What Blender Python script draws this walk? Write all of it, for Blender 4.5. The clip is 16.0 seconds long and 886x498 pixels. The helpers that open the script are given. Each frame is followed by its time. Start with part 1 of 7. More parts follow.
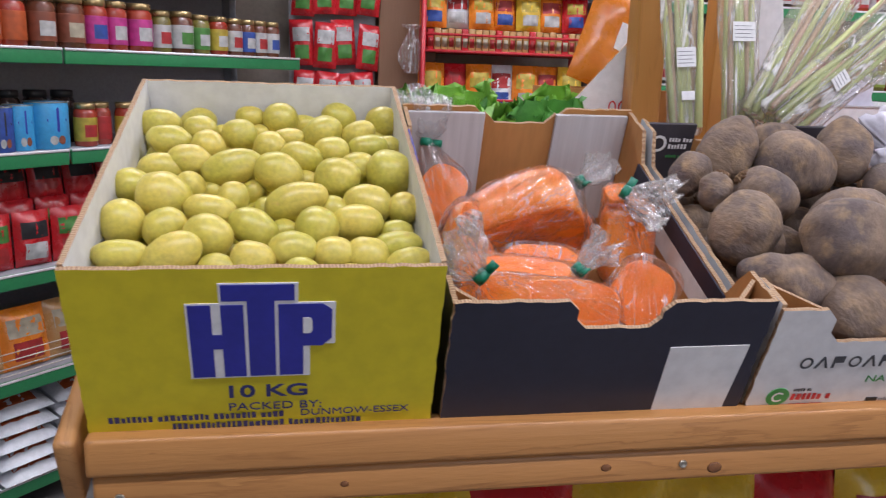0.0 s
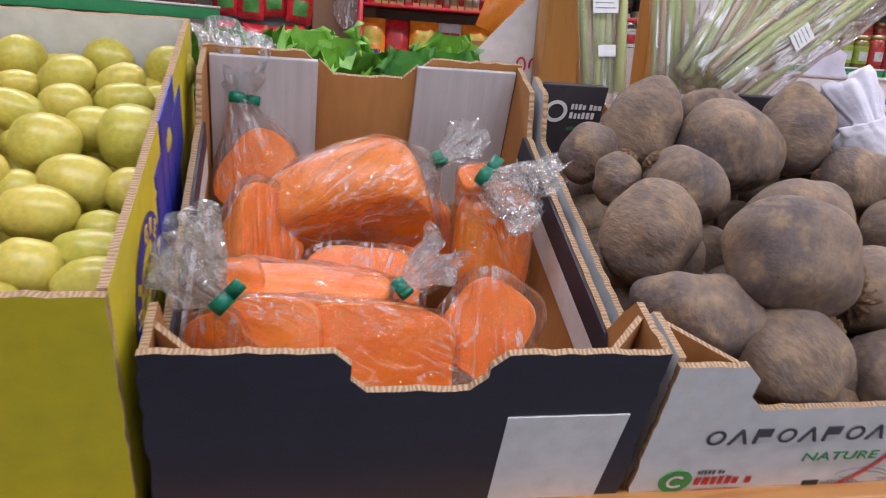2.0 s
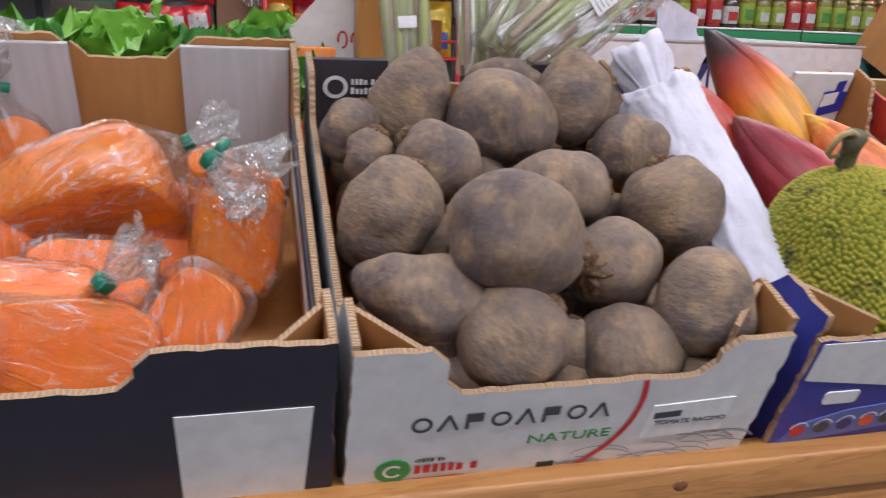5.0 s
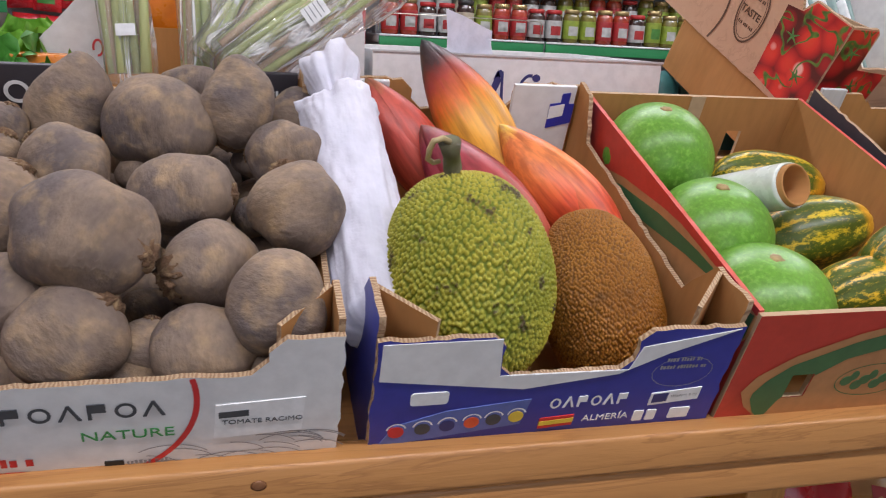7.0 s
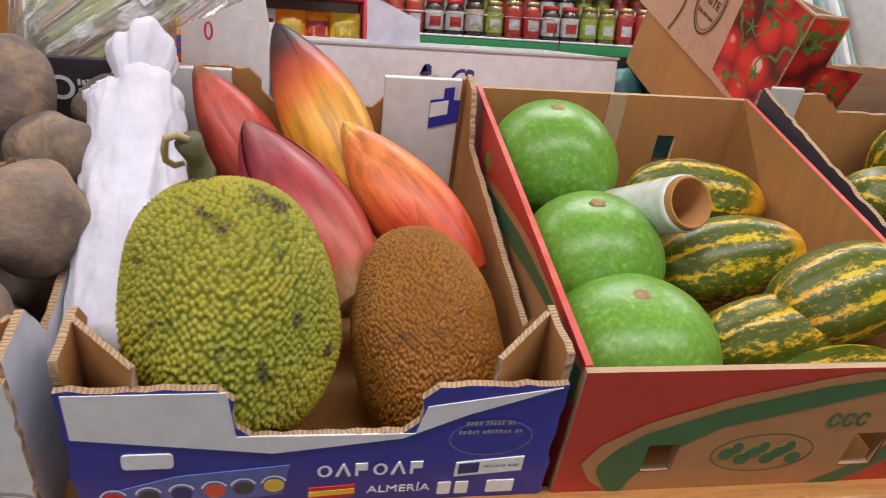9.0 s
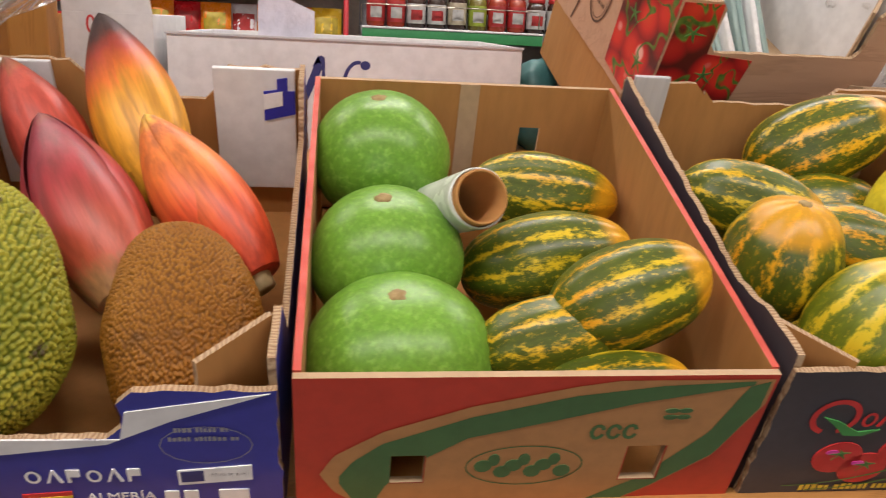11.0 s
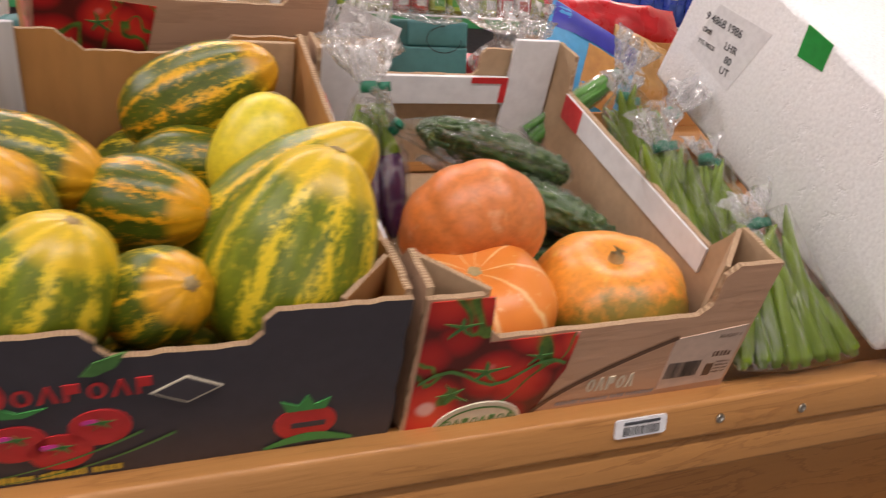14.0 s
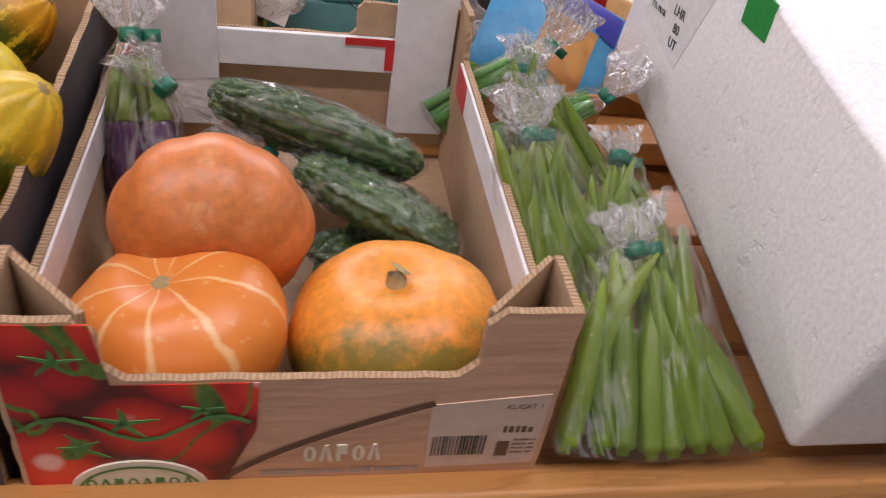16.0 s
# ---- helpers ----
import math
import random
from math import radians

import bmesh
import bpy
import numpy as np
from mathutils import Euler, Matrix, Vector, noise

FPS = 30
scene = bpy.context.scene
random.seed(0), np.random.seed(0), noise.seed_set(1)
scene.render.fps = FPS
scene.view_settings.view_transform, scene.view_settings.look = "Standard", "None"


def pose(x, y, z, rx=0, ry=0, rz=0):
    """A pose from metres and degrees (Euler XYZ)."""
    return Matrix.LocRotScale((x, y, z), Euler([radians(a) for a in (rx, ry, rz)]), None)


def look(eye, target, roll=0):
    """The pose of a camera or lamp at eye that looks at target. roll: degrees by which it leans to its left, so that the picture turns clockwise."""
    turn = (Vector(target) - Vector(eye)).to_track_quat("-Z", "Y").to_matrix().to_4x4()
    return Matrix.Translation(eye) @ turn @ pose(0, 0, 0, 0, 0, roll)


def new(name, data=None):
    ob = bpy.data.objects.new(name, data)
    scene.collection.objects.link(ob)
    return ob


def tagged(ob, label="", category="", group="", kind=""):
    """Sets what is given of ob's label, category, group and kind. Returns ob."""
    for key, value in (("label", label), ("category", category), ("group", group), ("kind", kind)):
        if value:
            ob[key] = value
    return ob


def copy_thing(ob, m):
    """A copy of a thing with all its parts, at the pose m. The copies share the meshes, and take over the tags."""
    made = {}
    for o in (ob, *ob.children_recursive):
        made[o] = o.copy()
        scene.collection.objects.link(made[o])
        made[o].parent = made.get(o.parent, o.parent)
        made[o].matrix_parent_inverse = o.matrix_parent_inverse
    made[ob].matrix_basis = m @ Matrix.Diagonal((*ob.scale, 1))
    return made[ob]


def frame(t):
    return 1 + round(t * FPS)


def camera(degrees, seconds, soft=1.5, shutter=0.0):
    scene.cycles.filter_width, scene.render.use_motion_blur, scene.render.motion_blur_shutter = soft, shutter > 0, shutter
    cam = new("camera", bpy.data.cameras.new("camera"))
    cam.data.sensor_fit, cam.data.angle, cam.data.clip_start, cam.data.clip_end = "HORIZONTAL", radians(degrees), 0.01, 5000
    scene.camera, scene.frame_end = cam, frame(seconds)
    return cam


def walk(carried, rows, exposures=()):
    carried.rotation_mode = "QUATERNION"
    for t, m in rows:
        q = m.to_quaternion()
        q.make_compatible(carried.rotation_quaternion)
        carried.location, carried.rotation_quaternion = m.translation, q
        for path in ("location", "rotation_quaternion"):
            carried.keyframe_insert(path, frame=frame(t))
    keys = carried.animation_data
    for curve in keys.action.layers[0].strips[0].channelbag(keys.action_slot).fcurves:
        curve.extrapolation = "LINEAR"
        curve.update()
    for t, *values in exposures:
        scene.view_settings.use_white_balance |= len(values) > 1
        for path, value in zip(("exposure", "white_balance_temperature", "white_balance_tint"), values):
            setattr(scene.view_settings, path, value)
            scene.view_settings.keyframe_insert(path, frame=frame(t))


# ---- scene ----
cam = camera(59.2, 16.0, soft=1.1, shutter=0.4)
METRES, EYE, TILT, LEAN, TURN = 2.15, 1.25, -13.0, -2.0, -10.3
ROWS = [
    (0.0, 0.0, 0.0, 0.0, 0.0, 0.0, -0.0),
    (0.5, 0.0204, 0.0086, -0.0031, -1.07, -0.32, 0.12),
    (1.0, 0.0415, 0.0233, 0.0005, -1.81, -0.79, -0.26),
    (1.5, 0.0598, 0.0634, 0.0048, -1.94, -1.4, -1.03),
    (2.0, 0.0737, 0.1186, 0.0137, -1.35, -2.25, -1.74),
    (2.5, 0.0803, 0.1491, 0.0191, -0.42, -3.12, -2.1),
    (3.0, 0.0874, 0.1585, 0.0222, 0.41, -3.87, -1.87),
    (5.5, 0.1965, 0.1254, 0.0152, -4.58, -3.9, 0.67),
    (6.0, 0.2392, 0.1276, 0.0139, -5.24, -3.63, 0.41),
    (6.5, 0.2762, 0.1194, 0.0128, -4.9, -3.22, 0.21),
    (7.0, 0.2989, 0.1147, 0.0111, -4.35, -2.75, 0.02),
    (7.5, 0.3142, 0.122, 0.0107, -3.72, -2.46, -0.17),
    (8.0, 0.3428, 0.1481, 0.0133, -3.0, -2.26, -0.51),
    (10.5, 0.4647, 0.1872, 0.0182, 3.83, -3.25, -2.3),
    (11.0, 0.4903, 0.1882, 0.0185, 3.1, -2.87, -1.52),
    (11.5, 0.5093, 0.1856, 0.0192, 2.06, -2.4, -0.81),
    (12.0, 0.5307, 0.1736, 0.0185, 0.43, -2.22, -0.05),
    (12.5, 0.5615, 0.1648, 0.0093, -1.96, -2.46, 0.72),
    (13.0, 0.5925, 0.1643, 0.0037, -5.11, -3.02, 1.27),
    (13.5, 0.6313, 0.1787, 0.0006, -8.35, -3.58, 1.65),
    (14.0, 0.6877, 0.212, 0.0089, -10.76, -4.18, 1.58),
    (14.5, 0.7251, 0.2422, 0.0111, -11.59, -4.47, 1.14),
    (15.0, 0.7442, 0.2526, 0.0129, -11.4, -4.73, 0.63),
    (15.5, 0.7792, 0.2678, 0.0101, -6.82, -5.22, -0.97),
    (16.0, 0.8263, 0.2791, 0.0119, -0.23, -5.38, -2.55),
]
walk(cam, [(t, pose(0, 0, EYE, TILT, LEAN, TURN) @ pose(METRES * x, METRES * y, METRES * z, 90 + pitch, roll, yaw)) for t, x, y, z, yaw, pitch, roll in ROWS],
     [(0.0, -0.10, 5850, 20), (8.0, -0.16, 6050, 17), (10.5, -0.12, 6900, 18), (13.5, -0.20, 7000, 21), (15.0, -0.33, 6450, 25), (16.0, -0.36, 6400, 25)])

# ---- world and light ----
world = bpy.data.worlds.new("world")
scene.world = world
world.use_nodes = True
sky = world.node_tree.nodes.new("ShaderNodeTexSky")
sky.sky_type, sky.sun_disc, sky.sun_elevation, sky.sun_rotation = "NISHITA", False, radians(40), radians(200)
world.node_tree.nodes["Background"].inputs[1].default_value = 0.1
world.node_tree.links.new(sky.outputs[0], world.node_tree.nodes["Background"].inputs[0])
scene.view_settings.exposure = 0.0


def area_lamp(m, wide, deep, watts, colour):
    data = bpy.data.lights.new("lamp", "AREA")
    data.shape, data.size, data.size_y, data.energy, data.color = "RECTANGLE", wide, deep, watts, colour
    ob = new("lamp", data)
    ob.matrix_world = m
    return ob


TUBE_W, DAY_W = 24.5, 15.0
TUBE_C, DAY_C = (1.0, 0.98, 0.945), (0.93, 0.97, 1.0)
TUBES = [(-0.5, -0.15), (1.0, -0.15), (2.5, -0.15), (-0.2, 1.95), (1.4, 1.95), (3.0, 1.95)]
for lx, ly in TUBES:
    area_lamp(pose(lx, ly, 2.60), 1.2, 0.12, TUBE_W, TUBE_C)
# the open shop door behind the walker
area_lamp(look((1.0, -2.58, 1.25), (1.0, 0.5, 1.25)), 2.0, 2.1, DAY_W, DAY_C)

# ---- small tools ----
S = pose(0, 0.676, 0.904, 20)          # the tilted deck: x along the rail, y up the slope, z off it
UP = Vector((0, 0, 1))


def geo(verts, faces, slots=None):
    return verts, faces, slots


def part(name, g, mats, parent=None, label="", m=None, smooth=True):
    me = bpy.data.meshes.new(name)
    verts, faces, slots = g
    me.from_pydata([tuple(v) for v in verts], [], faces)
    for mt in (mats if isinstance(mats, (list, tuple)) else [mats]):
        me.materials.append(mt)
    if slots:
        me.polygons.foreach_set("material_index", slots)
    if smooth:
        me.polygons.foreach_set("use_smooth", [True] * len(me.polygons))
    me.update()
    ob = new(name, me)
    if m is not None:
        ob.matrix_world = m
    if parent is not None:
        ob.parent = parent
    return tagged(ob, label) if label else ob


def part_like(name, me, parent, m):
    ob = new(name, me)
    ob.matrix_world = m
    ob.parent = parent
    return ob


def thing(name, m, label, category, group="", kind=""):
    ob = new(name)
    ob.empty_display_size = 0.02
    ob.matrix_world = m
    return tagged(ob, label, category, group, kind)


def join(*gs):
    verts, faces, slots = [], [], []
    for v, f, s in gs:
        k = len(verts)
        verts += list(v)
        faces += [tuple(i + k for i in q) for q in f]
        slots += list(s) if s else [0] * len(f)
    return verts, faces, slots


def moved(g, m):
    return [m @ Vector(v) for v in g[0]], g[1], g[2]


def slab(x0, x1, y0, y1, z0, z1, b=0.0):
    """A board with its long edges taken off by b."""
    if b <= 0:
        v = [(x, y, z) for z in (z0, z1) for y in (y0, y1) for x in (x0, x1)]
        return v, [(0, 2, 3, 1), (4, 5, 7, 6), (0, 1, 5, 4), (2, 6, 7, 3), (0, 4, 6, 2), (1, 3, 7, 5)], None
    bm = bmesh.new()
    bmesh.ops.create_cube(bm, size=1)
    for v in bm.verts:
        v.co = Vector((x0 + (v.co.x + .5) * (x1 - x0), y0 + (v.co.y + .5) * (y1 - y0), z0 + (v.co.z + .5) * (z1 - z0)))
    bmesh.ops.bevel(bm, geom=bm.edges[:], offset=b, segments=2, profile=0.6, affect="EDGES")
    bm.verts.index_update()
    g = [v.co.copy() for v in bm.verts], [tuple(v.index for v in f.verts) for f in bm.faces], None
    bm.free()
    return g


def lathe(profile, n=24, shape=None):
    """Rings of (radius, height); shape(angle, row, radius, height) may move a point."""
    v, f = [], []
    for j, (r, z) in enumerate(profile):
        for i in range(n):
            a = 2 * math.pi * i / n
            p = Vector((r * math.cos(a), r * math.sin(a), z))
            v.append(shape(a, j, p) if shape else p)
    for j in range(len(profile) - 1):
        for i in range(n):
            k = (i + 1) % n
            f.append((j * n + i, j * n + k, (j + 1) * n + k, (j + 1) * n + i))
    f.append(tuple(range(n))[::-1])
    f.append(tuple((len(profile) - 1) * n + i for i in range(n)))
    return v, f, None


def tube_along(points, radii, n=8, cap=True):
    v, f = [], []
    for j, p in enumerate(points):
        p = Vector(p)
        d = (Vector(points[min(j + 1, len(points) - 1)]) - Vector(points[max(j - 1, 0)])).normalized()
        side = d.cross(Vector((0.31, 0.2, 0.93)) if abs(d.z) < .9 else Vector((1, 0, 0))).normalized()
        up = side.cross(d)
        for i in range(n):
            a = 2 * math.pi * i / n
            v.append(p + (side * math.cos(a) + up * math.sin(a)) * radii[j])
    for j in range(len(points) - 1):
        for i in range(n):
            k = (i + 1) % n
            f.append((j * n + i, j * n + k, (j + 1) * n + k, (j + 1) * n + i))
    if cap:
        f.append(tuple(range(n))[::-1])
        f.append(tuple((len(points) - 1) * n + i for i in range(n)))
    return v, f, None


def along(place, axis):
    """A pose at place whose z runs along axis."""
    return Matrix.Translation(place) @ Vector(axis).to_track_quat("Z", "Y").to_matrix().to_4x4()


def sheet(outline, thick, ragged=0.0, step=0.009):
    """A board cut to an outline in x, z; its outer face at y = 0, its inner at y = thick. Slots: outside, inside, cut edge."""
    pts = []
    n = len(outline)
    for i in range(n):
        a, b = Vector(outline[i]), Vector(outline[(i + 1) % n])
        k = max(1, int((b - a).length / step)) if ragged else 1
        for j in range(k):
            p = a.lerp(b, j / k)
            if ragged and j:
                p = p + Vector((random.uniform(-1, 1), random.uniform(-1, 1))) * ragged
            pts.append(p)
    k = len(pts)
    v = [Vector((p.x, 0, p.y)) for p in pts] + [Vector((p.x, thick, p.y)) for p in pts]
    f = [tuple(range(k)), tuple(range(k, 2 * k))[::-1]] + [(i, i + k, (i + 1) % k + k, (i + 1) % k) for i in range(k)]
    return v, f, [0, 1] + [2] * k


def round_rect(x0, z0, x1, z1, r, n=5):
    pts = []
    for cx, cz, a0 in ((x1 - r, z0 + r, -90), (x1 - r, z1 - r, 0), (x0 + r, z1 - r, 90), (x0 + r, z0 + r, 180)):
        pts += [(cx + r * math.cos(radians(a0 + 90 * i / n)), cz + r * math.sin(radians(a0 + 90 * i / n))) for i in range(n + 1)]
    return pts


def oval(cx, cz, rx, rz, n=28):
    return [(cx + rx * math.cos(2 * math.pi * i / n), cz + rz * math.sin(2 * math.pi * i / n)) for i in range(n)]


def print_on(parent, name, outline, mat, lift=0.0006, label="", m=None):
    """A printed or stuck-on flat shape on the plane y = 0 of its board."""
    k = len(outline)
    v = [Vector((x, -lift, z)) for x, z in outline] + [Vector((x, 0.0005, z)) for x, z in outline]
    f = [tuple(range(k))] + [(i, i + k, (i + 1) % k + k, (i + 1) % k) for i in range(k)]
    g = (v, f, None)
    return part(name, moved(g, m) if m is not None else g, mat, parent, label, smooth=False)


def ring_on(parent, name, cx, cz, rx, rz, wide, mat, lift=0.0006, a0=0, a1=360, m=None, n=30):
    v, f = [], []
    for i in range(n + 1):
        a = radians(a0 + (a1 - a0) * i / n)
        for k in (0, 1):
            v.append(Vector((cx + (rx - wide * k) * math.cos(a), -lift, cz + (rz - wide * k) * math.sin(a))))
    for i in range(n):
        f.append((2 * i, 2 * i + 1, 2 * i + 3, 2 * i + 2))
    g = (v, f, None)
    return part(name, moved(g, m) if m is not None else g, mat, parent, smooth=False)


def words(parent, text, size, mat, x, z, lift=0.0008, m=None, squeeze=1.0, name="lettering", bold=0.0):
    cu = bpy.data.curves.new(name, "FONT")
    cu.body, cu.size, cu.extrude, cu.offset, cu.resolution_u = text, size, 0.0002, bold, 3
    tmp = bpy.data.objects.new(name, cu)
    scene.collection.objects.link(tmp)
    me = bpy.data.meshes.new_from_object(tmp)
    bpy.data.objects.remove(tmp)
    bpy.data.curves.remove(cu)
    me.name = name
    me.materials.clear()
    me.materials.append(mat)
    base = Matrix.Translation((x, -lift, z)) @ pose(0, 0, 0, 90) @ Matrix.Diagonal((squeeze, 1, 1, 1))
    me.transform(m @ base if m is not None else base)
    ob = new(name, me)
    ob.parent = parent
    return ob

# ---- materials ----
def shader(name):
    mt = bpy.data.materials.new(name)
    mt.use_nodes = True
    nt = mt.node_tree
    return mt, nt, nt.nodes["Principled BSDF"]


def noise_node(nt, scale, detail=4, stretch=None, rough=0.55, distort=0.0):
    co = nt.nodes.new("ShaderNodeTexCoord")
    n = nt.nodes.new("ShaderNodeTexNoise")
    n.inputs["Scale"].default_value, n.inputs["Detail"].default_value = scale, detail
    n.inputs["Roughness"].default_value, n.inputs["Distortion"].default_value = rough, distort
    info = nt.nodes.new("ShaderNodeObjectInfo")
    add = nt.nodes.new("ShaderNodeVectorMath")
    add.operation = "ADD"
    sc = nt.nodes.new("ShaderNodeVectorMath")
    sc.operation = "SCALE"
    sc.inputs[0].default_value = (7.3, 3.1, 5.7)
    nt.links.new(info.outputs["Random"], sc.inputs["Scale"])
    if stretch:
        mp = nt.nodes.new("ShaderNodeMapping")
        mp.inputs["Scale"].default_value = stretch
        nt.links.new(co.outputs["Object"], mp.inputs[0])
        nt.links.new(mp.outputs[0], add.inputs[0])
    else:
        nt.links.new(co.outputs["Object"], add.inputs[0])
    nt.links.new(sc.outputs[0], add.inputs[1])
    nt.links.new(add.outputs[0], n.inputs["Vector"])
    return n


def ramp(nt, src, stops):
    r = nt.nodes.new("ShaderNodeValToRGB")
    while len(r.color_ramp.elements) < len(stops):
        r.color_ramp.elements.new(0.5)
    for e, (p, c) in zip(r.color_ramp.elements, stops):
        e.position, e.color = p, (*c, 1) if len(c) == 3 else c
    nt.links.new(src, r.inputs[0])
    return r.outputs[0]


def mix(nt, fac, a, b, kind="MIX"):
    m = nt.nodes.new("ShaderNodeMix")
    m.data_type, m.blend_type = "RGBA", kind
    for sock, val in ((m.inputs[0], fac), (m.inputs[6], a), (m.inputs[7], b)):
        if isinstance(val, (int, float)):
            sock.default_value = val
        elif isinstance(val, tuple):
            sock.default_value = (*val, 1)
        else:
            nt.links.new(val, sock)
    return m.outputs[2]


def calc(nt, op, a, b=0.0, c=None):
    m = nt.nodes.new("ShaderNodeMath")
    m.operation = op
    for i, val in enumerate((a, b, c)):
        if val is None:
            continue
        if isinstance(val, (int, float)):
            m.inputs[i].default_value = val
        else:
            nt.links.new(val, m.inputs[i])
    return m.outputs[0]


def bump(nt, bs, height, strength, dist=0.002):
    b = nt.nodes.new("ShaderNodeBump")
    b.inputs["Strength"].default_value, b.inputs["Distance"].default_value = strength, dist
    nt.links.new(height, b.inputs["Height"])
    nt.links.new(b.outputs[0], bs.inputs["Normal"])


def plain(name, c1, c2=None, scale=12, rough=0.6, relief=0.15, fine=120, stretch=None, spec=0.5, metal=0.0, coat=0.0, sub=0.0):
    """A surface that varies between two colours at a large and a fine scale."""
    mt, nt, bs = shader(name)
    c2 = c2 or tuple(x * 0.82 for x in c1)
    big, small = noise_node(nt, scale, 4, stretch), noise_node(nt, fine, 3, stretch)
    col = ramp(nt, big.outputs[0], [(0.32, c1), (0.68, c2)])
    dark = ramp(nt, small.outputs[0], [(0.3, (0.88, 0.88, 0.88)), (0.62, (1, 1, 1))])
    nt.links.new(mix(nt, 1.0, col, dark, "MULTIPLY"), bs.inputs["Base Color"])
    rr = ramp(nt, big.outputs[0], [(0.3, (rough * 0.85,) * 3), (0.7, (min(1, rough * 1.15),) * 3)])
    nt.links.new(rr, bs.inputs["Roughness"])
    bs.inputs["Specular IOR Level"].default_value, bs.inputs["Metallic"].default_value = spec, metal
    bs.inputs["Coat Weight"].default_value = coat
    bs.inputs["Coat Roughness"].default_value = 0.12
    if sub:
        bs.inputs["Subsurface Weight"].default_value = sub
        bs.inputs["Subsurface Radius"].default_value = (0.01, 0.006, 0.003)
        bs.inputs["Subsurface Scale"].default_value = 0.6
    if relief:
        bump(nt, bs, small.outputs[0], relief)
    return mt


def wood(name, light, dark, size=1.0, ring=14.0, along_axis="X", rough=0.45):
    mt, nt, bs = shader(name)
    st = (0.10, 1, 1) if along_axis == "X" else (1, 0.10, 1) if along_axis == "Y" else (1, 1, 0.10)
    grain = noise_node(nt, 26 * size, 5, st, 0.6, 0.6)
    fine = noise_node(nt, 190 * size, 4, st)
    big = noise_node(nt, 4 * size, 3)
    bands = calc(nt, "FRACT", calc(nt, "MULTIPLY", grain.outputs[0], ring / 2))
    c = ramp(nt, bands, [(0.0, light), (0.72, tuple(l * .78 + d * .22 for l, d in zip(light, dark))), (0.92, dark), (1.0, light)])
    c = mix(nt, calc(nt, "MULTIPLY", fine.outputs[0], 0.45), c, dark)
    c = mix(nt, 0.5, c, ramp(nt, big.outputs[0], [(0.3, tuple(x * .72 for x in light)), (0.7, light)]), "MULTIPLY")
    c = mix(nt, 0.35, c, light)
    nt.links.new(c, bs.inputs["Base Color"])
    bs.inputs["Roughness"].default_value = rough
    bump(nt, bs, fine.outputs[0], 0.25)
    return mt


def flute(name, c, dark, way):
    """The cut edge of corrugated board."""
    mt, nt, bs = shader(name)
    co = nt.nodes.new("ShaderNodeTexCoord")
    w = nt.nodes.new("ShaderNodeTexWave")
    w.wave_type, w.bands_direction = "BANDS", way
    w.inputs["Scale"].default_value, w.inputs["Distortion"].default_value, w.inputs["Detail"].default_value = 105, 7.0, 3
    nt.links.new(co.outputs["Object"], w.inputs["Vector"])
    nt.links.new(ramp(nt, w.outputs[1], [(0.25, dark), (0.65, c)]), bs.inputs["Base Color"])
    bs.inputs["Roughness"].default_value = 0.9
    bump(nt, bs, w.outputs[1], 0.35)
    return mt


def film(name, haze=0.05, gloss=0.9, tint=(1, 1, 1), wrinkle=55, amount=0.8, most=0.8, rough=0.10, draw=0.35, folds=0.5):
    """Thin clear plastic: mostly seen through; crinkled shine, plus glints painted as white streaks."""
    mt, nt, bs = shader(name)
    out = nt.nodes["Material Output"]
    n1, n2 = noise_node(nt, wrinkle, 3, (1, 1, draw), 0.5, 1.2), noise_node(nt, wrinkle * 3.2, 2, None, 0.5, 0.8)
    b = nt.nodes.new("ShaderNodeBump")
    b.inputs["Strength"].default_value, b.inputs["Distance"].default_value = amount, 0.009
    nt.links.new(calc(nt, "ADD", n1.outputs[0], calc(nt, "MULTIPLY", n2.outputs[0], 0.25)), b.inputs["Height"])
    clear = nt.nodes.new("ShaderNodeBsdfTransparent")
    clear.inputs[0].default_value = (*tint, 1)
    shine = nt.nodes.new("ShaderNodeBsdfGlossy")
    shine.inputs["Roughness"].default_value = rough
    nt.links.new(b.outputs[0], shine.inputs["Normal"])
    milk = nt.nodes.new("ShaderNodeBsdfDiffuse")
    milk.inputs[0].default_value = (0.85, 0.85, 0.85, 1)
    nt.links.new(b.outputs[0], milk.inputs["Normal"])
    fr = nt.nodes.new("ShaderNodeFresnel")
    fr.inputs["IOR"].default_value = 1.55
    nt.links.new(b.outputs[0], fr.inputs["Normal"])
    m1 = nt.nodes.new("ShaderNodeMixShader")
    # creases scatter white; these streaks also stand in for missing highlights
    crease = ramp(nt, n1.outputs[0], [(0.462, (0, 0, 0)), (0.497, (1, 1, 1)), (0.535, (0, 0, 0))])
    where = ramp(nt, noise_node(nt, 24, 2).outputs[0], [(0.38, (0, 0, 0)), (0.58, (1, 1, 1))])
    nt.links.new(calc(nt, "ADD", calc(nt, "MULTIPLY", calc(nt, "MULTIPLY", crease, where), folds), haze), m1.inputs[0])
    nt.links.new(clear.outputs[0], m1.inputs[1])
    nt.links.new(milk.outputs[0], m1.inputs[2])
    m2 = nt.nodes.new("ShaderNodeMixShader")
    nt.links.new(calc(nt, "MINIMUM", calc(nt, "MULTIPLY", fr.outputs[0], gloss), most), m2.inputs[0])
    nt.links.new(m1.outputs[0], m2.inputs[1])
    nt.links.new(shine.outputs[0], m2.inputs[2])
    nt.links.new(m2.outputs[0], out.inputs["Surface"])
    return mt


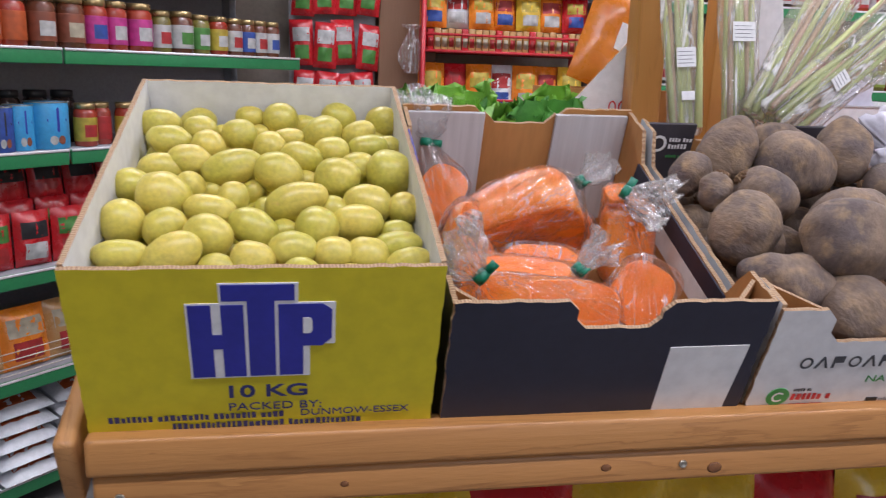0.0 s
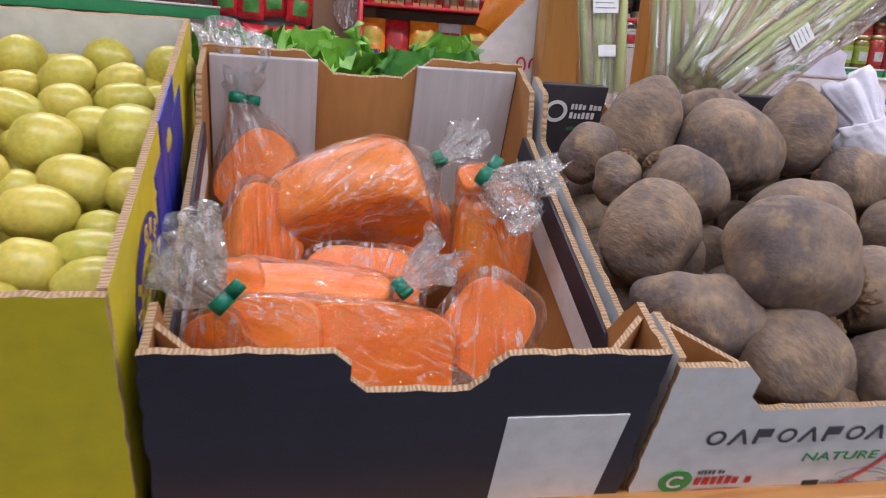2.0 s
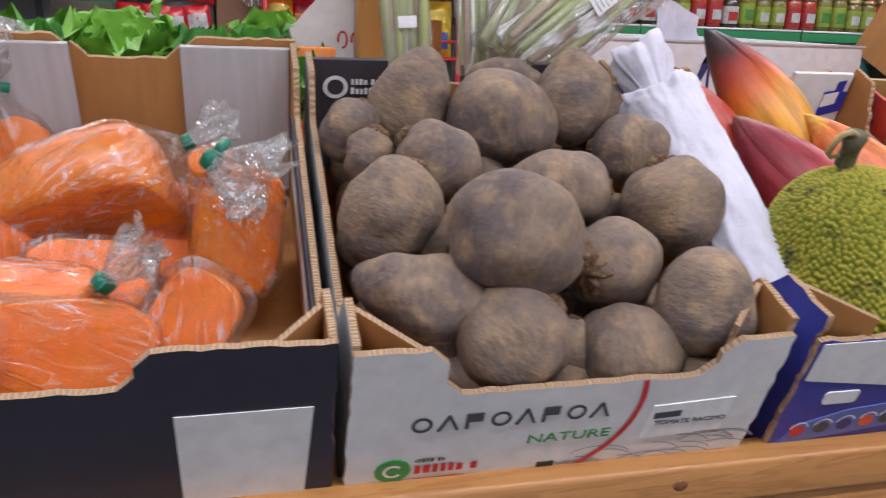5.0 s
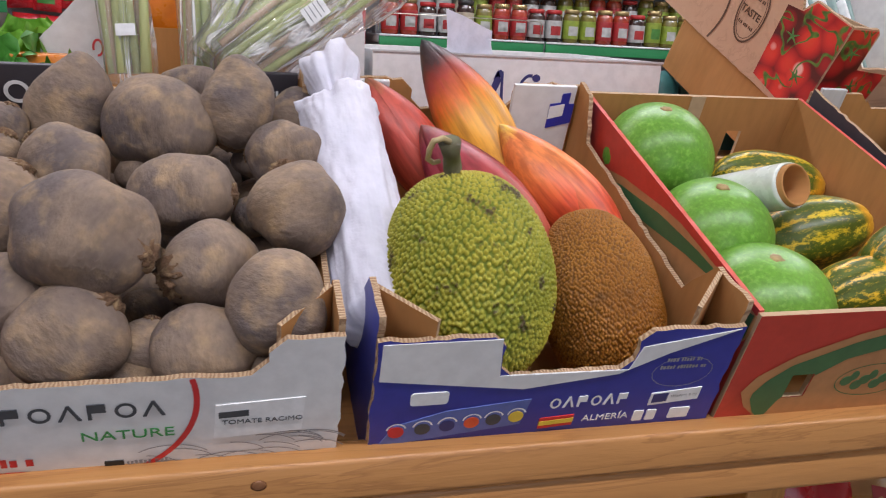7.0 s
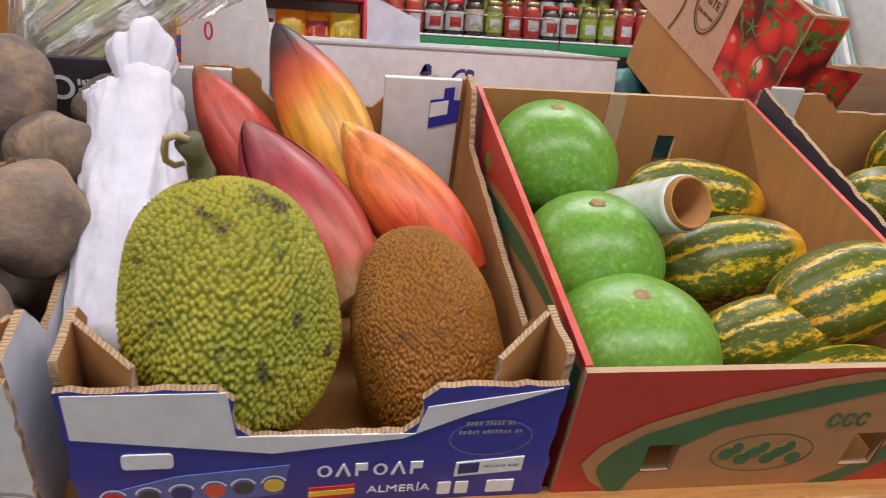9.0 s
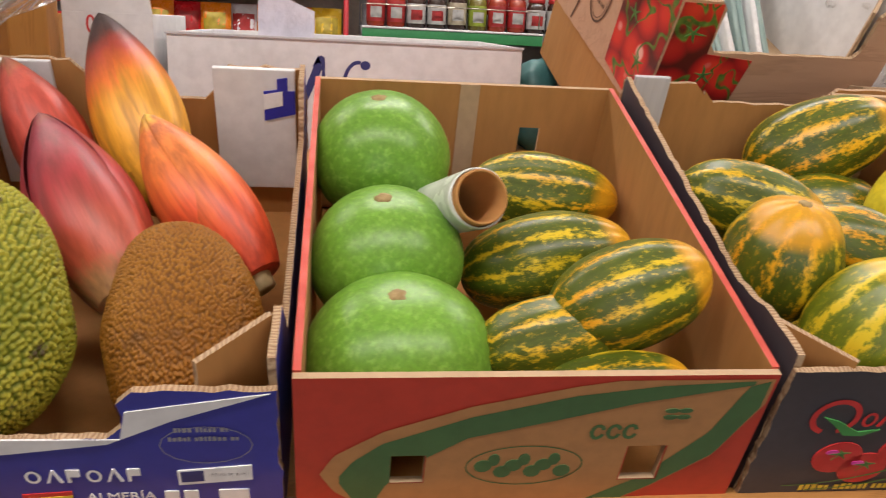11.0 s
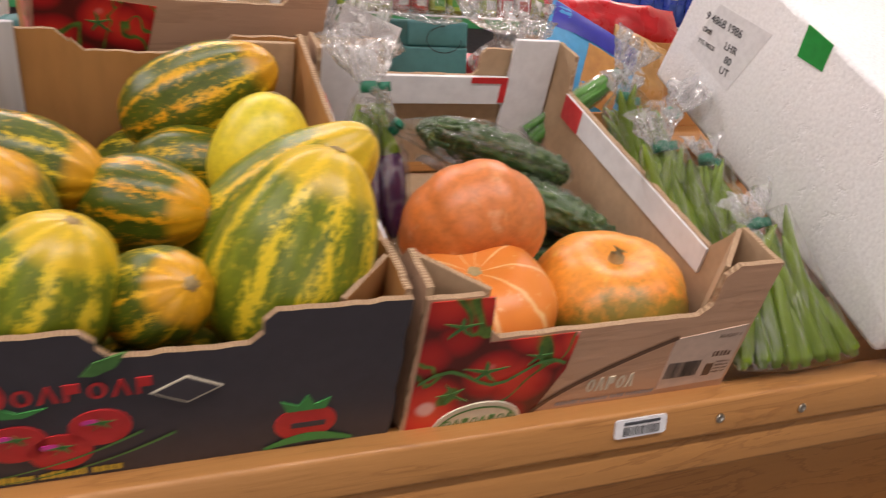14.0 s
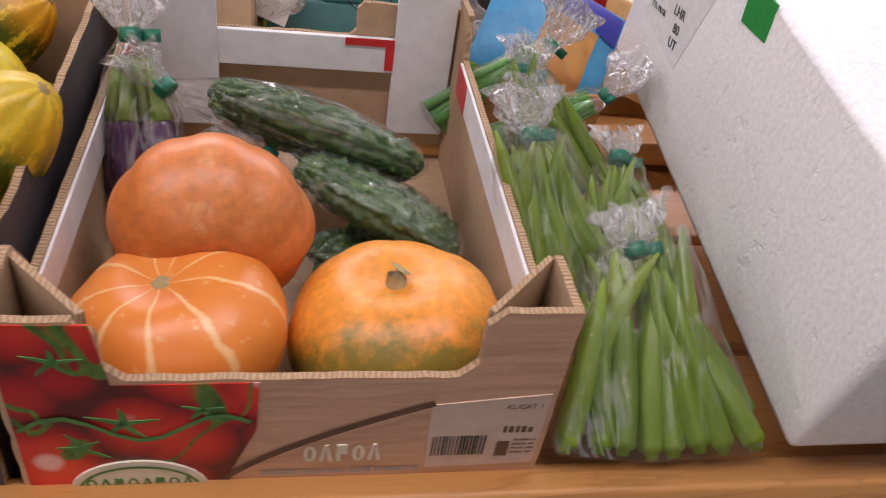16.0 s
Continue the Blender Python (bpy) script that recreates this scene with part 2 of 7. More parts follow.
def angle_of(nt):
    co = nt.nodes.new("ShaderNodeTexCoord")
    sp = nt.nodes.new("ShaderNodeSeparateXYZ")
    nt.links.new(co.outputs["Object"], sp.inputs[0])
    return calc(nt, "ARCTAN2", sp.outputs[1], sp.outputs[0]), sp


def striped(name, dark, stripe, patch, count=9, spec=0.5, width=0.37):
    """A ribbed gourd's skin: broken bright stripes from end to end on a dark ground."""
    mt, nt, bs = shader(name)
    ang, sp = angle_of(nt)
    wob, brk, tone, fleck = noise_node(nt, 20, 2), noise_node(nt, 120, 5, (1, 1, .30), .68), noise_node(nt, 9, 2), noise_node(nt, 300, 4, (1, 1, .5), .7)
    s = calc(nt, "ADD", calc(nt, "MULTIPLY", ang, count / (2 * math.pi)), calc(nt, "MULTIPLY", wob.outputs[0], 0.35))
    tri = calc(nt, "PINGPONG", s, 0.5)
    edge = calc(nt, "ADD", tri, calc(nt, "MULTIPLY", calc(nt, "SUBTRACT", brk.outputs[0], 0.5), 1.0))
    edge = calc(nt, "ADD", edge, calc(nt, "MULTIPLY", calc(nt, "SUBTRACT", fleck.outputs[0], 0.5), 1.25))
    mask = calc(nt, "MAXIMUM", ramp(nt, edge, [(width - .03, (0, 0, 0)), (width + .18, (1, 1, 1))]), calc(nt, "MULTIPLY", ramp(nt, brk.outputs[0], [(0.60, (0, 0, 0)), (0.70, (1, 1, 1))]), 0.55))
    mask = calc(nt, "MAXIMUM", mask, calc(nt, "MULTIPLY", ramp(nt, fleck.outputs[0], [(0.56, (0, 0, 0)), (0.66, (1, 1, 1))]), 0.6))
    yellow = mix(nt, ramp(nt, tone.outputs[0], [(0.42, (0, 0, 0)), (0.62, (1, 1, 1))]), stripe, patch)
    ground = mix(nt, ramp(nt, brk.outputs[0], [(0.4, (0, 0, 0)), (0.75, (.6, .6, .6))]), dark, tuple(x * 2.1 for x in dark))
    gen = nt.nodes.new("ShaderNodeSeparateXYZ")
    nt.links.new(nt.nodes.new("ShaderNodeTexCoord").outputs["Generated"], gen.inputs[0])
    ripe = ramp(nt, calc(nt, "ADD", gen.outputs[2], calc(nt, "MULTIPLY", tone.outputs[0], .25)), [(0.92, (0, 0, 0)), (1.12, (.75, .75, .75))])
    nt.links.new(mix(nt, ripe, mix(nt, mask, ground, yellow), patch), bs.inputs["Base Color"])
    bs.inputs["Roughness"].default_value = 0.36
    bs.inputs["Specular IOR Level"].default_value = spec
    bump(nt, bs, brk.outputs[0], 0.08)
    return mt


def spotted(name, base, lit, spots, scale=9, spot_scale=26, lo=0.60, hi=0.68, rough=0.42, relief=0.12, fine=160, spec=0.5, sub=0.0, stretch=None):
    """A skin of two tones with a third in patches."""
    mt, nt, bs = shader(name)
    a, b, c = noise_node(nt, scale, 3, stretch), noise_node(nt, spot_scale, 4), noise_node(nt, fine, 3, stretch)
    col = ramp(nt, a.outputs[0], [(0.35, base), (0.66, lit)])
    col = mix(nt, ramp(nt, b.outputs[0], [(lo, (0, 0, 0)), (hi, (1, 1, 1))]), col, spots)
    col = mix(nt, 1.0, col, ramp(nt, c.outputs[0], [(0.3, (.82, .82, .82)), (0.65, (1.08, 1.08, 1.08))]), "MULTIPLY")
    nt.links.new(col, bs.inputs["Base Color"])
    bs.inputs["Roughness"].default_value, bs.inputs["Specular IOR Level"].default_value = rough, spec
    if sub:
        bs.inputs["Subsurface Weight"].default_value = sub
        bs.inputs["Subsurface Radius"].default_value = (0.01, 0.006, 0.003)
        bs.inputs["Subsurface Scale"].default_value = 0.5
    bump(nt, bs, c.outputs[0], relief)
    return mt


KRAFT = plain("kraft board", (0.46, 0.22, 0.066), (0.40, 0.18, 0.050), 7, 0.85, 0.1, 90, (1, 1, 0.25))
KRAFT_LIGHT = plain("pale kraft board", (0.48, 0.33, 0.20), (0.43, 0.29, 0.17), 9, 0.85, 0.1, 90)
KRAFT_EDGE = flute("cut board edge", (0.45, 0.31, 0.185), (0.30, 0.18, 0.10), "X")
KRAFT_EDGE_Y = flute("cut side board edge", (0.45, 0.31, 0.185), (0.30, 0.18, 0.10), "Y")
WHITE_BOARD = plain("white coated board", (0.74, 0.74, 0.74), (0.66, 0.66, 0.67), 6, 0.6, 0.06, 60)
GREY_BOARD = plain("grey white board", (0.55, 0.54, 0.55), (0.48, 0.47, 0.48), 6, 0.7, 0.25, 140, (1, 1, 0.05))
YELLOW_BOARD = plain("yellow printed board", (0.66, 0.56, 0.012), (0.60, 0.51, 0.01), 7, 0.5, 0.05, 50)
NAVY_BOARD = plain("blue-black printed board", (0.014, 0.016, 0.034), (0.024, 0.026, 0.046), 8, 0.5, 0.06, 90)
SLATE_BOARD = plain("slate printed board", (0.040, 0.036, 0.045), (0.054, 0.048, 0.057), 8, 0.5, 0.06, 90)
BLUE_BOARD = plain("blue printed board", (0.035, 0.04, 0.32), (0.03, 0.035, 0.27), 8, 0.4, 0.06, 90)
RED_BOARD = plain("red printed board", (0.52, 0.045, 0.025), (0.46, 0.04, 0.02), 8, 0.5, 0.05, 90)
TAN_BOARD = plain("tan printed board", (0.46, 0.22, 0.08), (0.42, 0.20, 0.075), 8, 0.55, 0.05, 90)
GREEN_BOARD = plain("green printed ink", (0.05, 0.13, 0.045), (0.06, 0.15, 0.05), 8, 0.55, 0.05, 90)
TIMBER_PRINT = wood("printed pale timber", (0.66, 0.43, 0.285), (0.47, 0.285, 0.175), 0.8, 10, "X", 0.5)
TEAL_BOARD = plain("teal printed board", (0.045, 0.17, 0.17), (0.05, 0.19, 0.19), 8, 0.5, 0.05, 90)
INK_BLUE = plain("blue ink", (0.03, 0.035, 0.36), (0.025, 0.03, 0.30), 20, 0.45, 0)
INK_NAVY = plain("dark blue ink", (0.03, 0.035, 0.16), None, 20, 0.5, 0)
INK_GREY = plain("grey ink", (0.06, 0.065, 0.075), None, 20, 0.5, 0)
INK_PALE = plain("pale grey ink", (0.30, 0.30, 0.32), None, 20, 0.5, 0)
INK_GREEN = plain("green ink", (0.05, 0.30, 0.07), None, 20, 0.5, 0)
INK_LEAF = plain("leaf green ink", (0.10, 0.26, 0.06), (0.05, 0.17, 0.04), 40, 0.5, 0)
INK_RED = plain("red ink", (0.62, 0.035, 0.035), (0.52, 0.02, 0.02), 40, 0.45, 0)
INK_ORANGE = plain("orange red ink", (0.75, 0.12, 0.035), (0.62, 0.06, 0.02), 40, 0.45, 0)
INK_WHITE = plain("white ink", (0.82, 0.82, 0.82), (0.78, 0.78, 0.78), 20, 0.5, 0)
INK_YELLOW = plain("yellow ink", (0.75, 0.55, 0.05), None, 20, 0.5, 0)
INK_BROWN = plain("brown ink", (0.13, 0.065, 0.035), None, 20, 0.5, 0)
INK_CREAM = plain("cream ink", (0.72, 0.65, 0.50), None, 20, 0.5, 0)
INK_SKY = plain("sky blue ink", (0.05, 0.33, 0.60), (0.04, 0.28, 0.55), 20, 0.45, 0)
INK_BLACK = plain("black ink", (0.02, 0.02, 0.02), None, 20, 0.5, 0)
INK_PINK = plain("pink ink", (0.75, 0.06, 0.36), (0.68, 0.05, 0.32), 20, 0.4, 0)
PINE = wood("pine board", (0.60, 0.315, 0.105), (0.30, 0.115, 0.030), 1.0, 12, "X", 0.42)
PINE_Y = wood("pine side board", (0.58, 0.32, 0.12), (0.34, 0.15, 0.045), 1.0, 12, "Y", 0.45)
PINE_Z = wood("golden pine post", (0.66, 0.36, 0.10), (0.44, 0.20, 0.045), 1.0, 10, "Z", 0.4)
KNOT = plain("pine knot", (0.16, 0.06, 0.02), (0.24, 0.10, 0.035), 180, 0.5, 0.1)
STEEL = plain("zinc steel", (0.62, 0.58, 0.50), None, 40, 0.35, 0.05, 200, metal=1.0)
LID_GOLD = plain("gold lid", (0.55, 0.42, 0.20), None, 40, 0.3, 0, metal=0.8)
LID_DARK = plain("dark lid", (0.03, 0.03, 0.03), None, 40, 0.35, 0)
LID_RED = plain("red lid", (0.45, 0.03, 0.03), None, 40, 0.35, 0)
SHELF_GREY = plain("grey painted steel", (0.34, 0.35, 0.38), (0.30, 0.31, 0.34), 4, 0.5, 0.03)
STRIP_GREEN = plain("green price strip", (0.03, 0.24, 0.085), (0.025, 0.21, 0.075), 12, 0.4, 0.02)
PLASTER = plain("cream plaster", (0.52, 0.46, 0.39), (0.45, 0.39, 0.33), 1.5, 0.85, 0.2, 60)
CEILING = plain("ceiling tile", (0.72, 0.71, 0.68), (0.66, 0.65, 0.62), 2, 0.9, 0.2, 60)
FLOOR_TILE = plain("worn grey floor tile", (0.20, 0.19, 0.18), (0.15, 0.14, 0.135), 3, 0.45, 0.05, 60)
BROWN_PANEL = wood("brown veneer", (0.26, 0.14, 0.075), (0.17, 0.09, 0.05), 0.6, 6, "Z", 0.5)
RED_WIRE = plain("red painted wire", (0.55, 0.03, 0.04), None, 40, 0.35, 0)
POTATO = spotted("yellow green potato skin", (0.63, 0.51, 0.100), (0.48, 0.44, 0.065), (0.54, 0.38, 0.12), 12, 60, 0.64, 0.80, 0.34, 0.06, 220, sub=0.1)
BEET = spotted("earthy beetroot skin", (0.255, 0.180, 0.125), (0.125, 0.097, 0.090), (0.36, 0.245, 0.14), 14, 46, 0.50, 0.76, 0.74, 0.8, 130, 0.3, 0.0, (1, 1, 1.7))
BEET_CROWN = spotted("shaggy beetroot crown", (0.16, 0.09, 0.045), (0.10, 0.05, 0.025), (0.22, 0.14, 0.07), 90, 150, 0.5, 0.65, 0.95, 0.9, 300)
GOURD = spotted("pale green gourd skin", (0.135, 0.315, 0.032), (0.105, 0.265, 0.026), (0.20, 0.40, 0.06), 7, 170, 0.50, 0.70, 0.34, 0.05, 260, 0.4)
SCAR = plain("corky scar", (0.36, 0.25, 0.10), (0.24, 0.16, 0.06), 150, 0.8, 0.4)
MELON = striped("dark green and yellow striped skin", (0.058, 0.082, 0.006), (0.66, 0.47, 0.020), (0.74, 0.34, 0.012), 10, width=0.35)
MELON_PALE = striped("light green and yellow striped skin", (0.12, 0.155, 0.010), (0.70, 0.52, 0.025), (0.68, 0.44, 0.018), 9, width=0.29)
MELON_YELLOW = spotted("lemon yellow melon skin", (0.76, 0.58, 0.03), (0.58, 0.52, 0.035), (0.78, 0.60, 0.05), 10, 40, 0.6, 0.8, 0.36, 0.05)


def rayed(name, ground, lit, line, count):
    """A pumpkin skin with a few thin pale lines running down from the stalk."""
    mt, nt, bs = shader(name)
    ang, sp = angle_of(nt)
    wob, tone, fine = noise_node(nt, 20, 3), noise_node(nt, 11, 3), noise_node(nt, 110, 4)
    s = calc(nt, "PINGPONG", calc(nt, "ADD", calc(nt, "MULTIPLY", ang, count / (2 * math.pi)), calc(nt, "MULTIPLY", wob.outputs[0], 0.5)), 0.5)
    mask = ramp(nt, calc(nt, "ADD", s, calc(nt, "MULTIPLY", calc(nt, "SUBTRACT", fine.outputs[0], .5), .12)), [(0.0, (1, 1, 1)), (0.045, (.7, .7, .7)), (0.075, (0, 0, 0))])
    c = mix(nt, calc(nt, "MULTIPLY", mask, 0.75), ramp(nt, tone.outputs[0], [(.35, ground), (.66, lit)]), line)
    c = mix(nt, ramp(nt, fine.outputs[0], [(.62, (0, 0, 0)), (.70, (.45, .45, .45))]), c, line)
    nt.links.new(c, bs.inputs["Base Color"])
    bs.inputs["Roughness"].default_value = 0.36
    bump(nt, bs, fine.outputs[0], 0.08)
    return mt


PUMPKIN_A = rayed("orange pumpkin skin with pale lines", (0.78, 0.26, 0.045), (0.72, 0.21, 0.035), (0.86, 0.60, 0.30), 9)
PUMPKIN_B = spotted("salmon pumpkin skin", (0.66, 0.22, 0.07), (0.58, 0.16, 0.03), (0.70, 0.32, 0.14), 8, 60, 0.60, 0.75, 0.38, 0.08, 150)
PUMPKIN_C = spotted("orange pumpkin skin with green patches", (0.80, 0.33, 0.045), (0.74, 0.26, 0.03), (0.70, 0.40, 0.08), 10, 60, 0.60, 0.75, 0.4, 0.08, 150)
nt_c = PUMPKIN_C.node_tree
sp_c = angle_of(nt_c)[1]
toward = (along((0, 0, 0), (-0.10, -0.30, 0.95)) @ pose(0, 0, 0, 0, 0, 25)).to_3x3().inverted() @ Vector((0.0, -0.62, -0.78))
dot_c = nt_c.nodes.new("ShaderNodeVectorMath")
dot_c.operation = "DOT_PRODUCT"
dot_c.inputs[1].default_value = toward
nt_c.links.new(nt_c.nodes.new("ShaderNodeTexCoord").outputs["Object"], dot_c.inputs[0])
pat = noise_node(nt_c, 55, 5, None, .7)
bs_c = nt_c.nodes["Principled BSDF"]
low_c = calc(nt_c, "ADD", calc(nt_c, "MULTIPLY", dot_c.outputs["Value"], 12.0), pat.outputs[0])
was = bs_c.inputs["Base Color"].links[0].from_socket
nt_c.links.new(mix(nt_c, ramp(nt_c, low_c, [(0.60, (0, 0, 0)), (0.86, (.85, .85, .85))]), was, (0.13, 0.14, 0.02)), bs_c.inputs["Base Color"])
STALK = plain("dry stalk", (0.52, 0.40, 0.20), (0.34, 0.26, 0.12), 120, 0.8, 0.5)
STALK_GREEN = plain("green stalk", (0.10, 0.105, 0.035), (0.075, 0.06, 0.03), 60, 0.7, 0.4)
ORANGE_FLESH = plain("bright orange pumpkin flesh", (1.0, 0.26, 0.001), (0.97, 0.20, 0.001), 30, 0.45, 0.15, 120)
RIND = plain("orange rind", (0.95, 0.29, 0.008), (0.88, 0.22, 0.005), 30, 0.4, 0.1)
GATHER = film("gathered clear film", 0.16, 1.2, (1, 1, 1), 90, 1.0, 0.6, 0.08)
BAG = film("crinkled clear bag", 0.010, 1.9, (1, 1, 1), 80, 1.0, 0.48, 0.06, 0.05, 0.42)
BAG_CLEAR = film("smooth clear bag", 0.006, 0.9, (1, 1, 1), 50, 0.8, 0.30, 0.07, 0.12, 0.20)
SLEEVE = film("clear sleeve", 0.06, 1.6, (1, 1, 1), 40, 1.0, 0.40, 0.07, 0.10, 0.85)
TIE = plain("green tape", (0.0, 0.16, 0.09), (0.0, 0.13, 0.07), 30, 0.35, 0)
LEAF_BRIGHT = plain("bright lettuce leaf", (0.22, 0.48, 0.04), (0.14, 0.36, 0.03), 25, 0.5, 0.3)
LEAF_DARK = plain("deep green leaf", (0.10, 0.34, 0.04), (0.06, 0.24, 0.03), 25, 0.5, 0.3)
GRASS_PALE = plain("pale green stem", (0.66, 0.68, 0.34), (0.44, 0.52, 0.18), 20, 0.5, 0.1, 90, (1, 1, .1))
GRASS_DRY = plain("dry straw stem", (0.64, 0.48, 0.32), (0.46, 0.31, 0.20), 20, 0.6, 0.2, 90, (1, 1, .1))
OKRA = plain("green okra skin", (0.18, 0.27, 0.006), (0.10, 0.175, 0.005), 18, 0.5, 0.1, 90, (1, 1, .2))
BITTER = spotted("dark green warty gourd skin", (0.028, 0.070, 0.016), (0.04, 0.10, 0.02), (0.11, 0.18, 0.04), 30, 90, 0.55, 0.7, 0.4, 0.4)
EGGPLANT = plain("purple eggplant skin", (0.05, 0.012, 0.055), (0.08, 0.02, 0.07), 20, 0.25, 0)
TISSUE = plain("white tissue", (0.68, 0.66, 0.74), (0.60, 0.59, 0.68), 14, 0.85, 0.9, 60)
FOAM = plain("dirty white foam", (0.92, 0.925, 0.93), (0.87, 0.87, 0.87), 5, 0.36, 0.2, 260)
ntf = FOAM.node_tree
bead = ntf.nodes.new("ShaderNodeTexVoronoi")
bead.inputs["Scale"].default_value = 210
ntf.links.new(ntf.nodes.new("ShaderNodeTexCoord").outputs["Object"], bead.inputs["Vector"])
dents = noise_node(ntf, 48, 4, None, .65)
hit = ramp(ntf, dents.outputs[0], [(0.60, (0, 0, 0)), (0.68, (1, 1, 1))])
bump(ntf, ntf.nodes["Principled BSDF"], calc(ntf, "SUBTRACT", calc(ntf, "MULTIPLY", bead.outputs[0], -.3), calc(ntf, "MULTIPLY", hit, 5.5)), 0.24, 0.004)
PAPER = plain("white paper label", (0.80, 0.80, 0.80), (0.76, 0.76, 0.77), 8, 0.6, 0.03)
TUBE_SKIN = plain("pale plastic sheeting", (0.70, 0.73, 0.68), (0.62, 0.66, 0.59), 15, 0.25, 0.1)

# ---- the shop's shell ----
def structure(name, g, mat, label, category):
    return tagged(part(name, g, mat, smooth=False), label, category, kind="structure")


X0, X1, YB, YF, ZC = -2.6, 3.85, 3.30, -2.60, 2.75
structure("floor", slab(X0, X1, YF - 1.5, YB, -0.1, 0), FLOOR_TILE, "worn grey tiled shop floor", "floor")
structure("ceiling", slab(X0, X1, YF, YB, ZC, ZC + 0.1), CEILING, "off-white ceiling over the shop", "ceiling")
structure("wall_north", slab(X0, X1, YB, YB + 0.15, 0, ZC), PLASTER, "cream plaster wall behind the shelves", "wall")
structure("wall_east", slab(X1, X1 + 0.15, YF, YB, 0, ZC), PLASTER, "plain cream plaster side wall", "wall")
structure("wall_west", slab(X0 - 0.15, X0, YF, YB, 0, ZC), PLASTER, "plain cream plaster side wall", "wall")
structure("wall_south", join(slab(X0, -0.05, YF - .15, YF, 0, ZC), slab(2.05, X1, YF - .15, YF, 0, ZC), slab(-0.05, 2.05, YF - .15, YF, 2.35, ZC)), PLASTER,
          "plaster wall round the wide open shop door", "wall")
structure("column", slab(0.30, 0.52, 3.02, 3.25, 0, ZC, 0.006), BROWN_PANEL, "brown wood-clad column beside the shelves", "column")
for lx, ly in TUBES:
    lamp = thing("ceiling_light", pose(lx, ly, 2.62), "slim white ceiling tube light, lit", "light", "ceiling tubes")
    part("housing", slab(-.62, .62, -.07, .07, 0.0, .13, .01), CEILING, lamp)

# ---- the sloping display rack ----
SAG = pose(0, 0, -0.002, 0, 0.43, 0)  # the rack dips a little towards its far end


def dip(x):
    return 0.002 + 0.0075 * x


rack = thing("display_rack", pose(0, 0, 0), "pine produce rack with a sloping deck and front rail", "rack")
part("front_rail", moved(slab(-0.188, 2.75, 0.648, 0.680, 0.898, 0.933, 0.004), SAG), PINE, rack, "varnished pine rail, dented and scuffed")
part("lower_rail", moved(slab(-0.184, 2.75, 0.653, 0.690, 0.862, 0.8965, 0.004), SAG), PINE, rack)
part("end_board", moved(slab(-0.018, 0.0, -0.028, 0.46, -0.03, 0.045, 0.005), S @ pose(-0.189, 0.012, -0.012)), PINE_Y, rack, "pine end board with a blunt chamfered nose")
part("deck_board", moved(slab(-0.19, 2.75, 0.0, 0.135, -0.022, -0.002, .002), SAG @ S), PINE, rack)
part("deck_board", moved(slab(-0.19, 2.75, 0.15, 0.285, -0.022, -0.002, .002), SAG @ S), PINE, rack)
part("deck_board", moved(slab(-0.19, 2.75, 0.30, 0.435, -0.022, -0.002, .002), SAG @ S), PINE, rack)
for px in (-0.165, 1.15, 2.6):
    part("leg", slab(px, px + 0.045, 0.69, 0.735, 0, 0.86, .003), PINE_Z, rack)
    part("leg", slab(px, px + 0.045, 1.06, 1.105, 0, 1.02, .003), PINE_Z, rack)
part("lower_shelf", slab(-0.19, 2.75, 0.70, 1.12, 0.52, 0.545, .003), PINE, rack)
part("lower_front_board", slab(1.30, 2.75, 0.800, 0.823, 0.545, 0.800, .003), PINE, rack, "darkened pine board below the rail")
part("bottom_shelf", slab(-0.19, 2.75, 0.70, 1.12, 0.16, 0.185, .003), PINE, rack)
part("back_tier", slab(-0.19, 2.75, 1.06, 1.72, 1.035, 1.06, .003), PINE, rack, "level pine shelf behind the sloping deck")
for px in (-0.12, 1.2, 2.6):
    part("leg", slab(px, px + 0.045, 1.66, 1.705, 0, 1.035, .003), PINE_Z, rack)
post = thing("wooden_post", pose(0.548, 1.20, 1.06), "square golden pine post standing behind the produce", "post")
part("shaft", slab(-0.024, 0.024, -0.012, 0.032, 0, 1.69, .003), PINE_Z, post)
post2 = copy_thing(post, pose(0.722, 1.275, 1.06))


def screw(x, z):
    g = lathe([(0.0008, 0), (0.0045, 0.0), (0.0042, 0.0012), (0.0026, 0.0016), (0.0022, 0.0008), (0.0004, 0.0007)], 14)
    return part("screw", moved(g, along((x, 0.6475 if z > 0.89 else 0.6525, z - dip(x)), (0, -1, 0))), STEEL, rack, "brass-coloured cross-head screw")


for x, z in ((-0.155, 0.876), (0.375, 0.880), (1.52, 0.909), (1.993, 0.915), (2.086, 0.912)):
    screw(x, z)
for x, z, r, y in ((0.294, 0.880, 0.004, 0.6528), (0.41, 0.874, 0.006, 0.6528), (0.689, 0.918, 0.0045, 0.6478), (1.33, 0.915, 0.005, 0.6478), (0.04, 0.878, 0.003, 0.6528)):
    g = lathe([(0.0005, 0), (r, 0.0), (r * .7, 0.0005), (0.0005, 0.0006)], 14)
    part("knot", moved(g, along((x, y, z - dip(x)), (0, -1, 0)) @ Matrix.Diagonal((1.35, 1, 1, 1))), KNOT, rack)
tag = thing("price_label", pose(1.910, 0.647, 0.903), "small white price label with a barcode on the rail", "label")
print_on(tag, "paper", round_rect(-0.025, -0.008, 0.025, 0.009, 0.003), PAPER, 0.0012)
for i in range(13):
    w = random.uniform(0.0006, 0.0018)
    print_on(tag, "bar", [(-.017 + i * .0028, -.006), (-.017 + i * .0028 + w, -.006), (-.017 + i * .0028 + w, .002), (-.017 + i * .0028, .002)], INK_BLACK, 0.0018)
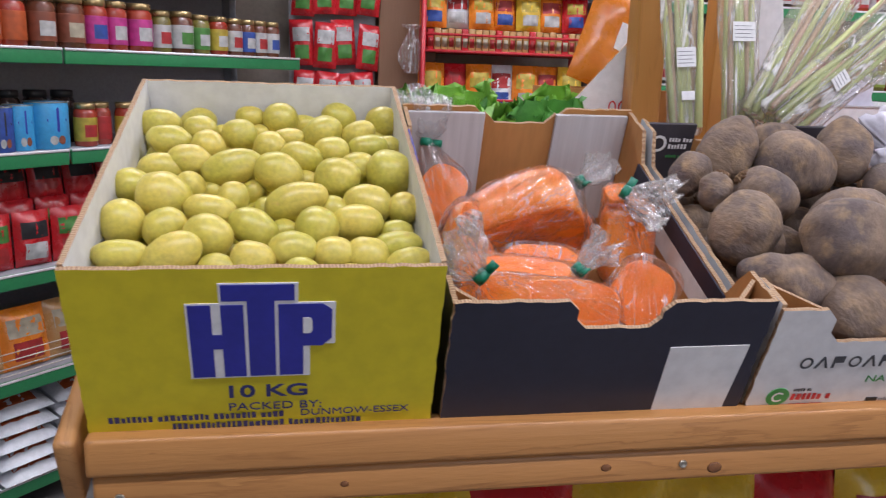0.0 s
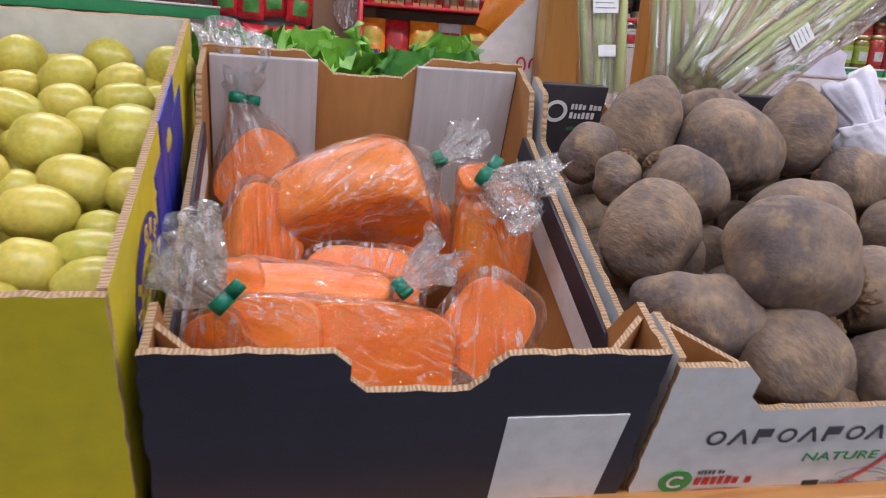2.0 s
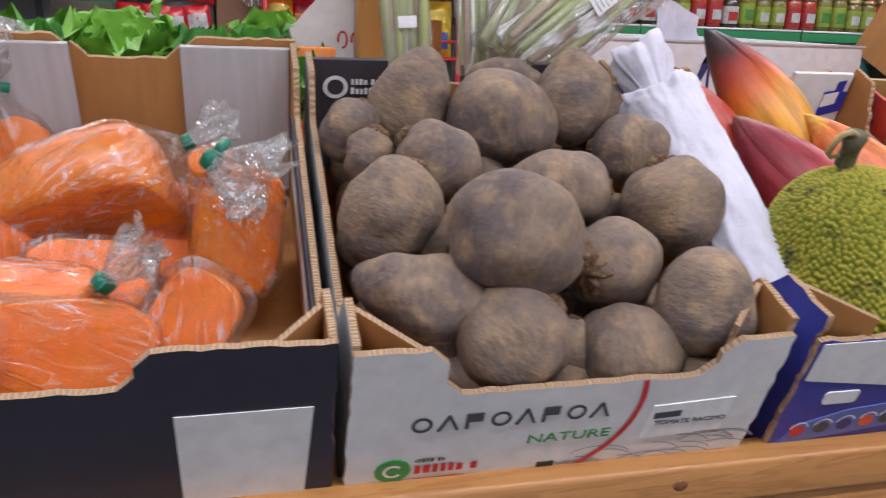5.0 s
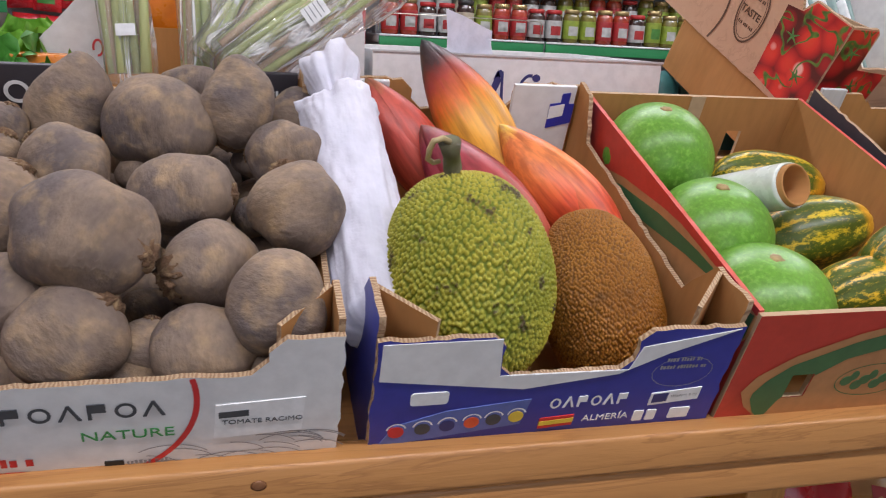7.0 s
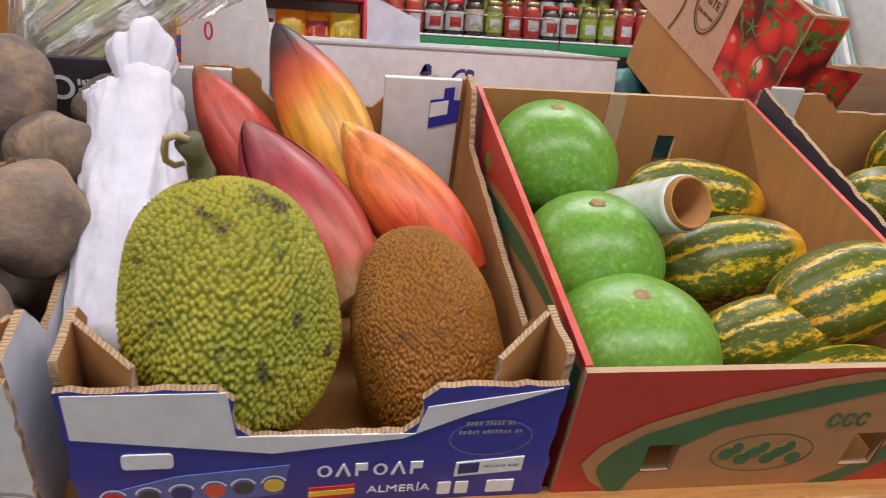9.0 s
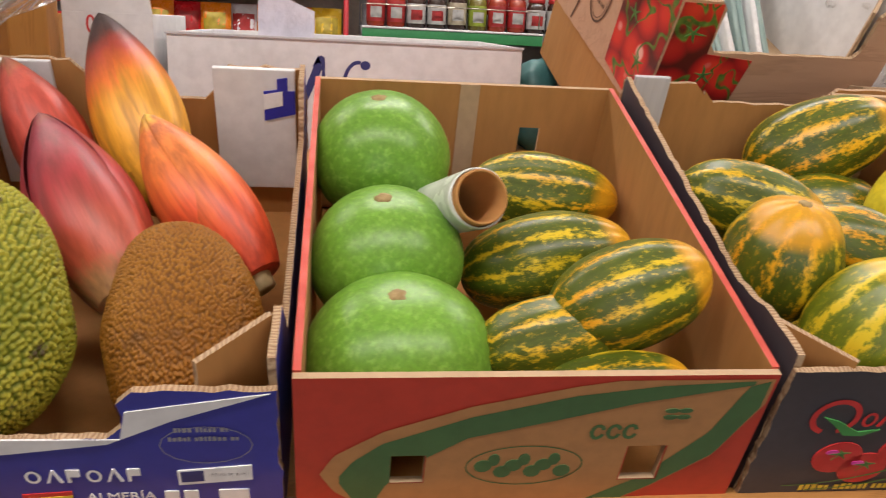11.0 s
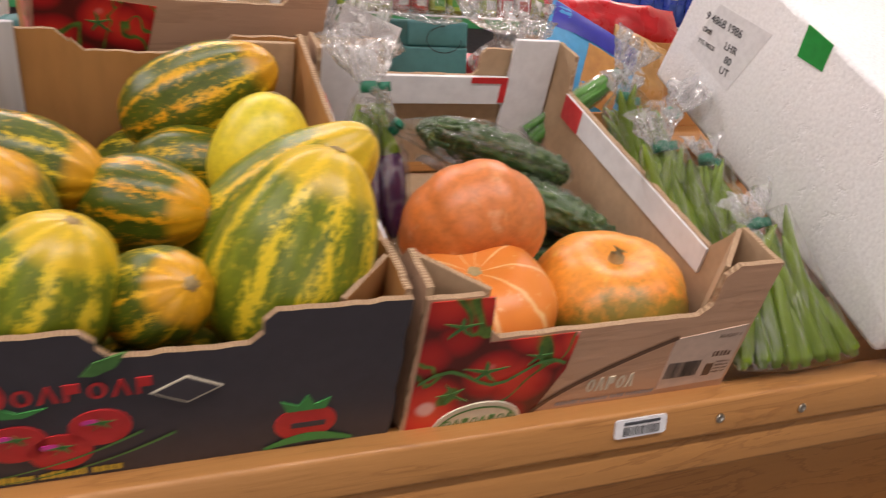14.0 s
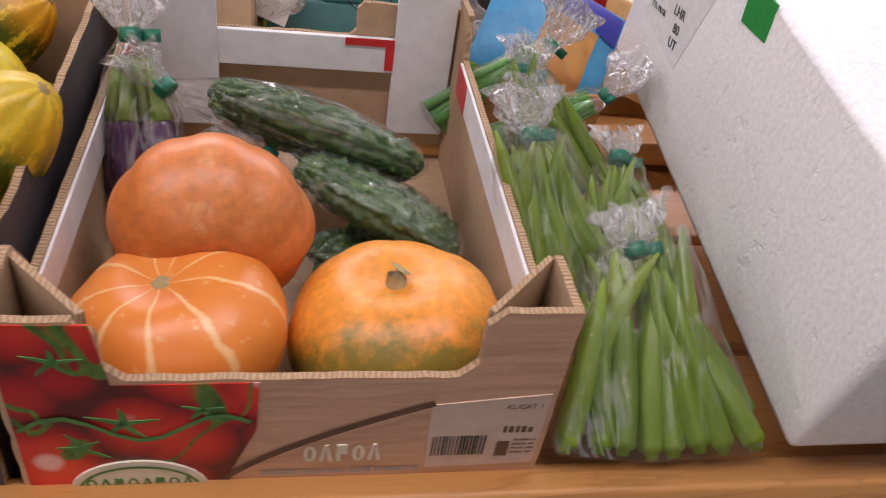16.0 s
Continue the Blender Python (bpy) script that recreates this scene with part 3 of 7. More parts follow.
print_on(tag, "print_line", [(-.017, .0040), (.018, .0040), (.018, .0065), (-.017, .0065)], INK_GREY, 0.0018)

# ---- cardboard boxes ----
THICK = 0.005


def notched(w, h, a, b, low, r=0.008, left=None, right=None):
    """A front or back board w wide, h high, cut down to low between a and b; its ends may be higher or lower."""
    hl, hr = left or h, right or h
    pts = [(0, 0), (w, 0), (w, hr), (b + r, hr), (b, hr - r), (b, low + r), (b - r, low), (a + r, low), (a, low + r), (a, hl - r), (a - r, hl), (0, hl)]
    return pts


def carton(name, x, w, d, front, back, side, out, inn, label, side_out=None, edge=None, group="produce boxes on the rack", v=0.0, m=None, inner_side=None, corner=0.0, ragged=0.0007):
    """An open carton on the deck. front, back: outlines in x, z; side: outline in y, z."""
    edge = edge or KRAFT_EDGE
    foot = dip(x + w / 2) if m is None else 0.0
    front, back, side = ([(p[0], p[1] or -foot) for p in q] for q in (front, back, side))
    box = thing(name, m if m is not None else S @ pose(x, v, 0), label, "box", group)
    mats = [out, inn, edge]
    part("front_panel", sheet(front, THICK, ragged), mats, box, smooth=False)
    g = sheet(back, THICK, ragged)
    part("back_panel", moved(g, Matrix.Translation((w, d, 0)) @ pose(0, 0, 0, 0, 0, 180) @ Matrix.Identity(4)), [out, inn, edge], box, smooth=False)
    smats = [side_out or out, inner_side or inn, KRAFT_EDGE_Y]
    g = sheet(side, THICK, ragged)
    # the left board faces out to -x, the right to +x
    left = Matrix(((0, 1, 0, 0), (1, 0, 0, 0), (0, 0, 1, 0), (0, 0, 0, 1)))
    fit_y = (d - 2 * THICK) / d
    g = ([Vector((THICK + p[0] * fit_y, p[1], p[2])) for p in g[0]], g[1], g[2])
    v2 = [left @ Vector(p) for p in g[0]]
    part("side_panel", (v2, [q[::-1] for q in g[1]], g[2]), smats, box, smooth=False)
    g = sheet(side, THICK, ragged)
    v2 = [Vector((w - p.y, THICK + p.x * fit_y, p.z)) for p in (Vector(q) for q in g[0])]
    part("side_panel", (v2, g[1], g[2]), smats, box, smooth=False)
    part("base", slab(THICK, w - THICK, THICK, d - THICK, 0.001 - foot, 0.004 - foot), inn, box, smooth=False)
    if corner:
        h = side[-1][1] * .97
        for sx in (0, 1):
            c = corner
            a, b = Vector((c, THICK, 0)), Vector((THICK, c, 0))
            if sx:
                a, b = Vector((w - c, THICK, 0)), Vector((w - THICK, c, 0))
            n = Vector((0, 0, 1)).cross(b - a).normalized() * 0.004
            hh = [h, h * 1.02]
            vs = [a, b, b + UP * hh[1], a + UP * hh[0]]
            vs += [p + n for p in vs]
            part("corner_post", (vs, [(0, 1, 2, 3), (7, 6, 5, 4), (0, 4, 5, 1), (1, 5, 6, 2), (2, 6, 7, 3), (3, 7, 4, 0)], [1, 1, 2, 2, 2, 2]), mats, box, smooth=False)
    return box


def flat(w, h):
    return [(0, 0), (w, 0), (w, h), (0, h)]


def bars(parent, x0, x1, z, h, mat, words_, m=None):
    """A line of writing too small to read: rows of letter-sized bars, parted into words."""
    v, f, x, left = [], [], x0, random.uniform(.4, 1) * words_
    while x < x1 - h * .3:
        k = h * random.uniform(.34, .62)
        top = z + h * random.choice((1.0, 1.0, .82))
        q = len(v)
        v += [Vector((x, -.0009, z)), Vector((x + k, -.0009, z)), Vector((x + k, -.0009, top)), Vector((x, -.0009, top))]
        f.append((q, q + 1, q + 2, q + 3))
        left -= k + h * .2
        x += k + h * .2
        if left < 0:
            x += h * .45
            left = random.uniform(.4, 1) * words_
    g = (v, f, None)
    return part("print_line", moved(g, m) if m is not None else g, mat, parent, smooth=False)


def marks(parent, x, z, step, h, count, mat, lift=0.0009, m=None):
    """A brand name as a row of plain shapes: rings, triangles and uprights."""
    for i in range(count):
        cx, t = x + i * step, h * .17
        if i % 3 == 0:
            ring_on(parent, "brand_shape", cx, z + h / 2, step * .40, h / 2, t, mat, lift, n=16, m=m)
        elif i % 3 == 1:
            print_on(parent, "brand_shape", [(cx - step * .42, z), (cx - step * .42 + t, z), (cx, z + h * .8), (cx + step * .42 - t, z), (cx + step * .42, z), (cx + t * .4, z + h), (cx - t * .4, z + h)], mat, lift, m=m)
        else:
            print_on(parent, "brand_shape", [(cx - step * .36, z), (cx - step * .36 + t, z), (cx - step * .36 + t, z + h * .45), (cx + step * .30, z + h * .45), (cx + step * .30, z + h), (cx - step * .36, z + h)], mat, lift, m=m)


# potatoes: a deep yellow carton
YW, YD, YH = 0.300, 0.410, 0.2010
yellow = carton("potato_box", -0.180, YW, YD, flat(YW, YH), flat(YW, .194), [(0, 0), (YD, 0), (YD, .196), (0, YH + .002)], YELLOW_BOARD, WHITE_BOARD,
                "bright yellow cardboard carton, white inside, full of potatoes")
LG = 0.0010


def block_logo(parent, ox, oz, k, mat, rim, m=None):
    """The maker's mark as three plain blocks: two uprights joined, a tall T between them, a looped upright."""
    def blk(pts, mt, lift):
        print_on(parent, "logo_block", [(ox + a * k, oz + b * k * .80) for a, b in pts], mt, lift, m=m)
    blk([(-.02, -.02), (1.02, -.02), (1.02, .44), (1.24, .44), (1.24, 1.02), (.92, 1.02), (.92, 1.28), (.26, 1.28), (.26, 1.02), (-.02, 1.02)], rim, 0.0007)
    blk([(0, 0), (.19, 0), (.19, .40), (.27, .40), (.27, 0), (.46, 0), (.46, 1.0), (.27, 1.0), (.27, .6), (.19, .6), (.19, 1.0), (0, 1.0)], mat, 0.0011)
    blk([(.49, 0), (.72, 0), (.72, 1.05), (.89, 1.05), (.89, 1.26), (.28, 1.26), (.28, 1.05), (.49, 1.05)], mat, 0.0011)
    blk([(.75, 0), (.96, 0), (.96, .42), (1.13, .42), (1.21, .52), (1.21, .92), (1.13, 1.0), (.75, 1.0)], mat, 0.0011)
    blk([(.96, .60), (1.02, .60), (1.04, .64), (1.04, .78), (1.02, .82), (.96, .82)], rim, 0.0014)


block_logo(yellow, 0.092, 0.090, 0.0950, INK_BLUE, PAPER)
words(yellow, "10 KG", 0.0195, INK_NAVY, 0.115, 0.0655, squeeze=1.4, bold=0.0004)
words(yellow, "PACKED BY:", 0.0125, INK_NAVY, 0.118, 0.0500, squeeze=1.2)
bars(yellow, 0.018, 0.170, 0.0402, 0.0070, INK_NAVY, 0.04)
words(yellow, "DUNMOW-ESSEX", 0.0112, INK_NAVY, 0.180, 0.0405, squeeze=1.12)
bars(yellow, 0.070, 0.238, 0.0300, 0.007, INK_NAVY, 0.10)
RIGHT_Y = Matrix(((0, -1, 0, YW), (1, 0, 0, 0), (0, 0, 1, 0), (0, 0, 0, 1)))
block_logo(yellow, 0.160, 0.080, 0.118, INK_BLUE, INK_BLUE, m=RIGHT_Y)
ring_on(yellow, "badge_ring", .105, .118, .052, .056, .018, INK_BLUE, 0.0008, a0=-20, a1=200, m=RIGHT_Y)
for i, ch in enumerate("THE GREAT"):
    an = radians(190 - i * 25)
    words(yellow, ch, .0165, INK_YELLOW, -.005, -.006, 0.0012, RIGHT_Y @ Matrix.Translation((.105 + .043 * math.cos(an), 0, .118 + .047 * math.sin(an))) @ pose(0, 0, 0, 0, 90 - math.degrees(an), 0), bold=.0004)
for k in range(4):
    bars(yellow, .080, .130, .100 + k * .012, .0075, INK_NAVY, .03, m=RIGHT_Y)

# pumpkin slices: a blue-black carton
KW, KD = 0.306, 0.400
BLACK_SIDE = [(0, 0), (KD, 0), (KD, .174), (.345, .172), (.325, .134), (.07, .113), (.045, .158), (0, .158)]
black = carton("dark_box", 0.130, KW, KD, notched(KW, .158, .113, .194, .131, .010, .162, .158), notched(KW, .176, .104, .199, .155, .014), BLACK_SIDE,
               NAVY_BOARD, KRAFT, "blue-black cardboard carton with a cut-down front, holding bagged pumpkin slices", corner=0.035, ragged=0.0012)
print_on(black, "label", [(0.212, .024), (.288, .024), (.293, .1065), (.212, .1065)], WHITE_BOARD, 0.0008, "blank white paper label")
for xa in (0.007, 0.201):
    part("inner_flap", slab(xa, xa + 0.099, KD - .012, KD - .006, .015, .170, .001), GREY_BOARD, black, "grey-white liner flap", smooth=False)


def side_strip(parent, name, pts, x, mat, label=""):
    """A thin liner against a carton's side: outline in y, z."""
    g = sheet(pts, .0022)
    return part(name, ([Vector((x + k[1], k[0], k[2])) for k in g[0]], g[1], None), mat, parent, label, smooth=False)


for xs in (.0055, KW - .0082):
    side_strip(black, "dark_liner", [(.05, .088), (.33, .108), (.325, .1335), (.07, .1125)], xs, NAVY_BOARD)
    side_strip(black, "side_liner", [(.06, .062), (.33, .080), (.33, .1075), (.052, .0875)], xs, WHITE_BOARD, "white liner board")

# beetroot: a white carton
CW, CD = 0.304, 0.385
white = carton("white_box", 0.445, CW, CD, notched(CW, .140, .060, .252, .106, .012, .146, .138), notched(CW, .160, .07, .23, .142, .012), [(0, 0), (CD, 0), (CD, .172), (.345, .170), (.325, .132), (.07, .112), (.045, .150), (0, .150)],
               WHITE_BOARD, KRAFT, "white cardboard carton with a cut-down front, heaped with beetroot", corner=0.044, ragged=0.0012)
for xa in (0.006, 0.225):
    fl = part("inner_flap", slab(xa, xa + 0.072, CD - .012, CD - .006, .05, .168, .001), SLATE_BOARD, white, "black printed corner flap", smooth=False)
    ring_on(white, "printed_ring", xa + .022, .140, .012, .012, .004, INK_WHITE, 0.0006, m=Matrix.Translation((0, CD - .0122, 0)))
    bars(white, xa + .037, xa + .068, .143, .006, INK_WHITE, .03, m=Matrix.Translation((0, CD - .0122, 0)))
    bars(white, xa + .037, xa + .068, .133, .007, INK_WHITE, .03, m=Matrix.Translation((0, CD - .0122, 0)))
    bars(white, xa + .037, xa + .062, .120, .004, INK_GREEN, .03, m=Matrix.Translation((0, CD - .0122, 0)))
# brand name as grey letter-sized bars, then the plain word below it
marks(white, .048, .073, .0180, .0145, 8, INK_GREY)
words(white, "NATURE", 0.0125, INK_GREEN, 0.124, 0.052, squeeze=1.3)
print_on(white, "green_disc", oval(.032, .036, .0125, .0115), INK_GREEN, 0.0009)
ring_on(white, "printed_ring", .032, .036, .0070, .0065, .0022, INK_WHITE, 0.0013, a0=40, a1=320)
bars(white, .047, .068, .0425, .004, INK_GREY, .02)
bars(white, .047, .090, .031, .0085, INK_RED, .045)
bars(white, .047, .085, .0245, .0016, INK_RED, .05)
bars(white, .028, .075, .018, .0025, INK_PALE, .05)
ring_on(white, "red_curve", .125, .088, .080, .078, .0042, INK_RED, 0.0009, a0=-62, a1=14)
print_on(white, "stamp", [(.137, .018), (.150, .018), (.150, .029), (.137, .029)], INK_BLACK, 0.0009)
bars(white, .152, .182, .024, .0045, INK_PALE, .02)
bars(white, .152, .182, .018, .0045, INK_PALE, .02)
tom_label = print_on(white, "label", [(.213, .045), (.276, .048), (.278, .082), (.215, .079)], PAPER, 0.0010, "small white label with printing")
print_on(tom_label, "print_block", [(.217, .066), (.238, .067), (.238, .073), (.217, .072)], INK_GREY, 0.0014)
words(tom_label, "TOMATE RACIMO", 0.0062, INK_GREY, 0.219, 0.0595, lift=0.0014, squeeze=1.15)
bars(tom_label, .219, .272, .054, .0032, INK_GREY, .018)
bars(tom_label, .219, .262, .049, .0032, INK_GREY, .018)
for i in range(22):
    a = random.uniform(0.16, 0.285)
    z = random.uniform(.012, .040)
    ring_on(white, "drawn_field", a, z - .01, .030, .018, .0008, INK_PALE, 0.0008, a0=30, a1=random.uniform(80, 140), n=10)

# jackfruit and banana flowers: a blue and white carton
EW, ED = 0.302, 0.395
blue = carton("blue_box", 0.772, EW, ED, notched(EW, .128, .098, .210, .088, .010, .130, .128), notched(EW, .160, .085, .205, .125, .012), [(0, 0), (ED, 0), (ED, .165), (.365, .162), (.340, .112), (.085, .098), (.05, .148), (0, .15)],
              BLUE_BOARD, KRAFT, "blue and white cardboard carton with a torn cut-down front, holding jackfruit", corner=0.045, ragged=0.0016)
print_on(blue, "white_band", [(0.004, .128), (0.094, .128), (.098, .090), (.208, .088), (.214, .112), (.298, .126), (.24, .104), (.20, .084), (.12, .074), (.004, .092)], WHITE_BOARD, 0.0008, "white painted wave along the torn rim")
num = print_on(blue, "sticker", round_rect(.030, .064, .060, .077, .003), PAPER, 0.0012, "white numbered sticker")
bars(num, .034, .056, .068, .0045, INK_PALE, .02)
FR = [(INK_RED, .016), (INK_GREY, .037), (INK_NAVY, .057), (INK_ORANGE, .077), (INK_GREY, .095), (INK_YELLOW, .114)]
print_on(blue, "pale_panel", [(.008, .020), (.125, .034), (.130, .062), (.06, .055), (.02, .042)], plain("washed blue ink", (.12, .16, .45), None, 20, .5, 0), 0.0008)
for mt, fx in FR:
    print_on(blue, "printed_fruit", oval(fx + .006, .034 + fx * .08, .0065, .0062, 14), mt, 0.0012)
    ring_on(blue, "printed_ring", fx + .006, .036 + fx * .08, .0085, .0085, .0014, INK_WHITE, 0.0014, a0=20, a1=170, n=10)
marks(blue, .152, .049, .0120, .0118, 6, INK_WHITE)
print_on(blue, "flag", [(.142, .026), (.172, .028), (.172, .040), (.142, .038)], INK_RED, 0.0009)
print_on(blue, "flag_stripe", [(.142, .0295), (.172, .0315), (.172, .0365), (.142, .0345)], INK_YELLOW, 0.0012)
words(blue, "ALMERÍA", 0.0098, INK_WHITE, .180, .031, squeeze=1.1)
for a, b, c in ((.240, .272, .100), (.236, .278, .092)):
    bars(blue, a, b, c - .006, .004, INK_PALE, .02)
ring_on(blue, "fine_frame", .258, .082, .028, .017, .0006, INK_PALE, 0.0009, n=16)
print_on(blue, "print_block", [(.238, .044), (.284, .048), (.284, .062), (.238, .058)], INK_WHITE, 0.0009)
print_on(blue, "print_block", [(.240, .047), (.254, .048), (.254, .058), (.240, .057)], INK_NAVY, 0.0012)
bars(blue, .257, .282, .052, .003, INK_PALE, .02)
for a in (.228, .240, .262):
    print_on(blue, "print_block", round_rect(a, .026, a + .009 + .010 * (a > .24), .038, .001), INK_WHITE, 0.0009)
part("inner_flap", slab(.215, .292, ED - .012, ED - .006, .03, .161, .001), WHITE_BOARD, blue, "white inner flap with a blue mark", smooth=False)
print_on(blue, "blue_mark", [(.262, .108), (.292, .116), (.292, .140), (.285, .140), (.285, .154), (.275, .152), (.275, .141), (.262, .139)], INK_BLUE, m=Matrix.Translation((0, ED - .0125, 0)))
print_on(blue, "white_mark", [(.262, .120), (.280, .125), (.280, .140), (.262, .136)], PAPER, 0.0010, m=Matrix.Translation((0, ED - .0125, 0)))
part("inner_flap", slab(.008, .07, ED - .012, ED - .006, .03, .160, .001), WHITE_BOARD, blue, smooth=False)

# melons: a red carton
RW, RD, RH = 0.304, 0.405, 0.147


def holed(w, h, holes):
    """One board with hand holes cut through it."""
    xs = sorted({0.0, w, *[q[0] for q in holes], *[q[1] for q in holes]})
    zs = sorted({0.0, h, *[q[2] for q in holes], *[q[3] for q in holes]})
    n, k = len(xs), len(xs) * len(zs)
    v = [Vector((x, y, z)) for y in (0, THICK) for z in zs for x in xs]
    solid = {(i, j) for i in range(n - 1) for j in range(len(zs) - 1) if not any(q[0] <= xs[i] < q[1] and q[2] <= zs[j] < q[3] for q in holes)}
    f, s = [], []
    for i, j in sorted(solid):
        a, b, c, d = j * n + i, j * n + i + 1, (j + 1) * n + i + 1, (j + 1) * n + i
        f += [(a, b, c, d), (d + k, c + k, b + k, a + k)]
        s += [0, 1]
        for (di, dj), (p, q) in (((-1, 0), (d, a)), ((1, 0), (b, c)), ((0, -1), (a, b)), ((0, 1), (c, d))):
            if (i + di, j + dj) not in solid:
                f.append((q, p, p + k, q + k))
                s.append(2)
    return v, f, s


red = thing("red_box", S @ pose(1.083, 0, 0), "red, tan and green cardboard carton full of gourds and striped melons", "box", "produce boxes on the rack")
RM = [RED_BOARD, KRAFT, KRAFT_LIGHT]
HOLES = [(.061, .083, .040, .068), (.219, .245, .038, .073)]
RF = RH - .009
part("front_panel", holed(RW, RF, HOLES), RM, red, smooth=False)
part("back_panel", moved(holed(RW, RH, [(.070, .092, .060, .101)]), Matrix.Translation((RW, RD, 0)) @ pose(0, 0, 0, 0, 0, 180)), RM, red, smooth=False)
RIM = plain("worn red board rim", (0.62, 0.10, 0.07), (0.50, 0.06, 0.04), 60, 0.6, 0.2)
for sx in (0, 1):
    g = sheet([(0, -.011), (RD, -.011), (RD, RH + .002), (0, RF + .002)], THICK)
    if sx:
        v2, f2 = [Vector((RW - p[1], THICK + p[0] * (RD - 2 * THICK) / RD, p[2])) for p in g[0]], g[1]
    else:
        v2, f2 = [Vector((p[1], THICK + p[0] * (RD - 2 * THICK) / RD, p[2])) for p in g[0]], [q[::-1] for q in g[1]]
    part("side_panel", (v2, f2, g[2]), [RED_BOARD, KRAFT, RIM], red, smooth=False)
part("front_fold", slab(0, RW, 0.0002, THICK - .0002, -.0112, 0), RED_BOARD, red, smooth=False)
part("base", slab(THICK, RW - THICK, THICK, RD - THICK, -0.010, -0.007), KRAFT, red, smooth=False)
part("back_seam", slab(.145, .165, RD - .0062, RD - .0052, .004, RH, .0003), KRAFT_LIGHT, red, smooth=False)


def band(parent, name, top, low, mat, lift, m=None, holes=()):
    """A printed field between two lines over the same steps, left open at the hand holes."""
    v, f = [], []

    def quad(a, b, c, d):
        k = len(v)
        v.extend(Vector((x, -lift, z)) for x, z in (a, b, c, d))
        f.append((k, k + 1, k + 2, k + 3))
    for i in range(len(top) - 1):
        (x0, h0), (x1, h1), (u0, l0), (u1, l1) = top[i], top[i + 1], low[i], low[i + 1]
        hole = [q for q in holes if min(x0, u0) < q[1] and max(x1, u1) > q[0]]
        if not hole:
            quad((u0, l0), (u1, l1), (x1, h1), (x0, h0))
            continue
        lo, hi = hole[0][2], hole[0][3]
        if min(l0, l1) < lo:
            quad((u0, l0), (u1, l1), (u1, min(h1, lo)), (u0, min(h0, lo)))
        if max(h0, h1) > hi:
            quad((x0, max(l0, hi)), (x1, max(l1, hi)), (x1, h1), (x0, h0))
    g = (v, f, None)
    return part(name, moved(g, m) if m is not None else g, mat, parent, smooth=False)


def swoosh(parent, w, h, holes, m=None):
    """A tan leaf-shaped field with a green sweep round it."""
    us = [i / 120 for i in range(121)]

    def at(u): return w * u

    def line(us_, vs_):
        return lambda u: h * float(np.interp(u, us_, vs_))
    upper = line((.05, .08, .18, .36, .57, .66, 1), (.37, .50, .66, .82, .94, .975, .975))
    lower = line((.05, .08, .18, .30, .66, .80, .92, 1), (.37, .24, .05, .012, .012, .22, .45, .85))
    t0 = [u for u in us if .05 <= u <= .995]
    band(parent, "tan_field", [(at(u), upper(u)) for u in t0], [(at(u), lower(u)) for u in t0], TAN_BOARD, 0.0007, m, holes)
    hi = line((.085, .12, .18, .36, .57, .75, .95), (.33, .46, .58, .75, .88, .94, .965))
    lo = line((.085, .12, .16, .19, .24, .36, .54, .71, .95), (.33, .18, .10, .27, .42, .61, .72, .83, .94))
    u1 = [u for u in us if .085 <= u <= .95]
    band(parent, "green_sweep", [(at(u), hi(u)) for u in u1], [(at(u), lo(u)) for u in u1], GREEN_BOARD, 0.0010, m, holes)
    hi2 = line((.58, .77, .89, .94, .985), (.03, .30, .62, .93, .965))
    lo2 = line((.58, .66, .80, .92, .985), (.015, .02, .23, .46, .80))
    u2 = [u for u in us if .58 <= u <= .985]
    band(parent, "green_sweep", [(at(u), hi2(u)) for u in u2], [(at(u), lo2(u)) for u in u2], GREEN_BOARD, 0.0010, m, holes)


swoosh(red, RW, RF, HOLES)
ring_on(red, "printed_oval", .150, .056, .040, .020, .0010, GREEN_BOARD, 0.0012)
for i in range(9):
    print_on(red, "printed_leaf", oval(.122 + i * .0068, .056 + .007 * math.sin(i * 2.1), .0062 - .002 * (i % 3 == 1), .0060, 10), GREEN_BOARD, 0.0012)
for i in range(3):
    ring_on(red, "printed_letter", .194 + i * .011, .088, .0055, .0075, .0030, GREEN_BOARD, 0.0012, a0=20, a1=340, n=10)
for i in range(4):
    print_on(red, "printed_leaf", oval(.240 + .009 * (i % 2), .101 + .006 * (i // 2), .005, .0022, 10), GREEN_BOARD, 0.0012)
LEFT_R = Matrix(((0, 1, 0, 0), (-1, 0, 0, RD), (0, 0, 1, 0), (0, 0, 0, 1)))
swoosh(red, RD, RF, [], m=LEFT_R)
for i in range(3):
    ring_on(red, "printed_letter", .300 + i * .013, .050, .006, .008, .002, INK_RED, 0.0012, a0=20, a1=340, n=10, m=LEFT_R)

# striped melons: a slate carton
QW, QD = 0.304, 0.40
slate = carton("slate_box", 1.396, QW, QD, notched(QW, .139, .112, .208, .119, .008, .140, .145), notched(QW, .160, .08, .215, .140, .012), [(0, 0), (QD, 0), (QD, .165), (.3, .155), (.09, .14), (.04, .150), (0, .150)],
               SLATE_BOARD, KRAFT, "dark slate cardboard carton printed with tomatoes, heaped with striped melons", corner=0.044, ragged=0.0012)
ring_on(slate, "red_swash", .044, .098, .018, .017, .0042, INK_RED, 0.0009, a0=-70, a1=250)
marks(slate, .070, .088, .0135, .014, 6, INK_RED)
print_on(slate, "green_swash", [(.036, .098), (.048, .094), (.066, .083), (.082, .085), (.070, .079), (.056, .080), (.046, .090)], INK_GREEN, 0.0012)
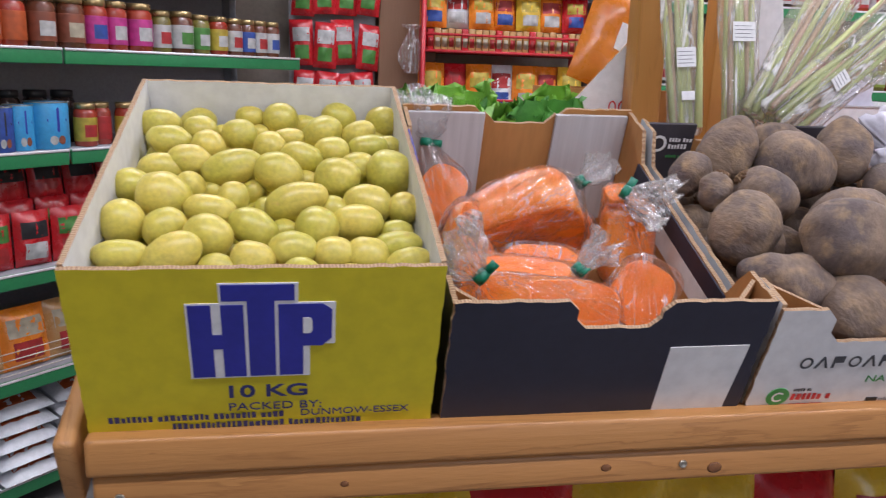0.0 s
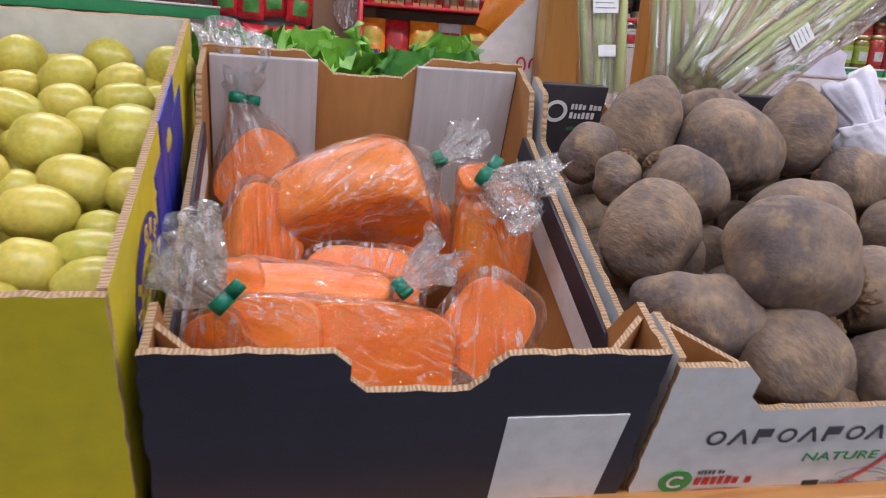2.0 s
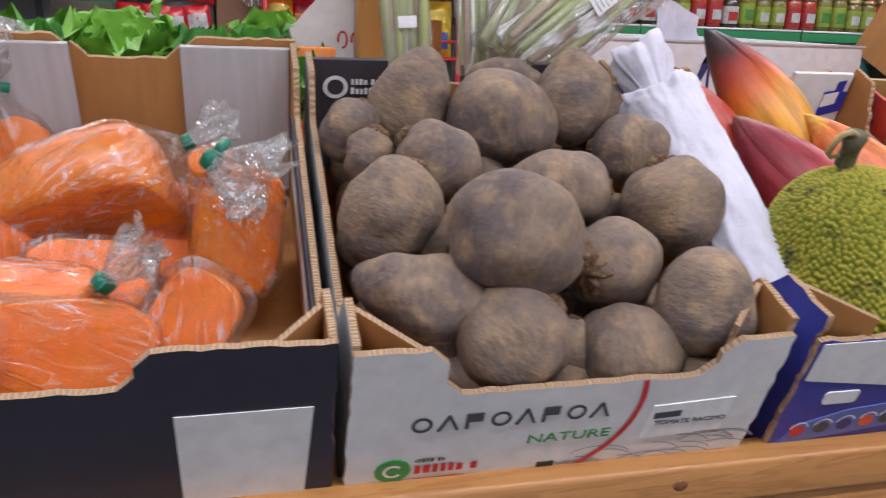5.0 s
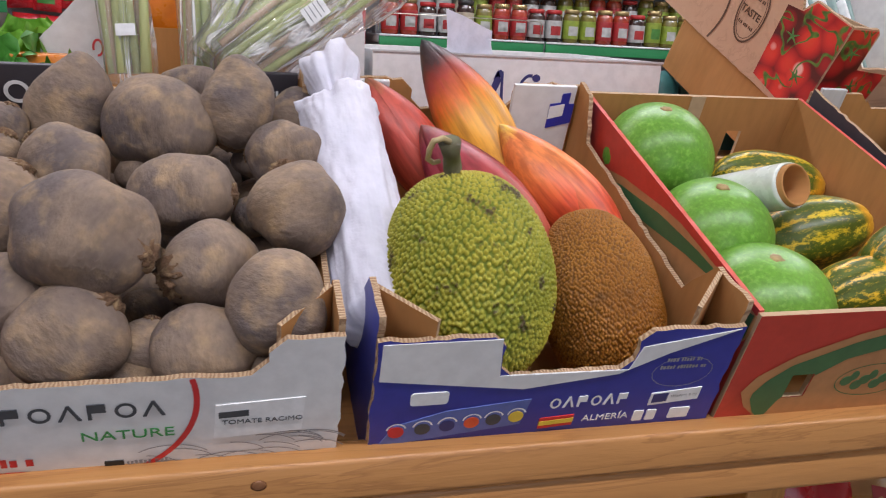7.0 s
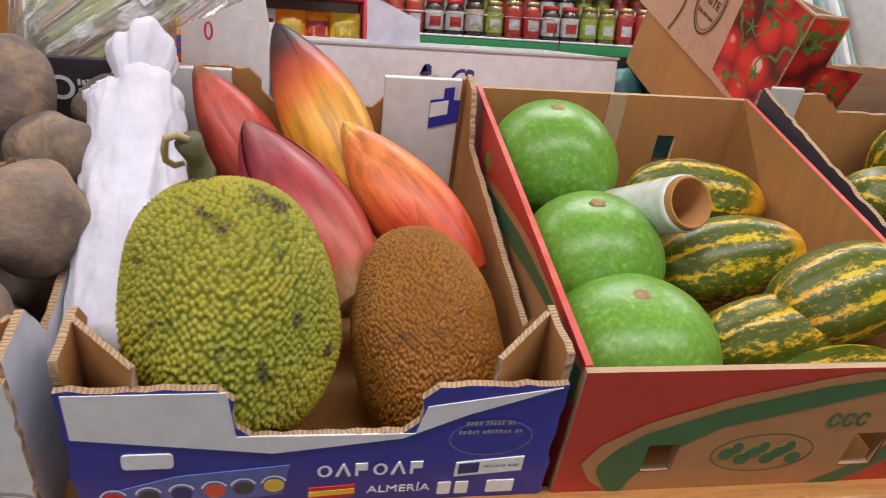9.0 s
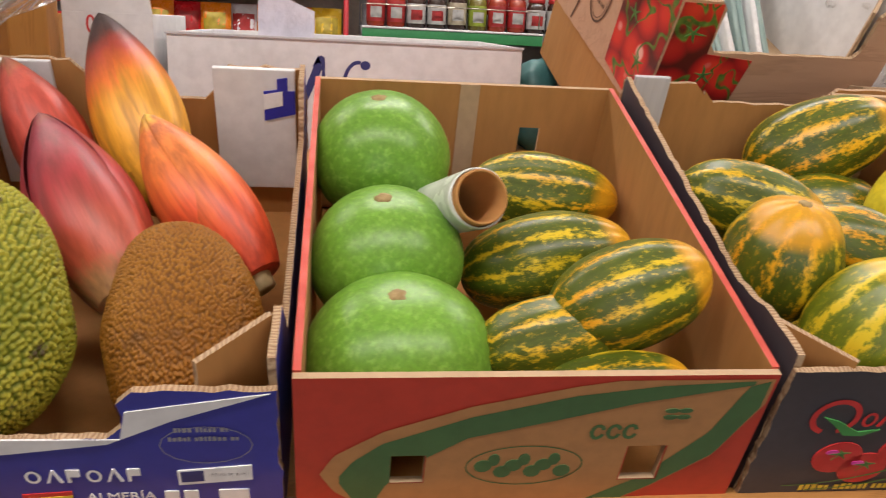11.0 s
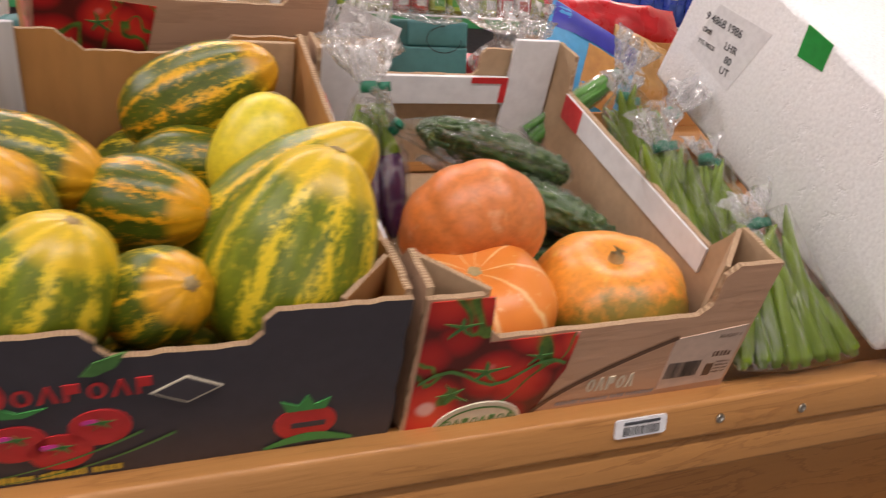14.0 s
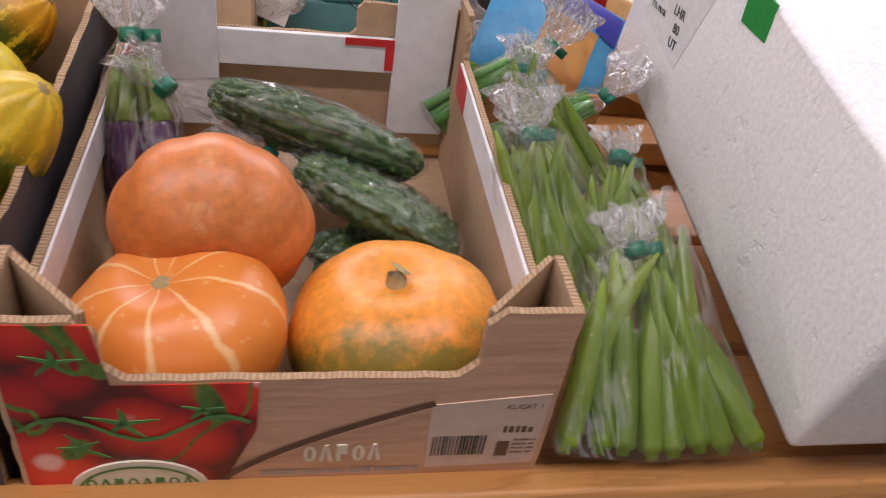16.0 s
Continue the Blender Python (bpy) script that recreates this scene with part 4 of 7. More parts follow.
print_on(slate, "printed_leaf", [(.102, .108), (.110, .118), (.128, .124), (.122, .113), (.110, .107)], INK_LEAF, 0.0012)
for a, b in ((.062, .056), (.086, .044), (.110, .062)):
    print_on(slate, "printed_tomato", oval(a, b, .0185, .016, 20), INK_RED, 0.0009)
    print_on(slate, "printed_highlight", oval(a - .006, b + .006, .005, .0025, 10), INK_PINK, 0.0012)
    for k in range(5):
        t0 = k * 1.256 + .4
        print_on(slate, "printed_calyx", [(a, b + .003), (a + .009 * math.cos(t0), b + .003 + .006 * math.sin(t0)), (a + .002, b + .006)], INK_LEAF, 0.0013)
band(slate, "green_line", [(.03 + i * .013, .027 + .00045 * i * i) for i in range(9)], [(.03 + i * .013, .0262 + .00042 * i * i) for i in range(9)], INK_LEAF, 0.0012)
band(slate, "green_line", [(.05 + i * .013, .022 + .00045 * i * i) for i in range(9)], [(.05 + i * .013, .0212 + .00042 * i * i) for i in range(9)], INK_LEAF, 0.0012)
bars(slate, .045, .120, .0205, .0065, INK_YELLOW, .03)
print_on(slate, "diamond", [(.140, .087), (.162, .099), (.184, .087), (.162, .075)], INK_CREAM, 0.0009)
print_on(slate, "diamond_inside", [(.1425, .087), (.162, .0975), (.1815, .087), (.162, .0765)], SLATE_BOARD, 0.0012)
bars(slate, .152, .172, .084, .006, INK_CREAM, .03)
print_on(slate, "printed_tomato", oval(.240, .040, .022, .017, 20), INK_RED, 0.0009)
print_on(slate, "printed_calyx", [(.226, .053), (.222, .064), (.234, .058), (.240, .068), (.245, .058), (.256, .063), (.253, .053)], INK_GREEN, 0.0012)
print_on(slate, "printed_windows", [(.230, .036), (.254, .036), (.254, .041), (.230, .041)], SLATE_BOARD, 0.0012)
band(slate, "green_line", [(.212 + i * .007, .020 + .010 * math.sin(i / 9 * math.pi)) for i in range(10)], [(.212 + i * .007, .017 + .004 * math.sin(i / 9 * math.pi)) for i in range(10)], INK_GREEN, 0.0012)
part("inner_flap", slab(.008, .045, QD - .012, QD - .006, .03, .168, .001), GREY_BOARD, slate, smooth=False)
part("inner_flap", slab(.225, .296, QD - .014, QD - .008, .03, .158, .001), KRAFT_LIGHT, slate, smooth=False)




def photo_print(name, size):
    """A printed photograph of a truss of tomatoes: round fruits, pale window shine, thin green stems."""
    mt, nt, bs = shader(name)
    co = nt.nodes.new("ShaderNodeTexCoord")
    warp = noise_node(nt, 30, 2)
    fruits, shine = [], []
    for k, slip in ((0, (0, 0, 0)), (1, (.0035, .0, -.0080))):
        mv = nt.nodes.new("ShaderNodeVectorMath")
        mv.operation = "ADD"
        mv.inputs[1].default_value = slip
        nt.links.new(co.outputs["Object"], mv.inputs[0])
        vo = nt.nodes.new("ShaderNodeTexVoronoi")
        vo.inputs["Scale"].default_value, vo.inputs["Randomness"].default_value = 1 / size, .8
        nt.links.new(mv.outputs[0], vo.inputs["Vector"])
        (shine if k else fruits).append(vo)
    c = ramp(nt, fruits[0].outputs["Distance"], [(0.0, (.78, .085, .03)), (.38, (.66, .035, .02)), (.58, (.38, .012, .012)), (.72, (.10, .012, .008))])
    c = mix(nt, ramp(nt, calc(nt, "ADD", shine[0].outputs["Distance"], calc(nt, "MULTIPLY", warp.outputs[0], .12)), [(.23, (.75, .75, .75)), (.32, (0, 0, 0))]), c, (.86, .58, .50))
    vine = noise_node(nt, 15, 2, None, .5, .6)
    thin = ramp(nt, vine.outputs[0], [(.474, (0, 0, 0)), (.484, (1, 1, 1)), (.500, (1, 1, 1)), (.510, (0, 0, 0))])
    leafy = ramp(nt, noise_node(nt, 90, 2).outputs[0], [(.3, (.035, .085, .012)), (.7, (.13, .24, .035))])
    nt.links.new(mix(nt, thin, c, leafy), bs.inputs["Base Color"])
    bs.inputs["Roughness"].default_value = .42
    return mt


TOMATO_PHOTO = photo_print("printed photograph of tomatoes", .040)


def tomato_print(parent, pts, lift, m=None):
    for a, b, r in pts:
        for k in range(5):
            t0 = k * 1.256 + a * 90
            c, s, e = math.cos(t0), math.sin(t0), r * (.55 + .3 * ((k * 7 + int(a * 900)) % 5) / 5)
            print_on(parent, "printed_calyx", [(a - s * r * .07, b + c * r * .07), (a + c * e * .6 - s * r * .10, b + s * e * .5 + c * r * .04), (a + c * e - s * e * .2, b + s * e * .8), (a + c * e * .6 + s * r * .03, b + s * e * .5 - c * r * .03), (a + s * r * .07, b - c * r * .07)], INK_LEAF, lift + .0003, m=m)


# pumpkins: a timber-printed carton
FW, FD = 0.300, 0.415
pale = carton("timber_print_box", 1.710, FW, FD, notched(FW, .146, .052, .248, .101, .010, .143, .150), notched(FW, .150, .10, .235, .118, .006), [(0, 0), (FD, 0), (FD, .162), (.372, .162), (.366, .122), (.07, .112), (.045, .15), (0, .15)],
              TIMBER_PRINT, KRAFT_LIGHT, "pale timber-printed cardboard carton with tomato pictures, holding pumpkins and bagged gourds", corner=0.048)
for sx in (0, 1):
    rim = sheet([(.072, .084), (.360, .092), (.360, .1205), (.072, .1105)], .002)
    part("folded_rim", ([Vector((FW - .0055 - .0025 * k[1] / .002 if sx else .0055 + k[1], k[0], k[2])) for k in rim[0]], rim[1], None), WHITE_BOARD, pale, "white folded rim", smooth=False)
    tip = sheet([(.318, .0905), (.359, .0915), (.359, .1200), (.318, .1185)], .0006)
    part("red_mark", ([Vector((FW - .0087 + k[1] if sx else .0081 + k[1], k[0], k[2])) for k in tip[0]], tip[1], None), INK_RED, pale, smooth=False)
print_on(pale, "red_corner", [(.003, .003), (.105, .003), (.128, .060), (.130, .099), (.055, .098), (.050, .141), (.003, .141)], TOMATO_PHOTO, 0.0007)
tomato_print(pale, [(.030, .116, .022), (.058, .068, .026), (.100, .078, .020), (.034, .048, .022)], 0.0010)
band(pale, "green_stem", [(.005 + i * .012, .066 + .010 * math.sin(i * .9)) for i in range(11)], [(.005 + i * .012, .0625 + .010 * math.sin(i * .9)) for i in range(11)], INK_LEAF, 0.0018)
print_on(pale, "cream_badge", [(.025, .008)] + [(.062 + .038 * math.cos(radians(a)), .010 + .026 * math.sin(radians(a))) for a in range(180, -1, -12)] + [(.100, .008)], INK_CREAM, 0.0021)
ring_on(pale, "badge_ring", .062, .010, .034, .022, .002, INK_LEAF, 0.0024, a0=10, a1=170)
marks(pale, .036, .0130, .0075, .0080, 8, INK_LEAF, 0.0026)
band(pale, "brown_line", [(.100 + i * .0105, .004 + .078 * (i / 12) ** .62) for i in range(13)], [(.103 + i * .0105, .001 + .077 * (i / 12) ** .62) for i in range(13)], INK_BROWN, 0.0010)
marks(pale, .158, .029, .0095, .0150, 5, INK_CREAM)
bars(pale, .130, .225, .018, .004, INK_PALE, .03)
code = print_on(pale, "label", [(.228, .020), (.296, .022), (.296, .086), (.226, .078)], plain("pale print", (.62, .46, .36), None, 12, .5, 0), 0.0008)
for i in range(16):
    w = random.uniform(.0005, .0017)
    print_on(code, "bar", [(.230 + i * .0021, .032), (.230 + i * .0021 + w, .032), (.230 + i * .0021 + w, .050), (.230 + i * .0021, .050)], INK_BLACK, 0.0012)
print_on(code, "print_block", [(.270, .030), (.278, .030), (.278, .044), (.270, .044)], INK_BROWN, 0.0012)
for k in range(4):
    bars(pale, .280, .294, .032 + k * .004, .002, INK_BROWN, .014)
bars(pale, .272, .294, .052, .006, INK_BROWN, .024)
words(pale, "XL/CAT 1", .0055, INK_BROWN, .270, .074)
part("inner_flap", slab(.236, .292, FD - .013, FD - .007, .02, .165, .001), WHITE_BOARD, pale, "white corner flap", smooth=False)
part("inner_flap", slab(.008, .075, FD - .013, FD - .007, .02, .150, .001), WHITE_BOARD, pale, smooth=False)
part("back_rim", slab(.075, .236, FD - .013, FD - .007, .085, .119, .001), WHITE_BOARD, pale, smooth=False)
print_on(pale, "red_mark", [(.19, .112), (.236, .112), (.236, .119), (.19, .119)], INK_RED, m=Matrix.Translation((0, FD - .0135, 0)))
print_on(pale, "red_mark", [(.228, .088), (.236, .088), (.236, .112), (.228, .112)], INK_RED, m=Matrix.Translation((0, FD - .0135, 0)))

# ---- produce ----
def egg(a, b, n=28, rows=18, taper=0.0, lobes=0, deep=0.0, lump=0.0, freq=1.4, dent=0.0, square=1.0):
    """A fruit along z, a long and b wide (half sizes): tapered, ribbed, lumpy or dented at the ends."""
    seed = Vector((random.uniform(0, 90), random.uniform(0, 90), random.uniform(0, 90)))
    prof = []
    for j in range(rows + 1):
        t = math.pi * j / rows
        s = max(0.002, math.sin(t)) ** square
        z = -a * math.cos(t)
        if dent:
            z *= 1 - dent * math.exp(-(s / 0.35) ** 2)
        prof.append((b * s * (1 - taper * math.cos(t) * -1 * 0.5), z))

    def shape(ang, j, p):
        r = math.hypot(p.x, p.y) / b
        k = 1.0
        if lobes:
            k -= deep * (0.5 + 0.5 * math.cos(lobes * ang)) ** 2.2 * min(1, r * 1.6)
        if lump:
            k += lump * noise.noise(p / b * freq + seed)
        return Vector((p.x * k, p.y * k, p.z * (1 + 0.5 * (k - 1))))
    return lathe(prof, n, shape)


def fruit(name, place, axis, g, mat, label, category, group, spin=None):
    m = along(place, axis) @ pose(0, 0, 0, 0, 0, random.uniform(0, 360) if spin is None else spin)
    ob = part(name, g, mat, None, m=m)
    return tagged(ob, label, category, group)


def potato(place, axis, a, b):
    ob = fruit("potato", place, axis, egg(a * 1.07, b * 1.12, 28, 18, random.uniform(-.10, .14), 0, 0, 0.09, 1.1, 0, .92), POTATO,
               "smooth yellow-green potato in the yellow carton", "potato", "potatoes in the yellow carton")
    return ob


def beetroot(place, axis, a, b, shaggy=False):
    top = thing("beetroot", along(place, axis) @ pose(0, 0, 0, 0, 0, random.uniform(0, 360)), "large earthy grey-brown beetroot in the heap", "beetroot", "beetroot in the white carton")
    if not shaggy and random.random() < .5:
        top.matrix_world = top.matrix_world @ pose(0, 0, 0, 180)
    part("root", egg(a * 1.06, b * 1.07, 36, 24, random.uniform(.05, .35), 0, 0, 0.17, 1.3), BEET, top)
    k = 1.55 if shaggy else 1.0
    crown = egg(b * .22 * k, b * .34 * k, 40, 14, 0, 11, .3, .5, 4.5)
    part("crown", moved(crown, Matrix.Translation((0, 0, -a * (.90 if shaggy else .95)))), BEET_CROWN, top, "rough shaggy leaf crown")


def round_gourd(place, axis, a, b):
    g = thing("gourd", along(place, axis), "glossy round pale green gourd in the red carton", "gourd", "round green gourds")
    part("body", egg(b * 1.03, a * 1.03, 44, 28, .06, 0, 0, 0.05, 1.0, .05), GOURD, g)
    part("scar", moved(egg(.002, .0075, 14, 6, 0, 5, .2, .3, 3), Matrix.Translation((0, 0, b * .965))), SCAR, g, "corky brown blossom scar")


def striped_melon(place, axis, a, b, skin=None):
    pale_one = skin is not None
    g = thing("striped_melon", along(place, axis) @ pose(0, 0, 0, 0, 0, random.uniform(0, 360)),
              "light green and yellow striped melon" if pale_one else "dark green melon with broken yellow stripes", "melon", "striped melons")
    part("body", egg(a, b, 54, 28, random.uniform(-.05, .22), 9, .035, 0.05, 1.0, 0, .92), skin or MELON, g)
    part("scar", moved(egg(.0022, .0062, 12, 6, 0, 5, .25, .3, 3), Matrix.Translation((0, 0, a * .985))), SCAR, g, "pale corky scar")


def yellow_melon(place, axis, a, b):
    g = thing("yellow_melon", along(place, axis), "smooth lemon yellow melon among the striped ones", "melon")
    part("body", egg(a, b, 40, 26, .2, 0, 0, 0.04, 1.0), MELON_YELLOW, g)
    part("scar", moved(egg(.0016, .0055, 12, 6, 0, 5, .25, .3, 3), Matrix.Translation((0, 0, a * .985))), SCAR, g)


def pumpkin(place, axis, a, b, skin, tone, upright):
    g = thing("pumpkin", along(place, axis) @ pose(0, 0, 0, 0, 0, 25), tone + " ribbed pumpkin in the pale carton", "pumpkin", "pumpkins")
    hb = max(b, a * .78)
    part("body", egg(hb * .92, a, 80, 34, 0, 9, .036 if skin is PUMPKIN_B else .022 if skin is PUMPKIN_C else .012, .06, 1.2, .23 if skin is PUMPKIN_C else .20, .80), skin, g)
    if not upright:
        part("blossom_scar", moved(egg(.002, .006, 12, 6, 0, 5, .25, .3, 3), Matrix.Translation((0, 0, hb * .92 * .80))), SCAR, g, "small corky scar")
    if upright and skin is PUMPKIN_A:
        part("stalk_scar", moved(egg(.0030, .0080, 16, 8, 0, 5, .15, .2, 3), Matrix.Translation((0, 0, hb * .92 * .775))), STALK, g, "flat grey-green stalk scar")
    elif upright:
        z = hb * .92 * (1 - .24)
        part("stalk", join(tube_along([(0, 0, z - .010), (0, 0, z), (.001, .001, z + .007), (.004, .002, z + .011)], [.0090, .0072, .0062, .0072], 11)), STALK, g, "short dry stalk")


def spiny(a, b, count, rows, n, height, taper):
    """A jackfruit body: the skin rises to a blunt spine round each of many evenly spread points."""
    v, f, _ = egg(a, b, n, rows, taper, 0, 0, .07, 1.2, 0, .74)
    p = np.array([tuple(q) for q in v])
    i = np.arange(count) + .5
    ph, th = np.arccos(1 - 2 * i / count), math.pi * (1 + 5 ** .5) * i
    c = np.stack([b * np.sin(ph) * np.cos(th), b * np.sin(ph) * np.sin(th), a * np.cos(ph)], 1)
    c = c + np.random.RandomState(count).normal(0, b * .011, c.shape)
    out = p.copy()
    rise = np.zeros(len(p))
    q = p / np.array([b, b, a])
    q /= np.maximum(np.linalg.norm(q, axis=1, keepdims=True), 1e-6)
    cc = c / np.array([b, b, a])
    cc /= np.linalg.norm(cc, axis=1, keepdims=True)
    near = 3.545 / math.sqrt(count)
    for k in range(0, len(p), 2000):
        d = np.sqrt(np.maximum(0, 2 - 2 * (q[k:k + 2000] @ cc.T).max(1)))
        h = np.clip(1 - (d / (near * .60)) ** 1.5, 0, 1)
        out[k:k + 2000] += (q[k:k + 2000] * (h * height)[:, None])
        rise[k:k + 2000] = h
    return [Vector(x) for x in out], f, rise


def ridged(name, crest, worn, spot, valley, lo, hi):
    """A spiny skin: crests over darker gaps, shade put into the colour, and bruised patches."""
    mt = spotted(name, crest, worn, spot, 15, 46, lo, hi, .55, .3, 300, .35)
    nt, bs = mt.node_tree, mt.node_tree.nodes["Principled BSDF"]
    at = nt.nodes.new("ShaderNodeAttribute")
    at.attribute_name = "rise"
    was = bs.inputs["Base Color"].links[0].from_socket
    # low skin between the spines is shaded in its colour, by height
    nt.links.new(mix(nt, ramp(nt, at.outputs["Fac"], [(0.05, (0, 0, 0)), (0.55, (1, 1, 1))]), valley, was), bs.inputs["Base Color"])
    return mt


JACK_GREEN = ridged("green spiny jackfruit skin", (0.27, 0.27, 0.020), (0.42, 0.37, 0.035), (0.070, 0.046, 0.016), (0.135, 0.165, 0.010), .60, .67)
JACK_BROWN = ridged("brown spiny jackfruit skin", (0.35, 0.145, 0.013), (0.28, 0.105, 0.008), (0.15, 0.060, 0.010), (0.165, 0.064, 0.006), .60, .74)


def jackfruit(place, axis, a, b, skin, stalked):
    g = thing("jackfruit", along(place, axis), ("green knobbly jackfruit with a curled stalk" if stalked else "brown knobbly ripe jackfruit") + ", in the blue carton", "jackfruit", "jackfruit")
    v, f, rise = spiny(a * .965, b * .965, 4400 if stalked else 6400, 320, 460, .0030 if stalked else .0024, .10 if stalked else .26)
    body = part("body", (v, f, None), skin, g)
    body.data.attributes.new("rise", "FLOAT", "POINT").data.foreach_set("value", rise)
    if not stalked:
        part("stalk_scar", moved(egg(.004, .010, 16, 8, 0, 6, .2, .3, 3), Matrix.Translation((0, 0, a * .955))), SCAR, g, "dry brown stalk scar")
    if stalked:
        turn = g.matrix_world.to_3x3().inverted()
        west, up = turn @ Vector((-1, 0, 0)), turn @ Vector((0, -.5, .85))
        tip = Vector((0, 0, a * .95)) + west * .011 + up * .036
        part("stalk", tube_along([(0, 0, a * .90), Vector((0, 0, a * .97)) + west * .003 + up * .006, Vector((0, 0, a * .96)) + west * .007 + up * .022, tip], [.0125, .0078, .0070, .0092], 10), STALK_GREEN, g, "thick green stalk")
        hook = [tip, tip + west * .006 + up * .004, tip + west * .013 + up * .001, tip + west * .015 - up * .008, tip + west * .015 - up * .017, tip + west * .010 - up * .021, tip + west * .004 - up * .019]
        part("tendril", tube_along(hook, [.0028, .0026, .0025, .0025, .0024, .0022, .0018], 7), STALK, g, "brown curled tendril")


# potatoes in the yellow box
potato((-0.159, 0.961, 1.176), (0.98, -0.18, 0.03), 0.0241, 0.0163)
potato((-0.118, 0.992, 1.176), (0.97, -0.14, 0.20), 0.0210, 0.0154)
potato((-0.111, 0.947, 1.171), (0.97, -0.22, -0.13), 0.0186, 0.0147)
potato((-0.140, 0.907, 1.163), (0.97, -0.22, -0.13), 0.0244, 0.0148)
potato((-0.097, 0.895, 1.158), (0.92, -0.25, -0.30), 0.0177, 0.0155)
potato((-0.065, 0.921, 1.168), (-0.01, -0.23, -0.97), 0.0175, 0.0182)
potato((-0.057, 0.984, 1.184), (0.98, -0.18, 0.03), 0.0170, 0.0130)
potato((-0.021, 0.981, 1.183), (0.16, -0.25, -0.95), 0.0187, 0.0195)
potato((-0.089, 0.966, 1.167), (0.98, -0.18, 0.03), 0.0079, 0.0087)
potato((-0.045, 0.968, 1.168), (0.98, -0.18, 0.03), 0.0100, 0.0088)
potato((-0.031, 0.893, 1.158), (0.98, -0.18, 0.03), 0.0171, 0.0168)
potato((-0.010, 0.931, 1.165), (0.98, -0.18, 0.03), 0.0179, 0.0109)
potato((0.009, 0.989, 1.175), (0.98, -0.18, 0.03), 0.0173, 0.0124)
potato((0.028, 0.933, 1.172), (0.93, -0.09, 0.37), 0.0227, 0.0173)
potato((0.050, 0.990, 1.186), (0.92, -0.25, -0.30), 0.0208, 0.0166)
potato((0.070, 0.931, 1.171), (0.89, -0.07, 0.44), 0.0197, 0.0138)
potato((0.104, 0.979, 1.182), (0.98, -0.18, 0.03), 0.0208, 0.0187)
potato((0.004, 0.871, 1.150), (0.95, -0.23, -0.22), 0.0227, 0.0154)
potato((0.037, 0.886, 1.155), (0.98, -0.18, 0.03), 0.0188, 0.0158)
potato((0.079, 0.897, 1.159), (0.98, -0.16, 0.12), 0.0222, 0.0138)
potato((0.102, 0.912, 1.158), (0.98, -0.18, 0.03), 0.0164, 0.0125)
potato((-0.113, 0.860, 1.146), (0.98, -0.20, -0.05), 0.0226, 0.0156)
potato((-0.141, 0.858, 1.138), (0.98, -0.18, 0.03), 0.0232, 0.0148)
potato((-0.068, 0.838, 1.142), (0.95, -0.11, 0.29), 0.0307, 0.0174)
potato((-0.020, 0.829, 1.138), (0.92, -0.25, -0.30), 0.0244, 0.0195)
potato((0.009, 0.854, 1.126), (0.98, -0.18, 0.03), 0.0123, 0.0109)
potato((0.040, 0.816, 1.134), (-0.01, -0.23, -0.97), 0.0209, 0.0223)
potato((0.065, 0.850, 1.142), (-0.01, -0.23, -0.97), 0.0164, 0.0182)
potato((0.097, 0.831, 1.139), (0.98, -0.18, 0.03), 0.0244, 0.0223)
potato((-0.163, 0.810, 1.127), (0.98, -0.20, -0.05), 0.0192, 0.0152)
potato((-0.108, 0.821, 1.125), (0.85, -0.27, -0.46), 0.0150, 0.0129)
potato((-0.128, 0.781, 1.121), (0.98, -0.18, 0.03), 0.0245, 0.0219)
potato((-0.063, 0.787, 1.119), (-0.01, -0.23, -0.97), 0.0152, 0.0145)
potato((-0.088, 0.832, 1.118), (0.98, -0.18, 0.03), 0.0111, 0.0097)
potato((-0.046, 0.832, 1.118), (0.98, -0.18, 0.03), 0.0126, 0.0119)
potato((-0.002, 0.772, 1.118), (0.95, -0.11, 0.29), 0.0302, 0.0164)
potato((-0.083, 0.762, 1.110), (0.97, -0.22, -0.13), 0.0243, 0.0147)
potato((-0.031, 0.793, 1.104), (0.98, -0.18, 0.03), 0.0135, 0.0135)
potato((0.069, 0.775, 1.115), (0.97, -0.22, -0.13), 0.0235, 0.0175)
potato((0.104, 0.769, 1.112), (-0.01, -0.23, -0.97), 0.0155, 0.0148)
potato((0.034, 0.774, 1.108), (0.98, -0.18, 0.03), 0.0147, 0.0140)
potato((-0.159, 0.742, 1.103), (0.16, -0.25, -0.95), 0.0202, 0.0190)
potato((-0.120, 0.734, 1.099), (0.81, -0.02, 0.59), 0.0196, 0.0171)
potato((-0.080, 0.712, 1.096), (0.85, -0.27, -0.46), 0.0210, 0.0186)
potato((-0.041, 0.733, 1.099), (0.85, -0.27, -0.46), 0.0237, 0.0162)
potato((0.017, 0.726, 1.101), (0.69, -0.29, -0.66), 0.0194, 0.0182)
potato((0.056, 0.734, 1.104), (0.98, -0.18, 0.03), 0.0230, 0.0166)
potato((0.093, 0.732, 1.093), (0.98, -0.18, 0.03), 0.0161, 0.0129)
potato((-0.014, 0.757, 1.091), (0.98, -0.18, 0.03), 0.0146, 0.0110)
potato((-0.152, 0.692, 1.084), (0.98, -0.18, 0.03), 0.0236, 0.0130)
potato((-0.108, 0.685, 1.086), (0.89, -0.07, 0.44), 0.0265, 0.0161)
potato((-0.039, 0.683, 1.081), (0.98, -0.18, 0.03), 0.0188, 0.0152)
potato((-0.005, 0.691, 1.088), (0.98, -0.18, 0.03), 0.0209, 0.0155)
